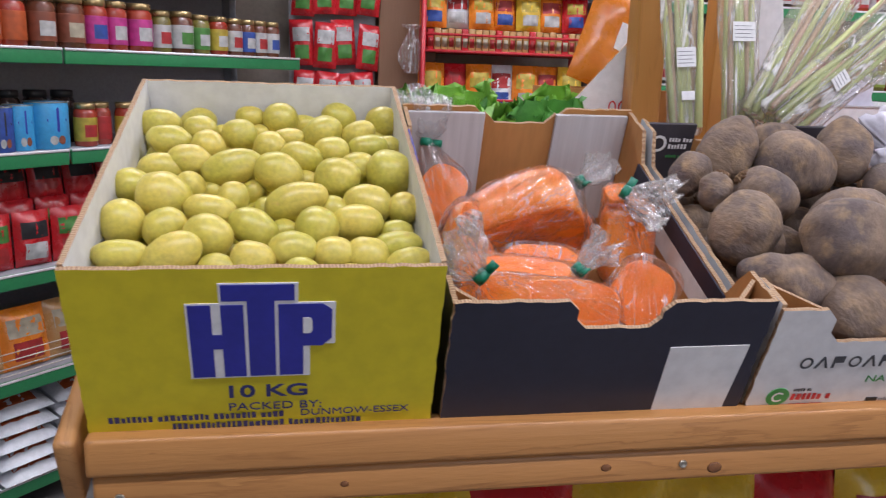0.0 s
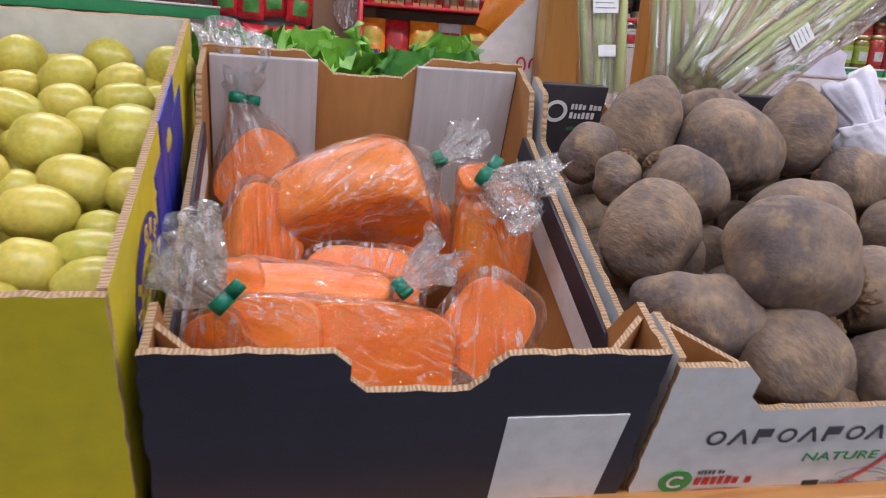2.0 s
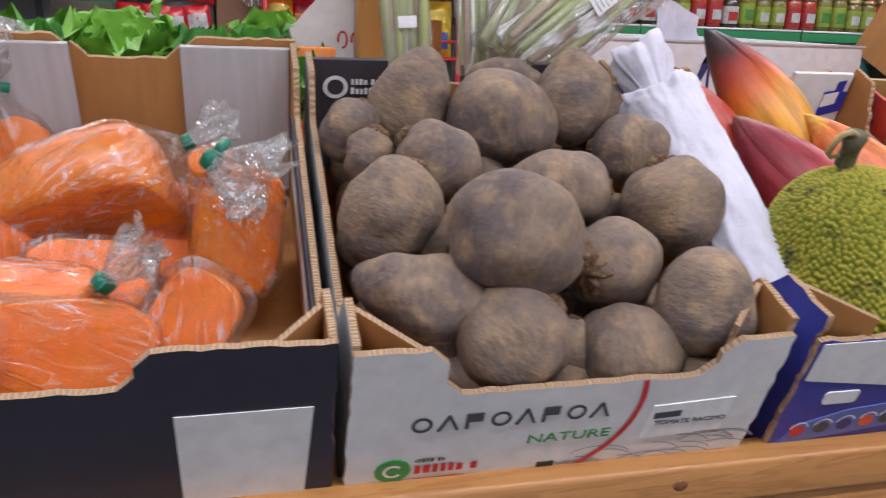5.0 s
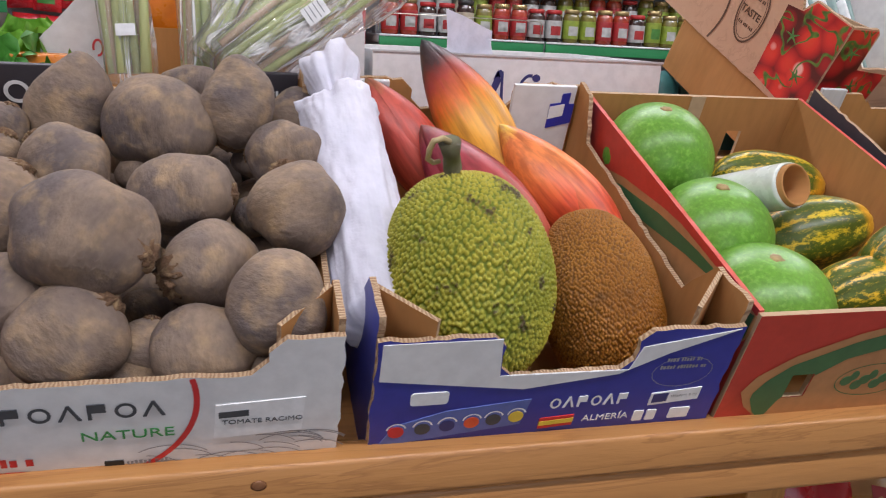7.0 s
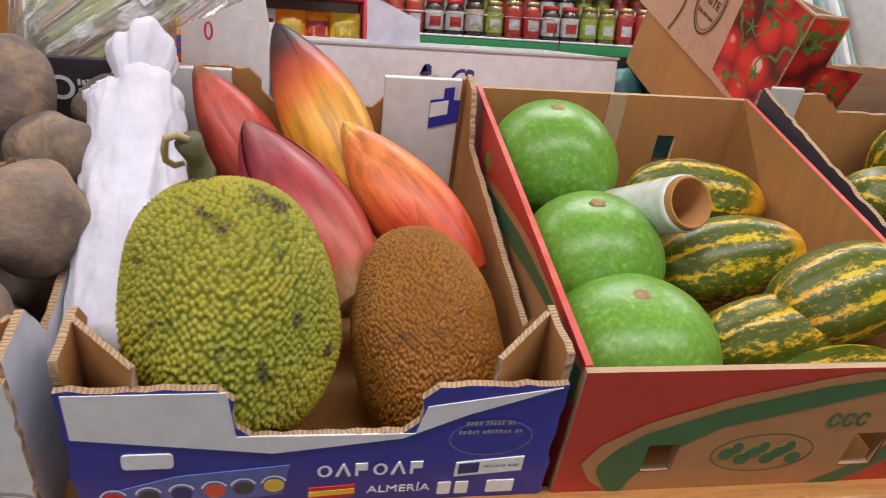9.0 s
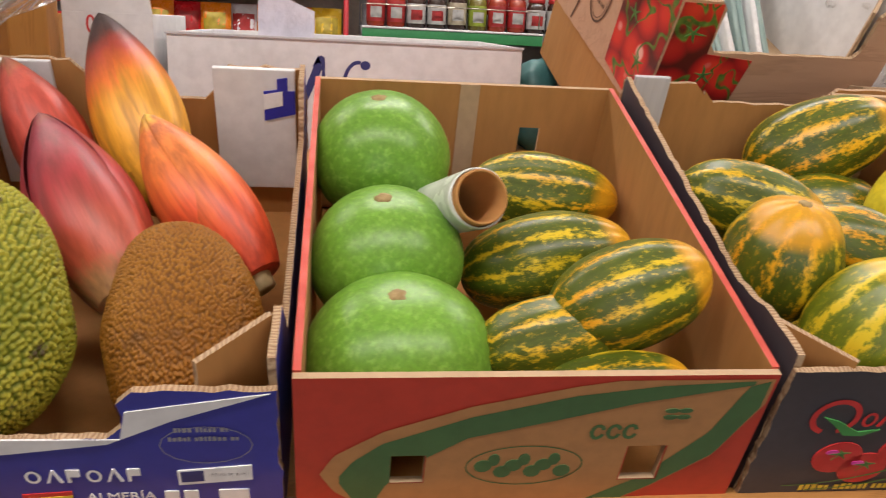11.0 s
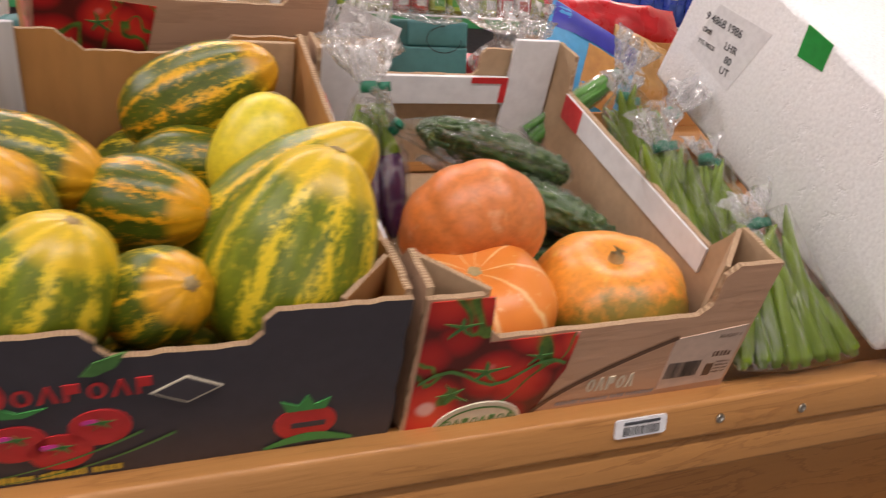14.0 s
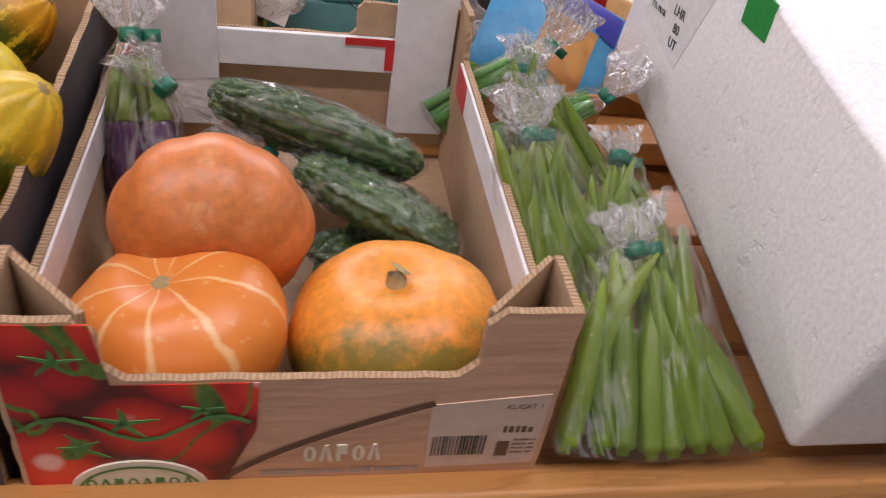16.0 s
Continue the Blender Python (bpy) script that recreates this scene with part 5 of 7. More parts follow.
potato((0.031, 0.690, 1.084), (0.98, -0.18, 0.03), 0.0187, 0.0145)
potato((0.061, 0.689, 1.083), (0.97, -0.22, -0.13), 0.0188, 0.0152)
potato((0.091, 0.702, 1.088), (0.98, -0.16, 0.12), 0.0217, 0.0130)
potato((0.097, 0.676, 1.079), (0.95, -0.11, 0.29), 0.0205, 0.0120)
potato((-0.070, 0.682, 1.074), (0.98, -0.18, 0.03), 0.0160, 0.0122)
potato((0.002, 0.665, 1.074), (0.98, -0.18, 0.03), 0.0150, 0.0122)
potato((-0.036, 0.671, 1.070), (0.98, -0.18, 0.03), 0.0145, 0.0087)
potato((0.045, 0.671, 1.070), (0.98, -0.18, 0.03), 0.0166, 0.0089)
for i in range(7):
    for j in range(9):
        u, w = -0.150 + i * 0.040 + random.uniform(-.006, .006), 0.035 + j * 0.041 + random.uniform(-.006, .006)
        potato(S @ Vector((u, w, 0.128 + random.uniform(-.008, .004))), (random.uniform(-1, 1), random.uniform(-.5, .5), random.uniform(-.4, .4)), random.uniform(.021, .027), random.uniform(.017, .021))

# beetroot in the white box
beetroot((0.533, 0.909, 1.160), (0.41, -0.16, 0.90), 0.0463, 0.0331, True)
beetroot((0.614, 0.884, 1.144), (0.94, -0.30, -0.13), 0.0473, 0.0414)
beetroot((0.680, 0.886, 1.168), (0.12, 0.26, 0.96), 0.0403, 0.0312, True)
beetroot((0.640, 0.966, 1.174), (0.97, -0.26, 0.04), 0.0367, 0.0198)
beetroot((0.736, 0.946, 1.152), (0.20, 0.24, 0.95), 0.0258, 0.0229)
beetroot((0.475, 0.887, 1.135), (0.51, 0.12, 0.85), 0.0269, 0.0225)
beetroot((0.485, 0.841, 1.120), (-0.36, -0.18, -0.91), 0.0232, 0.0181, True)
beetroot((0.540, 0.826, 1.116), (0.72, -0.38, -0.58), 0.0353, 0.0329)
beetroot((0.494, 0.786, 1.086), (0.51, 0.12, 0.85), 0.0412, 0.0357)
beetroot((0.633, 0.796, 1.099), (0.97, -0.26, 0.04), 0.0423, 0.0321)
beetroot((0.571, 0.711, 1.088), (0.90, -0.34, -0.29), 0.0479, 0.0429)
beetroot((0.724, 0.845, 1.125), (0.97, -0.26, 0.04), 0.0362, 0.0285)
beetroot((0.726, 0.766, 1.090), (-0.30, 0.36, 0.89), 0.0394, 0.0366)
beetroot((0.694, 0.819, 1.074), (0.97, -0.26, 0.04), 0.0199, 0.0174)
beetroot((0.592, 0.876, 1.100), (0.97, -0.26, 0.04), 0.0204, 0.0179)
beetroot((0.524, 0.783, 1.060), (0.20, 0.24, 0.95), 0.0289, 0.0166)
beetroot((0.658, 0.725, 1.058), (0.87, 0.50, 0.01), 0.0355, 0.0334, True)
beetroot((0.706, 0.678, 1.043), (0.20, 0.24, 0.95), 0.0391, 0.0345)
beetroot((0.503, 0.712, 1.045), (-0.91, 0.33, 0.26), 0.0482, 0.0295, True)
beetroot((0.562, 0.681, 1.021), (0.76, -0.01, 0.65), 0.0381, 0.0371)
beetroot((0.652, 0.679, 1.009), (0.96, -0.20, 0.21), 0.0378, 0.0311)
beetroot((0.611, 0.693, 1.002), (0.20, 0.24, 0.95), 0.0247, 0.0206)
beetroot((0.546, 0.742, 1.035), (0.97, -0.26, 0.04), 0.0192, 0.0149)
beetroot((0.695, 0.886, 1.112), (0.97, -0.26, 0.04), 0.0214, 0.0134)
beetroot((0.696, 0.667, 0.998), (0.97, -0.26, 0.04), 0.0185, 0.0123)
beetroot((0.519, 0.712, 1.009), (0.97, -0.26, 0.04), 0.0224, 0.0203)
beetroot((0.477, 0.805, 1.056), (0.97, -0.26, 0.04), 0.0225, 0.0203)
for i in range(5):
    for j in range(6):
        beetroot(S @ Vector((0.498 + i * 0.051 + random.uniform(-.005, .005), 0.05 + j * 0.060 + random.uniform(-.006, .006), 0.062 + random.uniform(-.006, .006))), (random.uniform(-1, 1), random.uniform(-.6, .6), random.uniform(-.4, .4)), .034, .029)


# gourds and melons in the red and slate boxes
round_gourd((1.146, 0.929, 1.116), (-0.08, -0.29, 0.95), 0.0624, 0.0587)
round_gourd((1.146, 0.804, 1.057), (-0.08, -0.29, 0.95), 0.0596, 0.0541)
round_gourd((1.153, 0.720, 1.004), (-0.08, -0.29, 0.95), 0.0672, 0.0591)
striped_melon((1.304, 0.934, 1.083), (0.98, -0.17, -0.06), 0.0720, 0.0400)
striped_melon((1.282, 0.826, 1.047), (0.97, -0.08, 0.24), 0.0741, 0.0413)
striped_melon((1.314, 0.712, 1.056), (0.92, -0.03, 0.40), 0.0597, 0.0389)
striped_melon((1.259, 0.711, 1.022), (0.96, -0.07, 0.27), 0.0573, 0.0338)
striped_melon((1.297, 0.676, 1.003), (0.98, -0.11, 0.14), 0.0530, 0.0259)
striped_melon((1.596, 0.957, 1.136), (0.89, -0.13, 0.44), 0.0780, 0.0462)
striped_melon((1.457, 0.824, 1.099), (0.89, -0.42, -0.19), 0.0634, 0.0370)
striped_melon((1.444, 0.743, 1.075), (0.02, -0.34, 0.94), 0.0512, 0.0448)
striped_melon((1.540, 0.802, 1.069), (0.87, -0.49, -0.08), 0.0535, 0.0375)
striped_melon((1.586, 0.908, 1.077), (0.96, -0.27, 0.03), 0.0583, 0.0368)
striped_melon((1.480, 0.679, 1.045), (0.37, -0.27, 0.89), 0.0535, 0.0435, MELON_PALE)
striped_melon((1.544, 0.682, 1.035), (0.45, -0.77, 0.45), 0.0439, 0.0347)
striped_melon((1.644, 0.785, 1.071), (0.73, -0.24, 0.63), 0.0897, 0.0449, MELON_PALE)
striped_melon((1.634, 0.689, 1.055), (0.37, -0.05, 0.93), 0.0805, 0.0541, MELON_PALE)
yellow_melon((1.637, 0.849, 1.096), (0.20, -0.09, 0.98), 0.0552, 0.0441)
for i in range(3):
    for j in range(5):
        striped_melon(S @ Vector((1.455 + i * 0.092, 0.055 + j * 0.070, 0.052)), (random.uniform(.5, 1), random.uniform(-.5, .5), random.uniform(-.2, .2)), .050, .036)

# pumpkins in the pale box
pumpkin((1.804, 0.772, 1.043), (0.05, -0.85, -0.52), 0.0652, 0.0503, PUMPKIN_B, "salmon orange", False)
pumpkin((1.788, 0.725, 0.990), (-0.19, -0.36, 0.92), 0.0684, 0.0508, PUMPKIN_A, "deep orange", True)
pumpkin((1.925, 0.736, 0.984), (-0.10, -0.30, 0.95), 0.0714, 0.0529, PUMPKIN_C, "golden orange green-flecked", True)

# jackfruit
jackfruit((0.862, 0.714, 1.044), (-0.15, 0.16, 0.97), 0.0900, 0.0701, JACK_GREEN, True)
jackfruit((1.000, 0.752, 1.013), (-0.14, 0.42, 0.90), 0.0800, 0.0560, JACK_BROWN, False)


def blossom_skin(name, stops):
    mt, nt, bs = shader(name)
    co = nt.nodes.new("ShaderNodeTexCoord")
    sp = nt.nodes.new("ShaderNodeSeparateXYZ")
    nt.links.new(co.outputs["Generated"], sp.inputs[0])
    streak = noise_node(nt, 120, 3, (1, 1, .08), .6)
    blot = noise_node(nt, 22, 3)
    z = calc(nt, "ADD", sp.outputs[2], calc(nt, "ADD", calc(nt, "MULTIPLY", calc(nt, "SUBTRACT", blot.outputs[0], .5), .25), calc(nt, "MULTIPLY", calc(nt, "SUBTRACT", streak.outputs[0], .5), .22)))
    c = ramp(nt, z, stops)
    c = mix(nt, 0.85, c, ramp(nt, streak.outputs[0], [(0.34, (.50, .44, .46)), (.62, (1, 1, 1))]), "MULTIPLY")
    nt.links.new(c, bs.inputs["Base Color"])
    bs.inputs["Roughness"].default_value = 0.42
    bump(nt, bs, streak.outputs[0], .25)
    return mt


YELLOW_RED = blossom_skin("yellow and red flower skin", [(0.0, (.80, .40, .04)), (.38, (.86, .40, .03)), (.54, (.78, .18, .03)), (.68, (.42, .06, .04)), (.80, (.09, .045, .045)), (1.0, (.04, .035, .04))])
WINE = blossom_skin("wine red flower skin", [(0.0, (.58, .30, .12)), (.14, (.54, .10, .05)), (.5, (.40, .035, .040)), (.85, (.28, .035, .055)), (1.0, (.24, .09, .05))])
ORANGE_RED = blossom_skin("orange red flower skin", [(0.0, (.58, .06, .02)), (.25, (.74, .10, .03)), (.6, (.86, .24, .05)), (.85, (.80, .22, .05)), (1.0, (.72, .50, .05))])
CRIMSON = blossom_skin("crimson flower skin", [(0.0, (.62, .10, .05)), (.5, (.58, .08, .05)), (.85, (.52, .09, .06)), (1.0, (.30, .14, .05))])


def banana_blossom(tip, base, b, skin, label):
    tip, base = Vector(tip), Vector(base)
    a = (tip - base).length
    g = thing("banana_blossom", along(base, tip - base) @ pose(0, 0, 0, 0, 0, random.uniform(0, 360)), label, "banana flower", "banana flowers")

    def bract(turn, size, slip, hold):
        # one sheath that wraps part of the bud and ends in the shared tip
        v, f = [], []
        for j in range(25):
            u = j / 24
            r = b * size * (math.sin(math.pi * min(1, .13 + u * .87)) ** .72) * (1 - .30 * u)
            for i in range(25):
                k = i / 24 - .5
                an = turn + k * hold * (1 - .25 * u)
                lift = 1 + .035 * math.cos(k * math.pi) - .05 * abs(2 * k) ** 3
                v.append(Vector((r * lift * math.cos(an), r * lift * math.sin(an), slip + u * (a - slip))))
        for j in range(24):
            for i in range(24):
                k = j * 25 + i
                f.append((k, k + 1, k + 26, k + 25))
        return v, f, None
    part("core", lathe([(b * .96 * (math.sin(math.pi * min(1, .13 + j / 16 * .87)) ** .72) * (1 - .30 * j / 16), a * j / 16) for j in range(17)], 28), skin, g)
    for i in range(3):
        part("bract", bract(i * 2.1 + .4, 1.0 + .02 * i, .012 * i, 2.7), skin, g)
    part("stub", tube_along([(0, 0, .006), (0, 0, -.012)], [b * .3, b * .24], 12), STALK, g)


banana_blossom((0.881, 1.008, 1.231), (0.965, 0.890, 1.075), 0.043, YELLOW_RED, "yellow and red pointed banana flower with a blackened tip")
banana_blossom((0.859, 0.899, 1.149), (0.954, 0.782, 1.026), 0.046, WINE, "dark wine-red pointed banana flower")
banana_blossom((0.943, 0.901, 1.151), (1.044, 0.815, 1.033), 0.041, ORANGE_RED, "orange-red pointed banana flower with streaked skin")
banana_blossom((0.811, 0.961, 1.190), (0.890, 0.905, 1.070), 0.036, CRIMSON, "crimson banana flower partly behind the white tissue")


def crumpled(tip, base, b):
    """A loose roll of tissue with a twisted end."""
    tip, base = Vector(tip), Vector(base)
    a = (tip - base).length
    prof = [(b * .2, 0), (b * .9, .01)] + [(b * 1.05, .02 + (a * .72) * j / 80) for j in range(81)] + [(b * .80, a * .76), (b * .62, a * .78), (b * .50, a * .80), (b * .45, a * .82), (b * .60, a * .86), (b * .75, a * .9), (b * .82, a * .94), (b * .80, a * .97), (b * .3, a)]

    def shape(an, j, p):
        at = Vector((math.cos(an) * 1.7, math.sin(an) * 1.7, p.z * 8))
        fold = 1 - abs(noise.noise(at * 1.5)) * 2
        small = 1 - abs(noise.noise(at * 4.2 + Vector((7, 0, 0)))) * 2
        k = .96 + .13 * noise.noise(at * .8) + .085 * fold + .035 * small
        if p.z > a * .75:
            k += .09 * math.sin(5 * an + 4 * noise.noise(at))
        return Vector((p.x * k, p.y * k, p.z + .007 * math.sin(3 * an + 2) * min(1, p.z / a * 1.2)))
    g = thing("tissue_bundle", along(base, tip - base), "crumpled white tissue roll with a twisted end", "tissue paper")
    full = lathe(prof, 110, shape)
    cut = 83 * 110
    part("wrap", (full[0], full[1][:cut], None), TISSUE, g)
    part("twisted_end", (full[0], full[1][cut:], None), TISSUE, g, "twisted tissue end")


crumpled((0.771, 0.950, 1.207), (0.790, 0.700, 1.000), 0.035)

roll = thing("cardboard_tube", along((1.215, 0.776, 1.112), (-0.030, 0.125, -0.045)), "plastic-wrapped cardboard roll lying on the melons", "roll")
part("core", lathe([(.0190, .14), (.0190, .0), (.0203, -.0012), (.0215, 0.0), (.0215, .14)], 30), KRAFT, roll, "bare cardboard core")
sleeve_g = lathe([(.0220, .006), (.0232, .004), (.0240, .01), (.0238, .06), (.0242, .142)], 30, lambda an, j, p: p * (1 + .02 * math.sin(an * 3 + j)))
part("sheeting", (sleeve_g[0], sleeve_g[1][:-2], None), TUBE_SKIN, roll, "pale plastic sheeting")


# ---- clear bags ----
def bag_skin(length, b, neck, ruff, flat=0.75, creases=11):
    """A tied bag along z: a loose body from z = 0, a pinched neck and a frilled end above it."""
    rows = []
    for j in range(30):
        u = j / 29
        r = b * math.sin(math.pi * min(.5, .08 + u * .9)) ** .6 * (1 if u < .45 else max(.10, 1 - ((u - .45) / .55) ** 1.25 * .93))
        rows.append((max(r, neck), length * u))
    rows += [(neck * (1 + 3.6 * (k / 8) ** .7 * (1 - .35 * (k / 8) ** 3)), length + ruff * .8 * k / 8) for k in range(1, 9)]
    seed = random.uniform(0, 50)

    def shape(an, j, p):
        u = min(1, p.z / length)
        pleat = .05 + .30 * max(0, u - .5)
        if p.z > length + .001:
            pleat = .30
        k = 1 + pleat * math.sin(creases * an + 3 * noise.noise(Vector((p.z * 30, seed, 0)))) * (.4 + .6 * noise.noise(Vector((math.cos(an) * 2, math.sin(an) * 2, seed))) ** 2 * 3)
        k += .16 * noise.noise(Vector((math.cos(an) * 1.7, math.sin(an) * 1.7, p.z * 22 + seed))) + .06 * noise.noise(Vector((math.cos(an) * 6, math.sin(an) * 6, p.z * 70 + seed)))
        return Vector((p.x * k, p.y * k * (flat if p.z < length else 1), p.z + (.010 * math.sin(an * 3 + seed) if p.z > length + ruff * .8 else 0)))
    v, f, _ = lathe(rows, 72, shape)
    return v, f[:-1], [1 if k >= 28 * 72 else 0 for k in range(len(f) - 1)]


def tie_band(z, r, wide=0.010):
    v = lathe([(r * .6, z - wide / 2), (r, z - wide / 2), (r * 1.06, z), (r, z + wide / 2), (r * .6, z + wide / 2)], 18)
    tail = slab(r * .7, r * 2.6, -.0008, .0008, z - wide * .45, z + wide * .45)
    return join(v, tail)


def upright_along(place, axis):
    """A pose at place whose z runs along axis and whose x stays level."""
    z = Vector(axis).normalized()
    x = Vector((1, 0, 0)) if abs(z.x) < .8 else Vector((0, -1, 0))
    x = (x - z * x.dot(z)).normalized()
    y = z.cross(x)
    return Matrix.Translation(place) @ Matrix((x, y, z)).transposed().to_4x4()


def taut_film(points, tie=None, grow=1.04, pleat=.004, seed=1.0):
    """Thin film drawn tight over points and gathered, in pleats, at a tie (all in one space, z towards the tie)."""
    bm = bmesh.new()
    mid = sum(points, Vector()) / len(points)
    for q in points[::max(1, len(points) // 700)]:
        bm.verts.new(mid + (q - mid) * grow)
    ring = []
    if tie is not None:
        for i in range(12):
            ring.append(bm.verts.new(tie + Vector((.0065 * math.cos(i * math.pi / 6), .0065 * math.sin(i * math.pi / 6), 0))))
    hull = bmesh.ops.convex_hull(bm, input=bm.verts[:])
    bmesh.ops.delete(bm, geom=list({e for e in hull["geom_interior"] + hull["geom_unused"] if isinstance(e, bmesh.types.BMVert)}), context="VERTS")
    for _ in range(3):
        far = [e for e in bm.edges if e.calc_length() > .010]
        if far:
            bmesh.ops.subdivide_edges(bm, edges=far, cuts=1)
            bmesh.ops.triangulate(bm, faces=bm.faces[:])
    bmesh.ops.smooth_vert(bm, verts=[v for v in bm.verts if tie is None or (v.co - tie).length > .012], factor=.4, use_axis_x=True, use_axis_y=True, use_axis_z=True)
    end = tie if tie is not None else mid + Vector((0, 0, .05))
    span = max((q - end).length for q in points)
    for v in bm.verts:
        away = v.co - end
        far = min(1, away.length / span)
        side = Vector((v.co.x - mid.x, v.co.y - mid.y, 0))
        if side.length < 1e-5:
            continue
        an = math.atan2(side.y, side.x)
        wave = math.sin(15 * an + 3 * noise.noise(Vector((an * 2, far * 3, seed)))) * math.sin(math.pi * min(1, far * 1.25)) ** .7
        loose = noise.noise(v.co * 45 + Vector((seed, 0, 0))) * .0030
        v.co += side.normalized() * (pleat * (1 - far * .55) * wave * (.5 + noise.noise(Vector((an * 3, seed, 0)))) + loose * min(1, far * 2))
    bm.verts.index_update()
    g = [v.co.copy() for v in bm.verts], [tuple(v.index for v in f.verts) for f in bm.faces], None
    bm.free()
    return g


def ruffle(long_, wide, seed):
    """The loose frilled end of a bag beyond its tie, along z."""
    def shape(an, j, p):
        u = j / 11
        k = 1 + u * (.42 * math.sin(5 * an + 4 * noise.noise(Vector((u * 2, seed, 0)))) + .30 * math.sin(11 * an + seed) + .6 * noise.noise(Vector((math.cos(an) * 2, math.sin(an) * 2, u * 3 + seed))))
        lean = Vector((.25 * math.sin(seed), .2 * math.cos(seed), 0)) * p.z * u
        return Vector((p.x * k, p.y * k * .62, p.z + u * .016 * noise.noise(Vector((math.cos(an) * 1.6, math.sin(an) * 1.6, seed))))) + lean
    v, f, _ = lathe([(.0055 + (wide - .0055) * math.sin(min(1.0, j / 9) * 1.45) ** .65, long_ * j / 11) for j in range(12)], 66, shape)
    return v, f[:-2], None


def finish_bag(g, points, tie, loose, long_, wide, seed, grow=1.04, pleat=.004, skin=None):
    """Film, tie and frill for a bag whose contents are already parts of g; tie and loose in the world."""
    inv = g.matrix_world.inverted()
    knot = inv @ Vector(tie) if tie is not None else None
    part("film", taut_film(points, knot, grow, pleat, seed), skin or BAG_CLEAR, g, "crinkled clear plastic")
    if tie is not None:
        way = inv.to_3x3() @ Vector(loose)
        part("tie", moved(tie_band(0, .0080), upright_along(knot, way)), TIE, g, "green tape tie")
        part("frill", moved(ruffle(long_, wide, seed), upright_along(knot, way)), GATHER, g, "frilled loose plastic end")


PILE_X, PILE_UP, PILE_IN = Vector((.984, -.164, .065)), Vector((-.013, .297, .955)), Vector((.176, .941, -.29))


def pumpkin_piece(centre, a, b, d, tilt, cut, depth, hollow=.10):
    """A cut of pumpkin, a, b and d half sizes, its flat flesh looking along cut; world points, faces and slots."""
    t = radians(tilt)
    ax = (PILE_X * math.cos(t) - PILE_UP * math.sin(t), PILE_X * math.sin(t) + PILE_UP * math.cos(t), PILE_IN)
    n = Vector([q.dot(Vector(cut)) for q in ax]).normalized()
    rows, cols, out, flesh = 30, 44, [], []
    lump = Vector((centre[0] * 60, centre[1] * 60, 1))
    for j in range(rows + 1):
        th = math.pi * j / rows
        for i in range(cols):
            ph = 2 * math.pi * i / cols
            q = Vector((math.sin(th) * math.cos(ph), math.cos(th), math.sin(th) * math.sin(ph)))
            q = Vector([math.copysign(abs(c) ** .62, c) for c in q])
            q *= 1 + .06 * noise.noise(q * 1.6 + lump)
            over = q.dot(n) - depth
            hit = over > 0
            if hit:
                q = q - n * over
                q = q - n * hollow * max(0, 1 - (q - n * depth).length / .55) * (.8 + .5 * noise.noise(q * 9 + lump))
            out.append(Vector(centre) + ax[0] * q.x * a * 1.08 + ax[1] * q.y * b * 1.10 + ax[2] * q.z * d)
            flesh.append(hit)
    f = []
    for j in range(rows):
        for i in range(cols):
            k = (i + 1) % cols
            f.append((j * cols + i, j * cols + k, (j + 1) * cols + k, (j + 1) * cols + i))
    return out, f, [0 if sum(flesh[i] for i in q) > 2 else 1 for q in f]


def pumpkin_bag(pieces, tie=None, loose=(0, 0, 1), long_=.05, wide=.022, seed=1.0, grow=1.05):
    made = [pumpkin_piece(*q) for q in pieces]
    mid = sum((Vector(q[0]) for q in pieces), Vector()) / len(pieces)
    axis = Vector(tie) - mid if tie else Vector((0, .3, 1))
    g = thing("bagged_pumpkin", upright_along(mid, axis), "orange pumpkin slice in a tied clear bag" if tie else "orange pumpkin slice wrapped in clear film", "bagged pumpkin", "bagged pumpkin slices")
    inv = g.matrix_world.inverted()
    pts = []
    for v, f, sl in made:
        v = [inv @ q for q in v]
        pts += v
        part("pumpkin_slice", (v, f, sl), [ORANGE_FLESH, RIND], g, "bright orange flesh with a thin rind")
    finish_bag(g, pts, tie, loose, long_, wide, seed, grow, skin=BAG)


pumpkin_bag([((.268, .815, 1.030), .0420, .0300, .024, 5, (0, -.7, .7), .4)], None, seed=10.3, grow=1.12)
FRONT, FRONT_UP = (-.05, -.95, .3), (0, -.6, .8)
pumpkin_bag([((.269, .729, 1.004), .0530, .0370, .026, 3, FRONT, .25), ((.199, .737, 1.018), .0320, .0260, .026, 0, (-.2, -.8, .5), .45)], (.169, .691, 1.061), (-.75, .15, .65), .050, .026, 1.3)
pumpkin_bag([((.222, .772, 1.040), .0580, .0200, .026, 3, (0, -.3, 1), .45), ((.178, .765, 1.046), .0140, .0200, .016, -10, FRONT, .3)], (.290, .755, 1.049), (.75, .15, .62), .042, .021, 2.1)
pumpkin_bag([((.348, .728, 1.028), .0270, .0310, .024, 35, (-.45, -.8, .4), .2)], None, seed=3.3, grow=1.22)
pumpkin_bag([((.262, .876, 1.072), .0640, .0530, .045, -20, (.05, -.80, -.60), .42)], (.340, .903, 1.121), (.85, .1, .45), .042, .022, 4.2)
pumpkin_bag([((.195, .842, 1.064), .0340, .0330, .028, 25, (.75, -.6, .2), .1)], None, seed=5.7, grow=1.15)
pumpkin_bag([((.178, .985, 1.090), .0280, .0380, .022, 35, (-.2, -.8, .4), .2)], (.162, .995, 1.158), (.12, .15, 1), .060, .032, 6.1, 1.12)
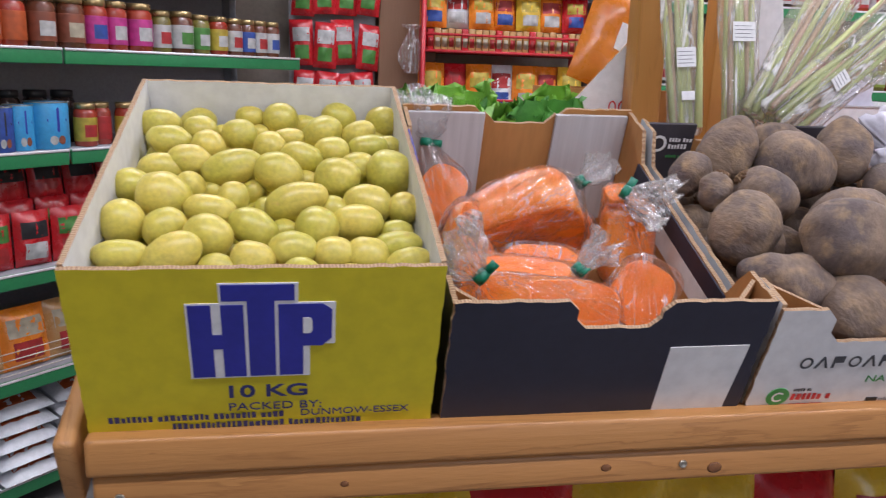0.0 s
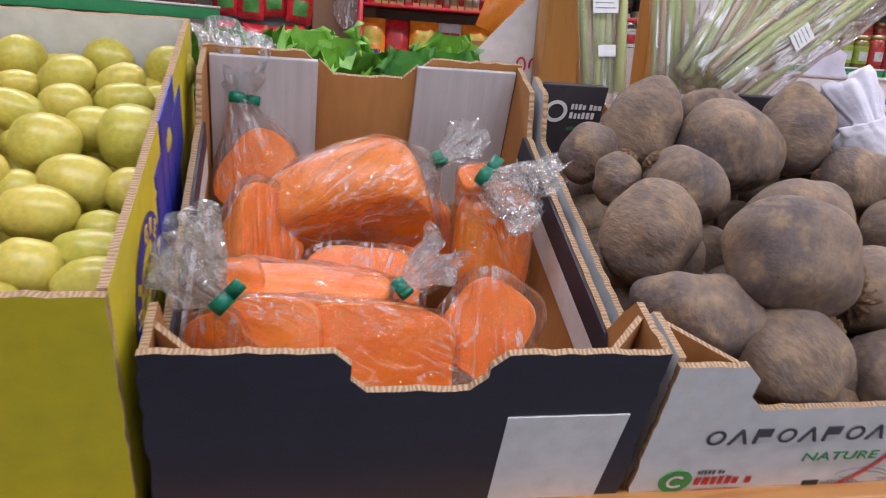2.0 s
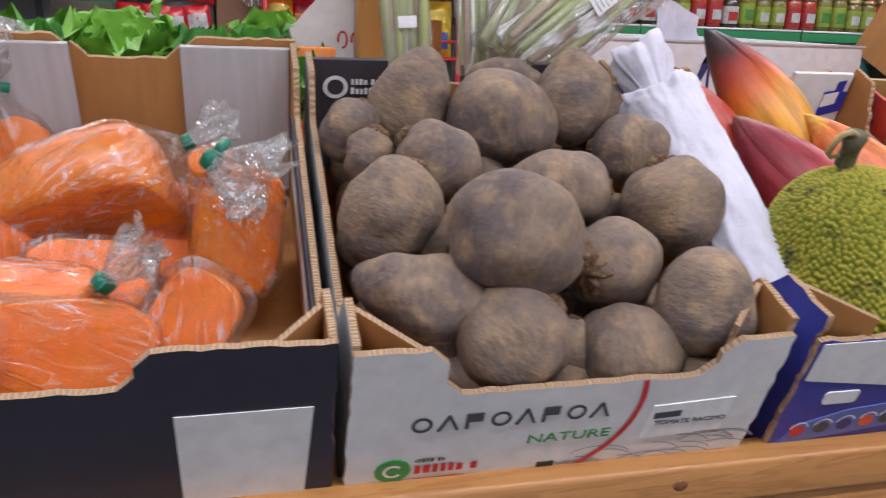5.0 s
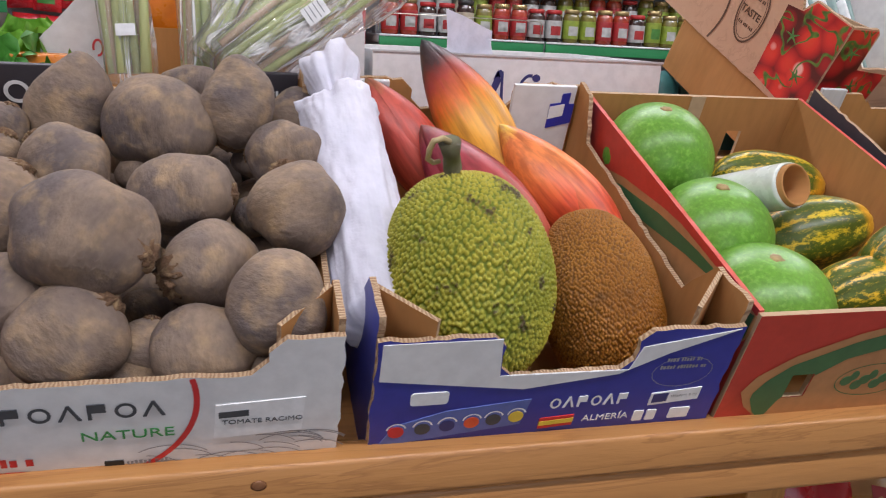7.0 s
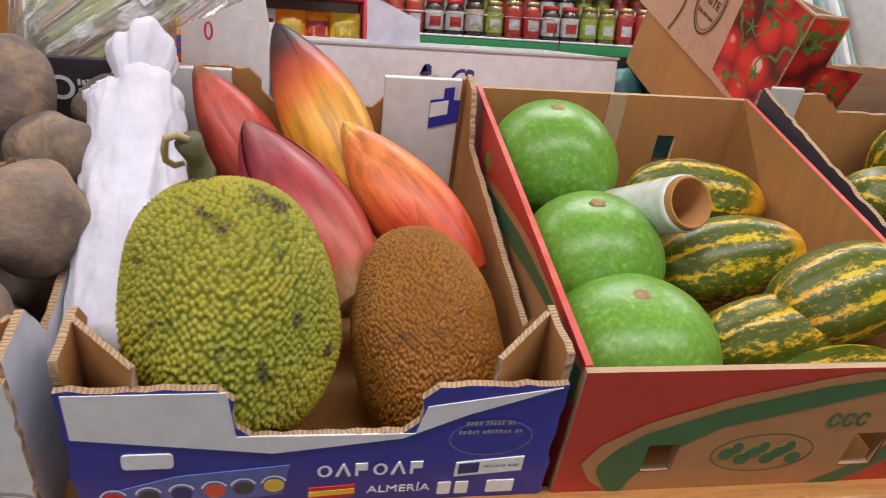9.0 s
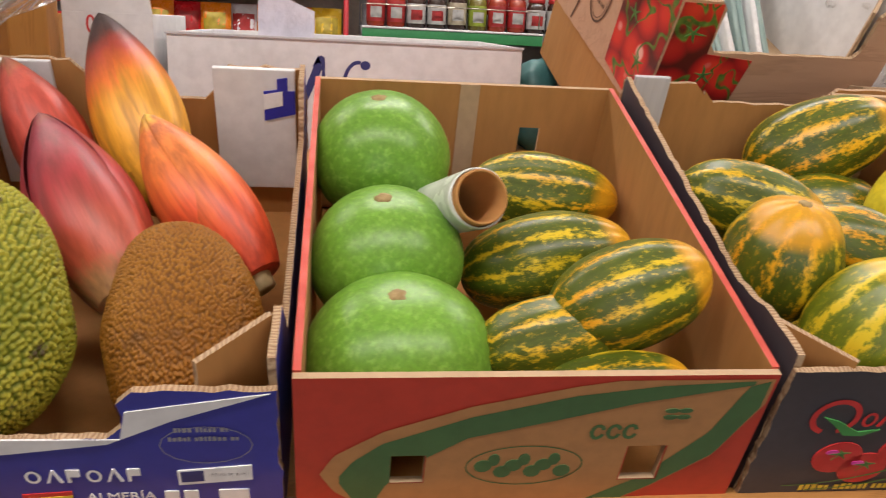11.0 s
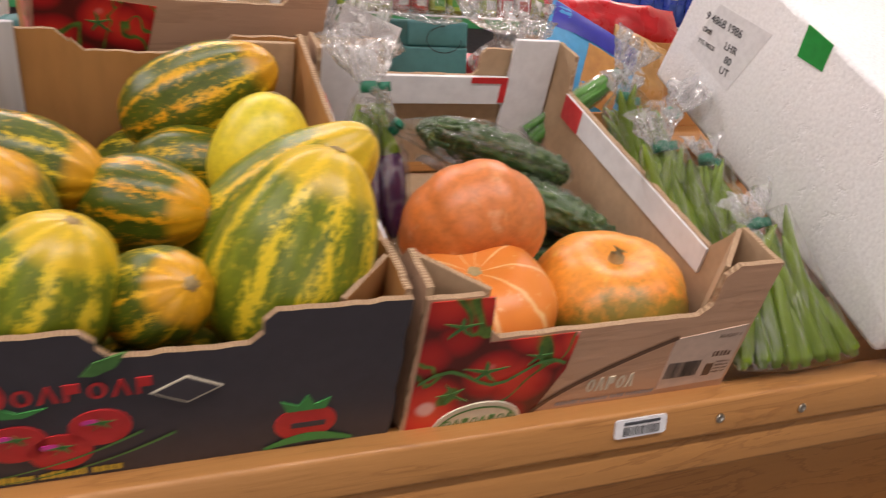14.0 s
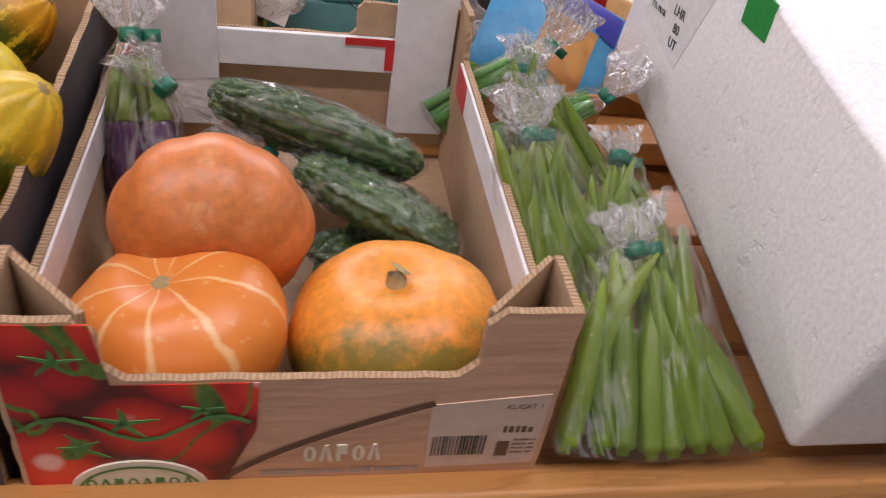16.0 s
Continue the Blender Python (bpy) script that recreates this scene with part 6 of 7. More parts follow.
pumpkin_bag([((.380, .840, 1.060), .0320, .0480, .028, 8, (.5, -.8, .2), .55), ((.361, .835, 1.117), .0150, .0120, .014, -5, FRONT_UP, .3)], (.362, .817, 1.122), (.72, -.45, -.40), .050, .026, 7.4)
pumpkin_bag([((.165, .722, 1.015), .0180, .0240, .020, -20, FRONT, .3)], None, seed=8.2, grow=1.12)
pumpkin_bag([((.322, .880, 1.050), .0280, .0380, .026, 10, (.3, -.8, .5), .4)], None, seed=9.6, grow=1.12)


def pod(length, r, ribs=5, bend=.1, tip=.12):
    """An okra pod: ribbed, tapering, slightly curved, with a small cap."""
    def shape(an, j, p):
        k = 1 - .13 * (0.5 + .5 * math.cos(ribs * an)) * min(1, j / 4)
        return Vector((p.x * k + bend * p.z * p.z / length, p.y * k, p.z))
    return lathe([(r * .30, -.0050), (r * .42, -.0045), (r * .50, -.001), (r * .80, .000), (r * .95, .004), (r * .90, .007), (r * .97, .012), (r, length * .25), (r * .96, length * .5), (r * .82, length * .7), (r * .5, length * .88), (r * tip, length)], 20, shape)


POD = [part("pod", pod(.115, .0088, 5, random.uniform(-.25, .25)), OKRA).data for _ in range(3)]
for ob in [o for o in scene.objects if o.name.startswith("pod")]:
    bpy.data.objects.remove(ob)


def okra_bag(tie, foot, half, deep, count, label, loose=(0, .1, 1), long_=.04, wide=.022, size=1.0, seed=1.0, layers=2):
    """Pods that stand in a fan from a row of feet up to the tie."""
    tie, foot = Vector(tie), Vector(foot)
    g = thing("bagged_okra", upright_along(foot, tie - foot), label, "bagged okra", "bagged okra")
    inv, L = g.matrix_world.inverted(), (tie - foot).length
    pts = []
    for lay in range(layers):
        n = count // layers
        for i in range(n):
            u = (i + .5 + .3 * (lay % 2)) / n * 2 - 1
            base = foot + Vector((u * half + random.uniform(-.003, .003), deep * lay, .008 * lay + .006 * u * u + random.uniform(0, .004)))
            top = foot.lerp(tie, .86) + Vector((u * half * .28, deep * .35 * lay, 0))
            m = inv @ along(base, top - base) @ pose(0, 0, 0, 0, 0, random.uniform(0, 360)) @ Matrix.Diagonal((size * .98, size * .98, min(size * 1.2, L * .92 / .115) * random.uniform(.84, 1.04), 1))
            me = POD[(i + lay) % 3]
            pts += [m @ v.co for v in me.vertices]
            ob = new("okra_pod", me)
            ob.parent = g
            ob.matrix_local = m
    finish_bag(g, pts, tie, loose, long_, wide, seed, 1.03, .006)


okra_bag((2.091, 0.746, 1.040), (2.094, 0.668, 0.928), 0.073, 0.022, 16, "long green okra pods in a tied clear bag", (-.15, .55, .8), .034, .022, 1.12, 1.7)
okra_bag((2.029, 0.825, 1.103), (2.056, 0.775, 0.985), 0.044, 0.020, 18, "green okra pods in a tied clear bag", (-.1, .45, .9), .036, .022, 1.05, 2.9)
okra_bag((2.050, 0.930, 1.140), (2.095, 0.905, 1.040), 0.044, 0.020, 14, "green okra pods in a crumpled clear bag", (.2, .4, .9), .028, .018, .95, 3.1)
okra_bag((2.118, 0.860, 1.082), (2.120, 0.800, 0.985), 0.045, 0.020, 16, "green okra pods in a crumpled clear bag", (.2, .5, .8), .024, .016, .9, 4.4)


def warty(a, b):
    v, f, _ = egg(a, b, 64, 84, .1, 9, .12, .06, 1.4, 0, .8)
    out = []
    for p in v:
        h = noise.noise(Vector((p.x * 240, p.y * 240, p.z * 190)))
        out.append(p + Vector((p.x, p.y, 0)).normalized() * max(0, h) * .0065)
    return out, f, None


def gourd_bag(tie, foot, b, count, loose, seed):
    tie, foot = Vector(tie), Vector(foot)
    L = (tie - foot).length
    g = thing("bagged_bitter_gourd", upright_along(foot, tie - foot), "dark green bitter gourds in a tied clear bag", "bagged gourd", "bagged bitter gourds")
    pts = []
    for i in range(count):
        u = (i + .5) / count * 2 - 1
        v, f, _ = moved(warty(L * .42, .0175), along((u * b * .5, random.uniform(-.008, .008), L * .43), (-.12 * u, .06, 1)))
        pts += v
        part("bitter_gourd", (v, f, None), BITTER, g)
    finish_bag(g, pts, tie, loose, .034, .020, seed, 1.06, .005)


gourd_bag((1.762, 0.868, 1.118), (1.955, 0.905, 1.062), 0.052, 4, (-.7, .2, .6), 1.1)
gourd_bag((1.835, 0.870, 1.070), (1.985, 0.830, 1.010), 0.050, 3, (-.6, .3, .6), 2.6)
gourd_bag((1.850, 0.820, 1.000), (1.970, 0.880, .985), 0.036, 3, (-.6, .3, .6), 3.8)
eg = thing("bagged_eggplant", upright_along((1.745, 0.870, 1.000), (-.007, .005, .153)), "slim purple eggplants with green stalks in a tied clear bag", "bagged eggplant")
pts = []
for i in range(4):
    u = (i - 1.5) * .012
    v, f, _ = moved(egg(.045, .013, 18, 14, -.3), Matrix.Translation((u, .007 * (-1) ** i, .055)))
    pts += v
    part("eggplant", (v, f, None), EGGPLANT, eg, "dark purple fruit")
    v, f, _ = tube_along([(u, .007 * (-1) ** i, .092), (u * .9, .004 * (-1) ** i, .105), (u * .5, 0, .138)], [.0095, .0065, .0035], 8)
    pts += v
    part("eggplant_stalk", (v, f, None), OKRA, eg, "green stalk")
finish_bag(eg, pts, (1.738, 0.875, 1.153), (-.05, .2, 1), .050, .024, 5.5, 1.12, .005)

# ---- the foam box ----
foam = thing("foam_box", pose(2.18, 0.662, 0.931, 30), "scuffed white polystyrene box with cargo print and a green sticker", "foam box")


part("body", slab(0, .34, 0, .455, 0, .187, .007), FOAM, foam)
part("tape", slab(-.0008, .3408, .030, .034, .1805, .1835, .0004), plain("clear tape", (.55, .55, .5), None, 10, .2, 0), foam, "strip of clear tape")
SIDE_F = Matrix(((0, 1, 0, 0), (-1, 0, 0, 0), (0, 0, 1, 0), (0, 0, 0, 1)))
cargo = print_on(foam, "paper", [(-.420, .064), (-.330, .064), (-.312, .150), (-.405, .132)], PAPER, 0.0004, "white printed paper", m=SIDE_F)
for text, size, vx, vz in (("9 4868 1986", .0135, -.416, .107), ("CMB", .0085, -.412, .0935), ("LHR", .0125, -.366, .0975), ("TTL PKGS", .0075, -.410, .079), ("80", .0125, -.356, .0855), ("UT", .0125, -.355, .0725)):
    words(cargo, text, size, INK_GREY, 0, 0, m=SIDE_F @ Matrix.Translation((vx, 0, vz)) @ pose(0, 0, 0, 0, -12))
customs = print_on(foam, "sticker", [(-.268, .153), (-.231, .159), (-.237, .1855), (-.276, .1845)], plain("bright green sticker", (.0, .30, .05), None, 20, .35, 0), 0.0012, "bright green customs sticker", m=SIDE_F)
bars(customs, -.262, -.240, .172, .003, INK_LEAF, .02, m=SIDE_F)
bars(customs, -.262, -.242, .164, .003, INK_LEAF, .02, m=SIDE_F)

tray = thing("kraft_tray", S @ pose(2.030, 0.14, 0), "shallow kraft tray under the bags of okra", "tray")
part("base", slab(0, .135, 0, .26, 0, .006, .001), KRAFT, tray, smooth=False)
part("front_panel", slab(0, .135, 0, .005, .006, .035, .001), KRAFT, tray, smooth=False)
part("side_panel", slab(.130, .135, .005, .26, .006, .035, .001), KRAFT, tray, smooth=False)
part("back_panel", slab(0, .135, .26, .265, 0, .075, .001), KRAFT, tray, smooth=False)

# ---- goods on the shelves behind ----
CONTENT_BROWN = plain("brown preserve", (.16, .05, .02), (.10, .03, .015), 30, .25, 0, coat=.5)
CONTENT_RED = plain("red preserve", (.38, .05, .02), (.28, .03, .015), 30, .25, 0, coat=.5)
CONTENT_OLIVE = plain("olive pickle", (.20, .17, .03), (.12, .10, .02), 40, .25, 0, coat=.5)
CONTENT_DARK = plain("dark sauce", (.035, .02, .015), (.05, .025, .02), 30, .2, 0, coat=.5)
LABEL = {k: plain(k + " label", tuple(x * .72 for x in c), tuple(x * .45 for x in c), 60, .5, 0) for k, c in {
    "orange": (.72, .14, .03), "brown": (.36, .10, .05), "pink": (.75, .06, .36), "white": (.72, .72, .70), "green": (.10, .34, .06),
    "yellow": (.72, .55, .06), "red": (.60, .04, .04), "blue": (.05, .12, .50), "cream": (.66, .58, .42), "lime": (.38, .50, .05), "black": (.03, .03, .035)}.items()}


def jar(m, r, h, content, label, lid, words_, patch=None, group="jars on the shelves"):
    j = thing("jar", m, words_, "jar", group)
    part("glass", lathe([(r * .9, 0), (r, .004), (r, h * .76), (r * .93, h * .82), (r * .78, h * .87), (r * .78, h * .88)], 20), content, j)
    lab = part("label", lathe([(r * 1.01, h * .12), (r * 1.015, h * .13), (r * 1.015, h * .66), (r * 1.01, h * .67)], 20), label, j)
    if patch:
        ang = [-.62 + .155 * i for i in range(9)]
        part("label_patch", ([Vector((r * 1.03 * math.sin(t), -r * 1.03 * math.cos(t), z)) for z in (h * .22, h * .50) for t in ang], [(i, i + 1, i + 10, i + 9) for i in range(8)], None), patch, lab)
    part("lid", lathe([(r * .86, h * .865), (r * .90, h * .87), (r * .90, h * .985), (r * .82, h)], 20), lid, j)
    return j


def shelving(name, m, length, levels, depth, label, height, joints=()):
    """A run of steel shelving: back panel, uprights, shelves with green price strips. x along the front, y backwards."""
    u = thing(name, m, label, "shelving")
    part("back_panel", slab(0, length, depth, depth + .02, 0, height), SHELF_GREY, u, smooth=False)
    for x in (0.0, length - .03):
        part("upright", slab(x, x + .03, depth - .04, depth, 0, height), SHELF_GREY, u, smooth=False)
    for z in levels:
        part("shelf", slab(0, length, .006, depth, z - .028, z, .002), SHELF_GREY, u)
        cuts = [0.0, *joints, length]
        for a, b in zip(cuts, cuts[1:]):
            strip = part("price_strip", moved(slab(a + .004, b - .004, -.006, .004, -.040, .001, .002), Matrix.Translation((0, 0, z))), STRIP_GREEN, u, "green plastic price strip")
            part("strip_edge", moved(slab(a + .004, b - .004, -.008, -.006, -.005, .002), Matrix.Translation((0, 0, z))), PAPER, strip)
    return u


def packet(m, w, h, d, mat, patches, label, group, category="packet"):
    """A filled flat bag: swollen in the middle, crimped at both ends, with printed patches."""
    p = thing("packet", m, label, category, group)
    nx, nz = 12, 16
    seed = Vector((random.uniform(0, 50), 3, 1))
    front, back, f = [], [], []

    def swell(x, z):
        k = max(0, 1 - abs(2 * x / w) ** 3) * max(0, 1 - abs(2 * z / h - 1) ** 5)
        return d * .5 * k * (1 + .35 * noise.noise(Vector((x * 40, z * 40, 0)) + seed)) + .001
    for j in range(nz + 1):
        for i in range(nx + 1):
            x, z = w * (i / nx - .5), h * j / nz
            s = swell(x, z)
            front.append(Vector((x, -s, z)))
            back.append(Vector((x, s, z)))
    k = (nx + 1) * (nz + 1)
    for j in range(nz):
        for i in range(nx):
            q = j * (nx + 1) + i
            f += [(q, q + 1, q + nx + 2, q + nx + 1), (q + k, q + k + nx + 1, q + k + nx + 2, q + k + 1)]
    skin = part("film", (front + back, f, None), mat, p)
    for name, x0, x1, z0, z1, mt in patches:
        v, g = [], []
        for j in range(6):
            for i in range(6):
                x, z = w * (x0 + (x1 - x0) * i / 5), h * (z0 + (z1 - z0) * j / 5)
                v.append(Vector((x, -swell(x, z) - .0012, z)))
        for j in range(5):
            for i in range(5):
                q = j * 6 + i
                g.append((q, q + 1, q + 7, q + 6))
        part(name, (v, g, None), mt, skin)
    return p


def foil(name, c, c2=None, rough=.28):
    return plain(name, c, c2, 30, rough, .35, 45, spec=.6)


F_RED, F_ORANGE, F_YELLOW = foil("red packet film", (.55, .02, .025), (.42, .015, .02)), foil("orange packet film", (.80, .26, .02), (.72, .20, .015)), foil("yellow packet film", (.78, .52, .04))
F_BLUE, F_WHITE, F_GREEN, F_BROWN = foil("blue packet film", (.03, .06, .36)), foil("white packet film", (.66, .68, .72)), foil("green packet film", (.08, .32, .05)), foil("tan packet film", (.50, .28, .10))
F_TEAL = foil("grey-green paper", (.30, .42, .40), (.24, .36, .34), .5)


def front_patches(*mats):
    out = [("printed_panel", -.36, .36, .52, .82, mats[0])]
    if len(mats) > 1:
        out.append(("printed_panel", -.30, .30, .14, .44, mats[1]))
    return out


# the shelving beyond the potatoes, set at an angle
AL = math.degrees(math.atan2(.724, .69))
M_L = pose(0.007, 2.90, 0, 0, 0, AL) @ Matrix.Translation((-1.75, 0, 0))
levels_l = (0.11, 0.405, 0.69, 1.003, 1.268, 1.505, 1.80)
shelving("shelf_unit", M_L, 1.75, levels_l, .36, "grey steel shelving with green price strips, full of jars and packets", 2.1, (.86,))


def on_left(x, y, z):
    return M_L @ Matrix.Translation((1.75 + x, y, z))


TOPROW = [(-1.06, .036, .125, CONTENT_RED, "orange", "white", LID_DARK), (-.995, .036, .13, CONTENT_RED, "orange", None, LID_GOLD), (-.915, .036, .135, CONTENT_BROWN, "brown", "white", LID_GOLD),
          (-.834, .036, .135, CONTENT_BROWN, "brown", "cream", LID_GOLD), (-.762, .034, .135, CONTENT_RED, "pink", "blue", LID_GOLD), (-.697, .031, .135, CONTENT_RED, "pink", "white", LID_GOLD),
          (-.620, .037, .135, CONTENT_RED, "pink", "white", LID_GOLD), (-.545, .030, .12, CONTENT_OLIVE, "white", "red", LID_GOLD), (-.471, .036, .125, CONTENT_BROWN, "white", "green", LID_GOLD),
          (-.400, .031, .12, CONTENT_OLIVE, "green", "white", LID_GOLD), (-.327, .031, .12, CONTENT_RED, "yellow", "white", LID_GOLD), (-.262, .029, .118, CONTENT_BROWN, "white", "red", LID_GOLD),
          (-.205, .029, .118, CONTENT_BROWN, "blue", "white", LID_GOLD), (-.150, .029, .118, CONTENT_BROWN, "white", "red", LID_GOLD), (-.093, .029, .118, CONTENT_BROWN, "white", "blue", LID_GOLD)]
for x, r, h, c, lb, pt, lid in TOPROW:
    for back in (0, 1):
        jar(on_left(x - .012 * back, .045 + .085 * back, 1.268), r, h * (1 + .03 * back), c, LABEL[lb], lid, "glass jar of preserve with a " + lb + " label", LABEL[pt] if pt else None)
for x in (-1.10, -1.17, -1.25):
    jar(on_left(x, .045, 1.268), .036, .13, CONTENT_RED, LABEL["orange"], LID_GOLD, "glass jar of preserve with a orange label".replace("a orange", "an orange"))
CAN = plain("sky blue can paper", (.06, .36, .66), (.05, .30, .60), 20, .35, 0)


def can(m, r, h, mat, mark, label):
    c = thing("food_can", m, label, "can", "cans on the shelves")
    body = part("body", lathe([(r * .97, 0), (r, .003), (r, h - .003), (r * .97, h)], 26), mat, c)
    part("rim", lathe([(r * .9, h - .004), (r * 1.02, h - .002), (r * 1.02, h + .001), (r * .92, h + .001), (r * .92, h - .003)], 26), STEEL, c)
    v = [Vector((r * 1.012 * math.sin(a), -r * 1.012 * math.cos(a), z)) for a, z in ((0, h * .9), (-.55, h * .62), (0, h * .36), (.55, h * .62))]
    part("printed_diamond", (v, [(0, 1, 2, 3)], None), mark, body)
    for a in (-.25, .15):
        o = [Vector((r * 1.014 * math.sin(a + .2 * math.cos(t)), -r * 1.014 * math.cos(a + .2 * math.cos(t)), h * .2 + .012 * math.sin(t))) for t in [i * .628 for i in range(10)]]
        part("printed_nut", (o, [tuple(range(10))], None), LABEL["white"] if a < 0 else LABEL["brown"], body)


can(on_left(-1.045, .05, 1.003), .034, .115, LABEL["blue"], LABEL["black"], "small blue can with a dark label")
can(on_left(-.988, .06, 1.003), .036, .118, CAN, INK_BLUE, "sky-blue can of coconut milk")
can(on_left(-.905, .07, 1.003), .054, .125, CAN, INK_BLUE, "large sky-blue can of coconut milk")
can(on_left(-1.13, .06, 1.003), .054, .125, CAN, INK_BLUE, "large sky-blue can of coconut milk")
for i, x in enumerate((-.80, -.735, -.67, -.60, -.53, -.46, -.39)):
    jar(on_left(x, .06 + .03 * (i % 2), 1.003), .031, .12, CONTENT_RED, LABEL["yellow" if i % 2 == 0 else "red"], LID_GOLD, "glass jar of red pickle with a bright label", LABEL["red"])
for x in (-1.02, -.94, -.86, -.78):
    jar(on_left(x, .20, 1.003), .034, .15, CONTENT_DARK, LABEL["black"], LID_DARK, "dark jar standing behind the cans")
for row in range(2):
    for i in range(12):
        packet(on_left(-1.30 + i * .105, .05 + .07 * row, .692), .10, .15 + .02 * row, .05, F_RED, front_patches(LABEL["green"] if i % 3 else LABEL["black"], LABEL["white"] if i % 2 else LABEL["red"]), "shiny red packet of spice standing on a shelf", "red packets on the shelves")
for i in range(12):
    packet(on_left(-1.30 + i * .105, .14, .84) @ pose(0, 0, 0, -8), .10, .13, .05, F_RED, front_patches(LABEL["black"]), "shiny red packet stacked at the back of a shelf", "red packets on the shelves")
for i in range(10):
    packet(on_left(-1.28 + i * .13, .06, .407) @ pose(0, 0, 0, -10), .135, .17, .06, F_BROWN if i % 2 else F_ORANGE, front_patches(LABEL["cream"], LABEL["red"]), "packet of round crackers with a window", "cracker packets on the shelves")
for k in range(5):
    for i in range(6):
        packet(on_left(-1.25 + i * .19, -.02 + .012 * k, .118 + .042 * k) @ pose(0, 0, 0, -78), .18, .22, .045, F_WHITE, front_patches(LABEL["blue"], LABEL["orange"]), "white and blue packet lying in a stack", "packets stacked low on the shelves")
guard = thing("shelf_guard", on_left(-.85, -.012, .405), "thin wire guard along the shelf edge", "wire guard")
for k in range(4):
    part("wire", tube_along([(-.5, 0, .02 + .02 * k), (.5, 0, .02 + .02 * k)], [.0016] * 2, 6), STEEL, guard)
for i in range(10):
    packet(on_left(-1.30 + i * .11, .06, 1.507), .10, .15, .05, (F_YELLOW, F_RED, F_ORANGE)[i % 3], front_patches(LABEL["red"], LABEL["white"]), "bright packet standing on the upper shelf", "packets on the upper shelf")

# red packets hanging beside the column
peg = thing("peg_board", pose(0.14, 3.06, 1.0), "grey peg panel hung with red packets", "display panel")
part("panel", slab(-.17, .15, 0, .02, -.9, .85), SHELF_GREY, peg, smooth=False)
for k in range(3):
    for i in range(4):
        packet(pose(0.02 + i * .078, 3.02 - .012 * (i % 2), 1.06 + k * .185 + random.uniform(-.01, .01), -4, random.uniform(-7, 7), random.uniform(-12, 12)), .085, .165, .045, F_RED, front_patches(LABEL["white"], LABEL["green"]), "red packet hanging on the peg panel", "hanging red packets")
clear = thing("hanging_bags", pose(0.42, 2.98, 1.23), "clear bag hanging against the column", "bag")
part("film", moved(bag_skin(.16, .05, .01, .02, .4), Matrix.Translation((0, 0, 0))), SLEEVE, clear)

# the red wire rack
rk = thing("wire_rack", pose(0.456, 2.93, 0), "red wire rack filled with orange packets and wafer biscuits", "rack")
for x in (0, .66):
    for y in (0, .26):
        part("upright", tube_along([(x, y, 0), (x, y, 1.9)], [.009] * 2, 8), RED_WIRE, rk)
for z in (.55, .82, 1.08, 1.315, 1.55, 1.75):
    for y in (0, .26):
        part("rail", tube_along([(0, y, z), (.66, y, z)], [.006] * 2, 8), RED_WIRE, rk)
        part("rail", tube_along([(0, y, z + .06), (.66, y, z + .06)], [.005] * 2, 8), RED_WIRE, rk)
    part("tray", slab(0, .66, 0, .26, z - .004, z), RED_WIRE, rk, smooth=False)
part("side_grid", slab(-.004, 0, 0, .26, .5, 1.9), RED_WIRE, rk, smooth=False)
for k, z in enumerate((.824, 1.084, 1.40, 1.554)):
    for i in range(7):
        packet(pose(0.50 + i * .092, 2.985 + .02 * (i % 2), z, -6, 0, random.uniform(-6, 6)), .10, .19 if k < 2 else .13, .06, (F_ORANGE, F_YELLOW, F_ORANGE, F_RED, F_ORANGE, F_WHITE, F_ORANGE)[(i + k * 2) % 7],
               front_patches(LABEL["red"] if i % 2 else LABEL["yellow"], LABEL["white"] if i % 3 else LABEL["blue"]), "orange packet of snacks in the wire rack", "packets in the wire rack")
for i in range(24):
    wf = thing("wafer_packet", pose(0.475 + i * .0262, 2.955, 1.319), "upright pale wafer biscuit packet", "biscuit packet", "wafer packets in the rack")
    part("wrap", slab(0, .0235, 0, .06, 0, .078 + random.uniform(-.004, .004), .003), F_BROWN if i % 5 else F_RED, wf)
    part("label", slab(.003, .0205, -.001, .0, .012, .045), LABEL["cream"] if i % 3 else LABEL["red"], wf)

# the long run of jars at the back
M_J = pose(1.165, 2.905, 0)
shelving("shelf_unit", M_J, 2.62, (0.30, 0.60, 0.90, 1.222, 1.532, 1.84), .36, "grey steel shelving with green price strips and rows of jars", 2.2, (.62, 1.30, 1.95))
KINDS = [(.031, .125, CONTENT_RED, "yellow", "red", LID_DARK), (.031, .125, CONTENT_RED, "red", "white", LID_GOLD), (.031, .125, CONTENT_DARK, "white", "red", LID_DARK), (.031, .125, CONTENT_BROWN, "red", "blue", LID_GOLD),
         (.032, .13, CONTENT_DARK, "cream", "white", LID_DARK), (.031, .12, CONTENT_OLIVE, "lime", "white", LID_GOLD), (.031, .12, CONTENT_OLIVE, "green", "yellow", LID_RED), (.030, .125, CONTENT_BROWN, "white", "black", LID_GOLD),
         (.032, .115, CONTENT_DARK, "white", "red", LID_RED), (.031, .135, CONTENT_OLIVE, "lime", "green", LID_GOLD), (.033, .12, CONTENT_DARK, "black", "cream", LID_DARK)]
PROTO = {}
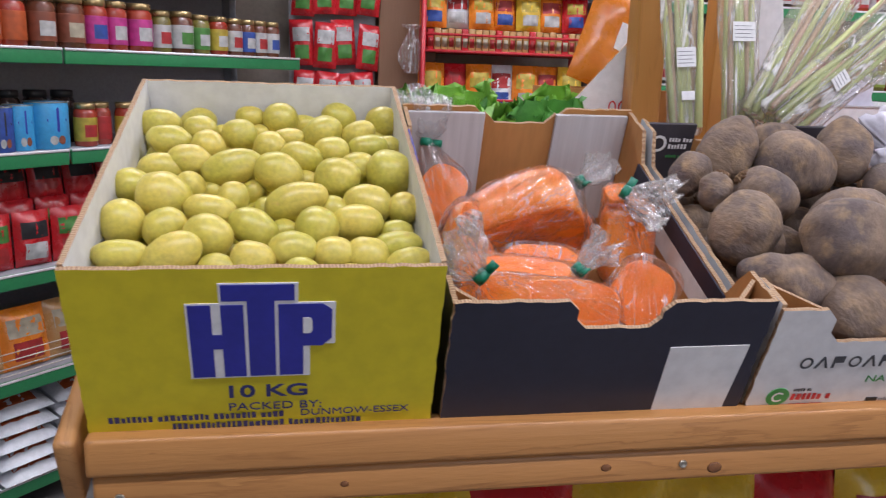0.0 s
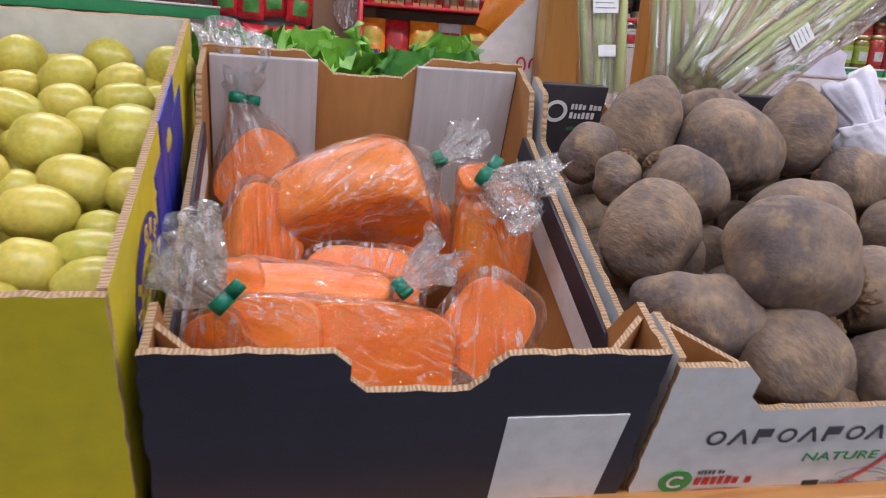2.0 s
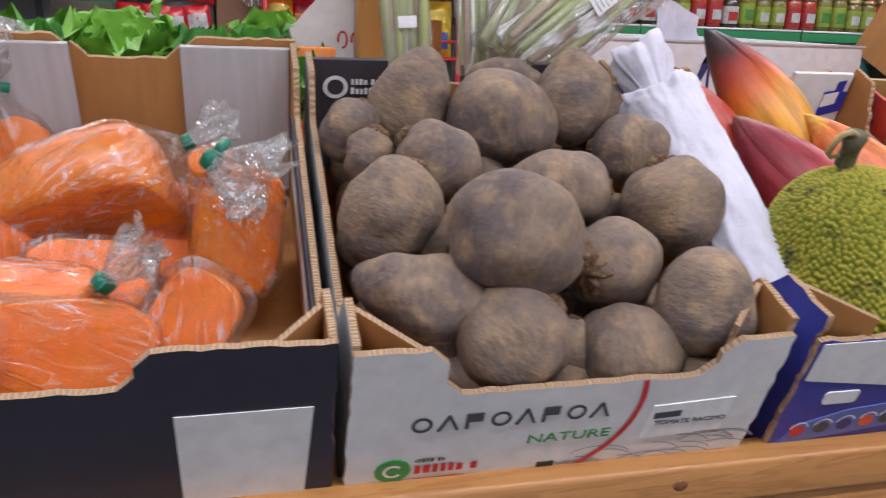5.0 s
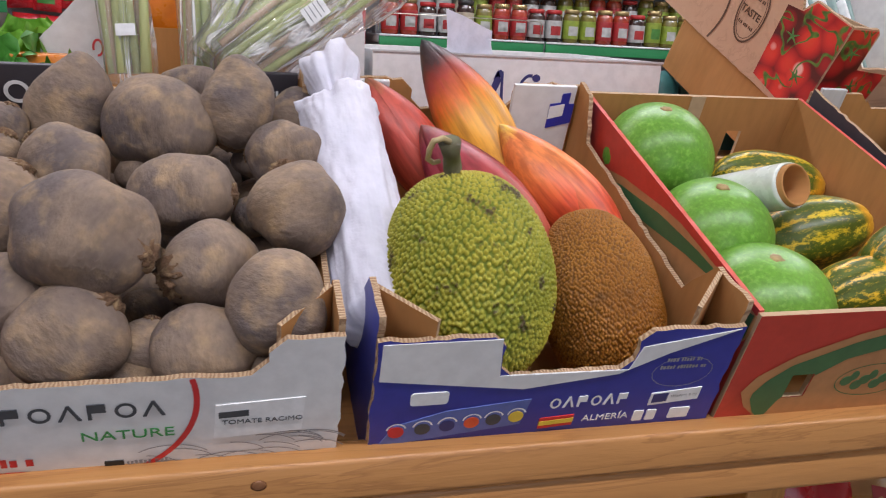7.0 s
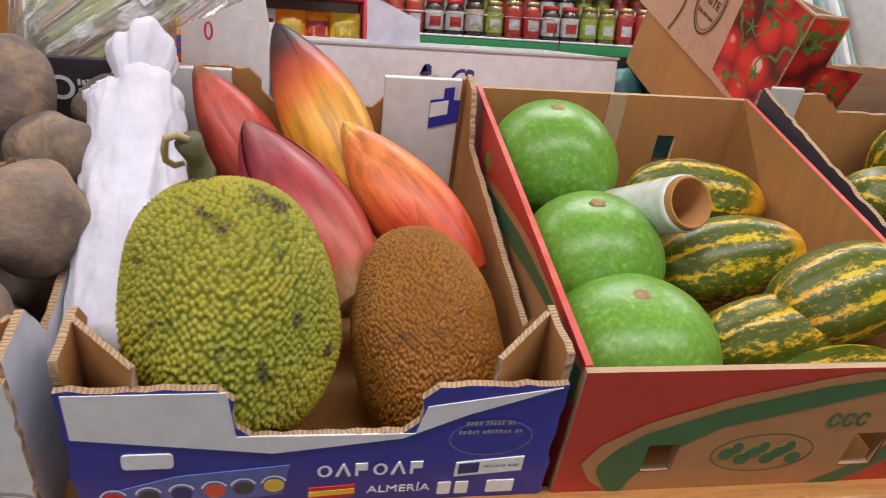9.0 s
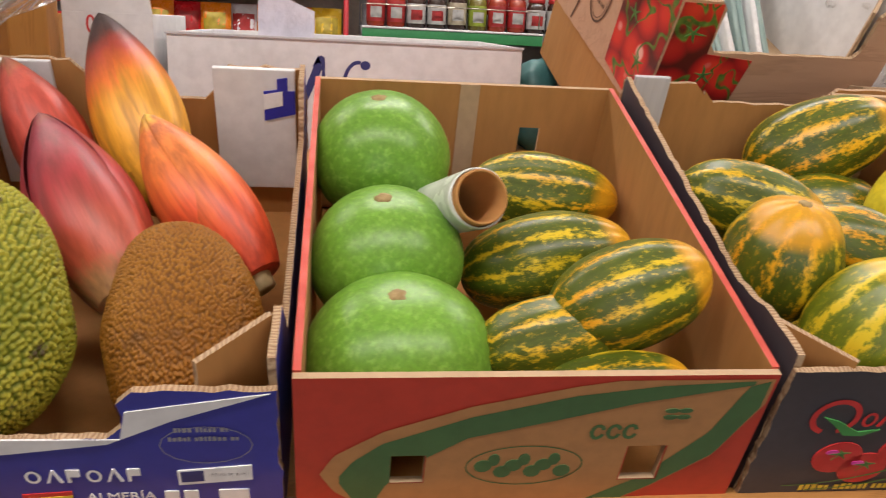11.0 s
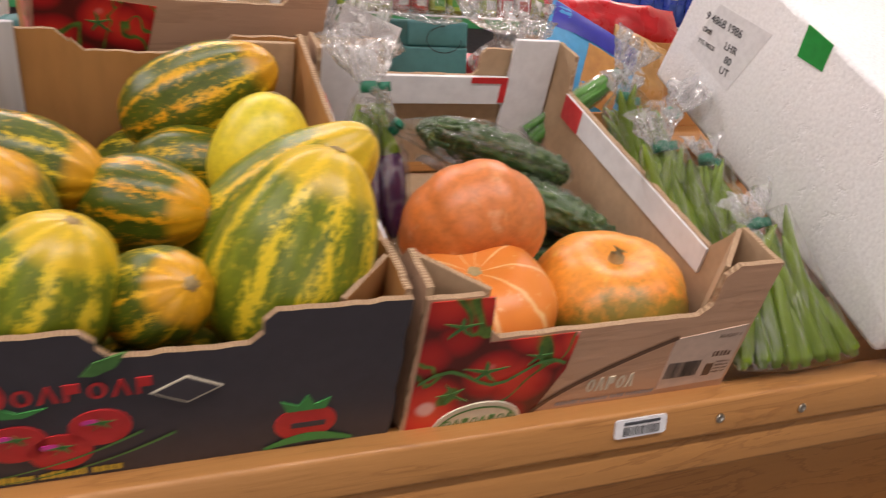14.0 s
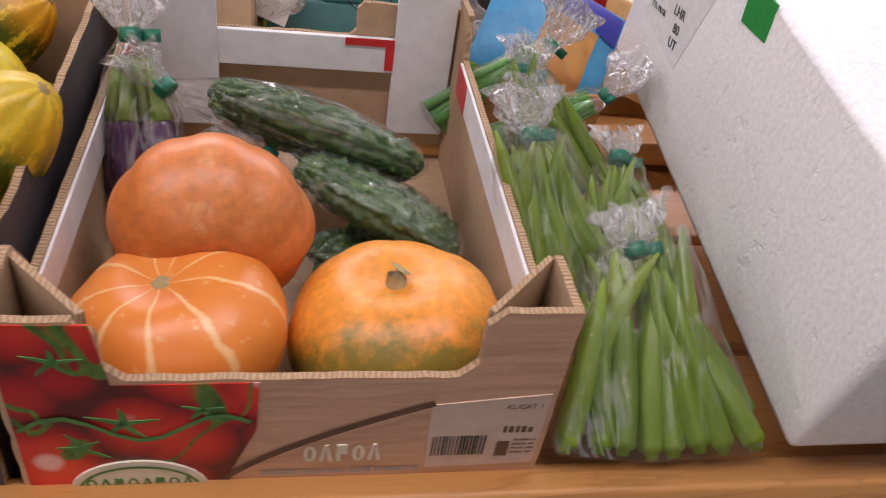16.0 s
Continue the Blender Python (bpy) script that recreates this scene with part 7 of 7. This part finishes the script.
for z in (0.902, 1.224, 1.534):
    n = 0
    x = .05
    while x < (1.95 if z != .902 else 1.5):
        k = (n // 2 * 7 + n // 5 + int(z * 10)) % len(KINDS)
        r, h, c, lb, pt, lid = KINDS[k]
        for row in range(2):
            m = M_J @ Matrix.Translation((x + .008 * row, .05 + .09 * row, z + (.0 if row == 0 else .055)))
            if k in PROTO:
                copy_thing(PROTO[k], m)
            else:
                PROTO[k] = jar(m, r, h, c, LABEL[lb], lid, "glass jar with a " + lb + " label and a metal lid", LABEL[pt])
        x += r * 2 + .006
        n += 1
step = thing("shelf_step", M_J, "low step holding the back rows of jars", "shelf insert")
for z in (0.902, 1.224, 1.534):
    part("board", slab(.01, 2.0, .11, .2, z, z + .053), SHELF_GREY, step, smooth=False)
rail_w = thing("wire_guard", M_J @ Matrix.Translation((0, -.006, 1.224)), "thin wire guard in front of the jars", "wire guard")
part("wire", tube_along([(.0, 0, .012), (.0, 0, .066), (.02, 0, .07), (.58, 0, .07), (.6, 0, .066), (.6, 0, .012)], [.0022] * 6, 6), STEEL, rail_w)
for z in (1.224, 1.534):
    for i in range(6):
        packet(M_J @ Matrix.Translation((1.78 + i * .055, .06, z)), .075, .16, .04, (F_RED, F_GREEN, F_RED, F_GREEN, F_RED, F_ORANGE)[i], front_patches(LABEL["yellow"], LABEL["red"]), "red and green packet on the far shelf", "packets on the far shelf")
    for i in range(10):
        packet(M_J @ Matrix.Translation((2.10 + i * .056, .05 + .02 * (i % 2), z)), .066, .20, .05, F_BLUE, front_patches(LABEL["white"] if i % 3 == 0 else LABEL["blue"], LABEL["blue"]), "dark blue packet on the far shelf", "blue packets on the far shelf")
for i in range(16):
    packet(M_J @ Matrix.Translation((.05 + i * .13, .06, .602)), .125, .2, .06, (F_YELLOW, F_RED, F_GREEN)[i % 3], front_patches(LABEL["red"], LABEL["white"]), "bright packet on a low far shelf", "packets on low far shelves")

# ---- on the level shelf behind the deck ----
def box_body(parent, w, d, h, mat, t=.005):
    """Four walls and a base."""
    for g, nm in ((slab(0, w, 0, t, 0, h, .001), "front_panel"), (slab(0, w, d - t, d, 0, h, .001), "back_panel"), (slab(0, t, t, d - t, 0, h, .001), "side_panel"), (slab(w - t, w, t, d - t, 0, h, .001), "side_panel"), (slab(t, w - t, t, d - t, 0, .004), "base")):
        part(nm, g, mat, parent, smooth=False)


af = thing("long_white_box", pose(0.878, 1.31, 1.06), "long open white cardboard box with a dark blue mark", "box")
box_body(af, .48, .36, .150, WHITE_BOARD)
part("rim", slab(-.002, .482, -.003, .002, .1475, .1505), GREY_BOARD, af, smooth=False)
band(af, "blue_mark", [(.170 + i * .004, .058 + .010 * i) for i in range(8)], [(.176 + i * .0040, .050 + .0088 * i) for i in range(8)], INK_NAVY, 0.0008)
band(af, "blue_mark", [(.196, .125), (.202, .128), (.207, .125), (.209, .06)], [(.190, .112), (.198, .118), (.203, .116), (.203, .06)], INK_NAVY, 0.0008)
ring_on(af, "blue_mark", .252, .085, .022, .038, .005, INK_NAVY, a0=80, a1=190)
print_on(af, "blue_mark", oval(.262, .117, .007, .006, 12), INK_NAVY)
scrap = thing("plastic_scrap", pose(1.02, 1.33, 1.205), "scrap of white plastic on the box edge", "plastic scrap")
part("sheet", ([Vector((x * .05, .01 * math.sin(x * 5 + y * 4), y * .05 * (1.2 - x * .4))) for y in (0, .5, 1) for x in (-.5, 0, .5, 1)], [(0, 1, 5, 4), (1, 2, 6, 5), (2, 3, 7, 6), (4, 5, 9, 8), (5, 6, 10, 9), (6, 7, 11, 10)], None), TISSUE, scrap)
tall = thing("white_carton", pose(0.752, 1.30, 1.06), "tall white carton with slanted open flaps", "box")
box_body(tall, .112, .22, .17, WHITE_BOARD)
part("flap", moved(sheet([(0, 0), (.112, 0), (.085, .16), (0, .16)], .004), Matrix.Translation((0, 0, .17))), [WHITE_BOARD, WHITE_BOARD, KRAFT_EDGE], tall, smooth=False)
ring_on(tall, "red_mark", .035, .155, .006, .012, .003, INK_RED, 0.0008, n=12)
wedge_b = thing("white_board", pose(0, 0, 0), "white board flap with a red printed mark", "board")
BOARD = Matrix.Translation((.43, 1.236, 1.06))
part("panel", moved(sheet([(.006, 0), (.136, 0), (.132, .256), (.112, .256), (.006, .140)], .005, .0006), BOARD), [WHITE_BOARD, WHITE_BOARD, KRAFT_EDGE], wedge_b, smooth=False)
for i in range(2):
    ring_on(wedge_b, "red_mark", .080 + i * .017, .138, .007, .011, .0028, INK_RED, .0008, a0=-100 + 60 * i, a1=200, m=BOARD)
snack = packet(pose(0.545, 1.40, 1.225, -8, 20, 0), .13, .18, .05, F_ORANGE, [("price_sticker", -.05, .35, .40, .68, PAPER)], "orange snack bag with a white price sticker", "", "snack bag")
crate = thing("support_box", pose(0.47, 1.36, 1.06), "plain kraft box behind the herbs", "box")
box_body(crate, .2, .2, .165, KRAFT)


def tomato_box():
    m = pose(1.445, 1.078, 1.143, 28, 0, 9)
    w, d = .300, .38
    b = carton("timber_print_box", 0, w, d, notched(w, .147, .055, .255, .088, .008), notched(w, .15, .1, .2, .13, .008), [(0, 0), (d, 0), (d, .147), (.10, .147), (.085, .125), (.07, .147), (0, .147)],
               TIMBER_PRINT, KRAFT_LIGHT, "timber-printed tomato carton propped up behind, full of folded paper bags", m=m, corner=.05, inner_side=WHITE_BOARD, group="")
    print_on(b, "red_corner", [(.002, .002), (.105, .002), (.115, .080), (.054, .086), (.050, .144), (.002, .144)], TOMATO_PHOTO, 0.0007)
    tomato_print(b, [(.026, .110, .022), (.060, .060, .022)], 0.0010)
    LT = Matrix(((0, 1, 0, 0), (-1, 0, 0, d), (0, 0, 1, 0), (0, 0, 0, 1)))
    print_on(b, "red_corner", [(d - .11, .012), (d - .002, .002), (d - .002, .145), (d - .07, .145), (d - .085, .125), (d - .115, .12)], TOMATO_PHOTO, 0.0007, m=LT)
    tomato_print(b, [(d - .08, .09, .022), (d - .04, .050, .022)], 0.0010, m=LT)
    ring_on(b, "stamp_ring", d - .168, .078, .030, .046, .003, INK_BROWN, 0.0009, m=LT)
    ring_on(b, "stamp_ring", d - .168, .078, .025, .040, .0012, INK_BROWN, 0.0009, m=LT)
    words(b, "TASTE", .0155, INK_BROWN, d - .192, .0725, m=LT, bold=.0003)
    bars(b, d - .186, d - .150, .098, .005, INK_BROWN, .012, m=LT)
    bars(b, d - .186, d - .150, .056, .005, INK_BROWN, .012, m=LT)
    band(b, "brown_line", [(d - .232 + .012 * math.sin(i * .35), .004 + i * .0108) for i in range(14)], [(d - .228 + .012 * math.sin(i * .35), .004 + i * .0108) for i in range(14)], INK_BROWN, 0.0009, m=LT)
    marks(b, d - .305, .105, .014, .02, 4, INK_CREAM, m=LT)
    for i in range(11):
        p = thing("paper_bag", m @ pose(.095 + i * .0135, .10 + .006 * (i % 3), .010, -62 + 3 * (i % 4), random.uniform(-4, 4), random.uniform(-8, 8)), "folded grey-green paper bag standing in the carton", "paper bag", "folded paper bags")
        part("fold", slab(-.004, .004, -.012, .16, 0, .145, .003), F_TEAL if i % 3 else PAPER, p)
    prop = thing("prop_box", m @ Matrix.Translation((.004, .0, -.092)), "plain kraft box propping up the carton", "box")
    box_body(prop, .29, .30, .090, KRAFT)


tomato_box()
sup = thing("support_box", pose(1.43, 1.36, 1.06), "teal cardboard box behind the carton", "box")
box_body(sup, .25, .2, .12, TEAL_BOARD)
teal2 = thing("teal_bag", pose(1.375, 1.33, 1.06), "folded teal bag beside the long white box", "bag")
part("body", moved(egg(.07, .045, 24, 14, .1, 0, 0, .35, 2.0), Matrix.Translation((.02, .05, .065))), TEAL_BOARD, teal2)
side_box = thing("kraft_box", pose(1.712, 1.07, 1.06), "small open kraft box beside the teal one", "box")
box_body(side_box, .10, .12, .13, KRAFT_LIGHT)
teal = thing("teal_box", pose(1.822, 1.20, 1.06), "teal cardboard box with white lettering and a lime dot", "box")
part("body", slab(0, .15, 0, .16, 0, .118, .003), TEAL_BOARD, teal)
part("lid_block", slab(.062, .15, 0.002, .158, .118, .152, .004), TEAL_BOARD, teal)
ring_on(teal, "fold_line", .114, .128, .026, .018, .0012, INK_BLACK, a0=90, a1=360)
for i in range(3):
    ring_on(teal, "white_letter", .016 + i * .026, .062, .012, .014, .006, INK_WHITE, 0.0008, a0=20 * i, a1=300 + 20 * i)
print_on(teal, "lime_dot", oval(.128, .067, .007, .006, 14), plain("lime ink", (.42, .70, .03), None, 20, .5, 0))
clear_bag = thing("clear_bag", pose(1.80, 1.17, 1.165, 0, 20, 0), "crumpled clear plastic bag with a paper inside", "plastic bag")
part("film", moved(bag_skin(.07, .06, .03, .03, .5), Matrix.Translation((0, 0, 0))), SLEEVE, clear_bag)
part("paper", slab(-.035, .045, -.012, -.010, .0, .055), PAPER, clear_bag, smooth=False)
conduit = thing("conduit", pose(1.905, 1.75, 1.06), "ribbed grey flexible pipe standing upright", "pipe")
part("pipe", lathe([(.013 + .003 * (j % 2), j * .008) for j in range(150)], 14), plain("grey plastic", (.35, .37, .38), None, 20, .45, 0), conduit)

# greens behind the right-hand boxes
def onion_bag(tie, foot, b, count, label, mat):
    tie, foot = Vector(tie), Vector(foot)
    L = (tie - foot).length
    g = thing("bagged_greens", upright_along(foot, tie - foot), label, "bagged greens", "bagged greens")
    pts = []
    for i in range(count):
        a = i * 2.4
        r = b * .55 * math.sqrt((i + .5) / count)
        p0, p1 = Vector((r * math.cos(a), r * math.sin(a) * .7, .006)), Vector((r * .35 * math.cos(a), r * .35 * math.sin(a), L * .9))
        stem = tube_along([p0, p0.lerp(p1, .5) + Vector((.004 * math.sin(a), .003, 0)), p1], [.0055, .005, .003], 7)
        pts += stem[0]
        part("stem", stem, mat, g)
    finish_bag(g, pts, tie, (tie - foot).normalized() + Vector((0, 0, .5)), .045, .024, b * 100, 1.08, .005)


onion_bag((2.005, 1.10, 1.178), (1.905, 1.085, 1.105), .032, 14, "green bean pods in a tied clear bag", GRASS_PALE)
onion_bag((2.10, 1.02, 1.16), (1.99, 1.045, 1.075), .045, 16, "long green beans in a tied clear bag", LEAF_DARK)
onion_bag((2.14, 0.96, 1.12), (2.015, 0.985, 1.05), .045, 16, "long green beans in a tied clear bag", LEAF_DARK)
food = packet(pose(2.118, 1.14, 1.098, -22, 24, 0), .165, .140, .035, INK_SKY, [("blue_band", -.48, .48, .70, .98, INK_BLUE), ("dish_picture", -.12, .30, .10, .68, foil("browned food picture", (.42, .17, .04), (.60, .30, .08), .5))], "blue packet with a picture of a cooked dish", "", "food packet")
under = thing("kraft_box", pose(2.17, 1.27, 1.06), "closed kraft box behind the greens", "box")
box_body(under, .30, .18, .135, KRAFT)
packet(pose(2.30, 1.33, 1.192, -35, 3, 0), .26, .075, .05, F_RED, [], "bright red packet lying behind the greens", "", "packet")
packet(pose(2.27, 1.22, 1.09, -25, 20, 0), .12, .13, .05, F_BROWN, [], "clear packet of brown dried food", "", "packet")
packet(pose(1.99, 1.26, 1.06, -12, 0, 0), .07, .11, .04, F_RED, [], "red and yellow packet behind the teal box", "", "packet")
cl2 = thing("clear_bag", pose(2.05, 1.24, 1.13), "loose clear plastic bag standing behind the greens", "plastic bag")
part("film", bag_skin(.07, .055, .02, .06, .6), SLEEVE, cl2)

# ---- leafy greens ----
def leaf(size, ruffle, seed):
    v, f = [], []
    n, k = 16, 18
    for j in range(k + 1):
        u = j / k
        wide = size * .55 * (math.sin(math.pi * (u * .74 + .12)) ** .8)
        for i in range(n + 1):
            x = (i / n - .5) * 2
            edge = abs(x) ** 2
            z = .28 * size * u * u + ruffle * size * (edge * math.sin(29 * u + 9 * x * seed) * .6 + edge * noise.noise(Vector((x * 4, u * 7, seed * 9))))
            v.append(Vector((wide * x * (1 + .16 * math.sin(u * 31 + seed * 5) * edge), size * u * (1 - .06 * edge * math.sin(23 * u)), z)))
    for j in range(k):
        for i in range(n):
            q = j * (n + 1) + i
            f.append((q, q + 1, q + n + 2, q + n + 1))
    return v, f, None


def salad(place, size, count, mat, label, spread=1.0):
    g = thing("lettuce", pose(*place), label, "lettuce", "leafy greens")
    kinds = [part("leaf", leaf(size * .78, .17, s), mat, g).data for s in (1.0, 1.4, .7)]
    for o in list(g.children):
        bpy.data.objects.remove(o)
    for i in range(count):
        t = 75 - 75 * (i / count) ** .8 * spread
        part_like("leaf", kinds[i % 3], g, pose(random.uniform(-.02, .02), random.uniform(-.02, .02), random.uniform(-.01, .03), 0, 0, i * 137.5) @ pose(0, .01, 0, t + random.uniform(-8, 8)) @ Matrix.Scale(random.uniform(.8, 1.1), 4))


tub = thing("herb_box", pose(0.11, 1.13, 1.06), "shallow kraft box holding leafy greens", "box")
box_body(tub, .315, .22, .085, KRAFT)
for place, sz, mt in (((.165, 1.24, 1.11), .11, LEAF_DARK), ((.25, 1.22, 1.115), .115, LEAF_BRIGHT), ((.33, 1.20, 1.09), .105, LEAF_DARK), ((.405, 1.20, 1.095), .11, LEAF_DARK), ((.22, 1.30, 1.11), .10, LEAF_BRIGHT), ((.43, 1.28, 1.105), .11, LEAF_BRIGHT)):
    salad(place, sz * 1.06, 22, mt, "bunch of frilly green leaves in the box behind" if mt is LEAF_DARK else "bright green frilly lettuce in the box behind")
orange_tag = thing("orange_carton", pose(.42, 1.17, 1.06), "small orange carton beside the lettuce", "carton")
part("body", slab(0, .075, 0, .05, 0, .13, .003), F_ORANGE, orange_tag)

# ---- lemongrass ----
def grass_bag(foot, top, width, stems, label, sticker=None, tag_=False):
    foot, top = Vector(foot), Vector(top)
    L = (top - foot).length
    g = thing("bagged_lemongrass", along(foot, top - foot), label, "lemongrass", "bagged lemongrass")
    back = (Matrix.Identity(3) @ g.matrix_world.to_3x3().inverted()) @ Vector((0, -1, 0))
    face = math.atan2(back.y, back.x)
    turn = pose(0, 0, 0, 0, 0, math.degrees(face) + 90)
    for i in range(stems):
        u = (i + .5) / stems * 2 - 1
        p0 = turn @ Vector((u * width * .34 + random.uniform(-.004, .004), random.uniform(-.008, .008), .012))
        p1 = turn @ Vector((u * width * .46 + random.uniform(-.012, .012), random.uniform(-.010, .010), L * random.uniform(.9, .99)))
        mid = p0.lerp(p1, .45)
        part("stem", tube_along([p0, mid, p1], [random.uniform(.0045, .0065), .0045, random.uniform(.0018, .003)], 8), GRASS_PALE if i % 3 != 1 else GRASS_DRY, g)

    def shape(an, j, p):
        k = 1 + .10 * math.sin(5 * an + j * .7) + .12 * noise.noise(Vector((math.cos(an) * 2, math.sin(an) * 2, p.z * 14)))
        return turn @ Vector((p.x * k, p.y * k * .36, p.z))
    v, f, _ = lathe([(width * .40, 0), (width * .47, .006), *[(width * (.47 + .06 * t / 12), L * t / 12) for t in range(1, 13)]], 36, shape)
    part("sleeve", (v, f[:-1], None), SLEEVE, g, "clear plastic sleeve")
    if sticker:
        z, w = sticker
        lab = part("label", moved(slab(-w / 2, w / 2, -.001, .0, z, z + .028), turn @ Matrix.Translation((0, -width * .205, 0))), PAPER, g, "white paper label", smooth=False)
        for r in range(4):
            part("print_line", moved(slab(-w * .42, w * (.40 - .1 * (r % 2)), -.0012, -.001, z + .005 + r * .0055, z + .0058 + r * .0055), turn @ Matrix.Translation((0, -width * .205, 0))), INK_GREY, lab, smooth=False)
    if tag_:
        part("price_tag", moved(slab(-.009, .012, -.0012, 0, .052, .065, .0004), turn @ Matrix.Translation((0, -width * .21, 0))), PAPER, g, "small white price sticker")


grass_bag((.565, 1.085, 1.165), (.545, 1.125, 1.46), .058, 9, "lemongrass stalks in a clear sleeve with a white label", (.100, .030), True)
grass_bag((.648, 1.075, 1.170), (.640, 1.125, 1.46), .062, 10, "lemongrass stalks in a clear sleeve with a white label", (.135, .036))
grass_bag((.660, 1.055, 1.185), (.800, 1.10, 1.40), .085, 13, "lemongrass stalks in a slanting clear sleeve")
grass_bag((.672, 1.025, 1.185), (.885, 1.06, 1.345), .090, 14, "dry lemongrass stalks in a slanting clear sleeve", (.10, .02))

# ---- packets under the rail ----
for i in range(16):
    packet(pose(-.10 + i * .118, .765, .546, -7, 0, random.uniform(-5, 5)), .125, .245 + random.uniform(-.012, .01), .07, (F_RED, F_YELLOW, F_YELLOW)[i % 3] if i < 13 else F_BROWN, front_patches(LABEL["yellow"] if i % 3 == 0 else LABEL["red"], LABEL["red"]), "bright packet standing on the rack's lower shelf", "packets under the rail")
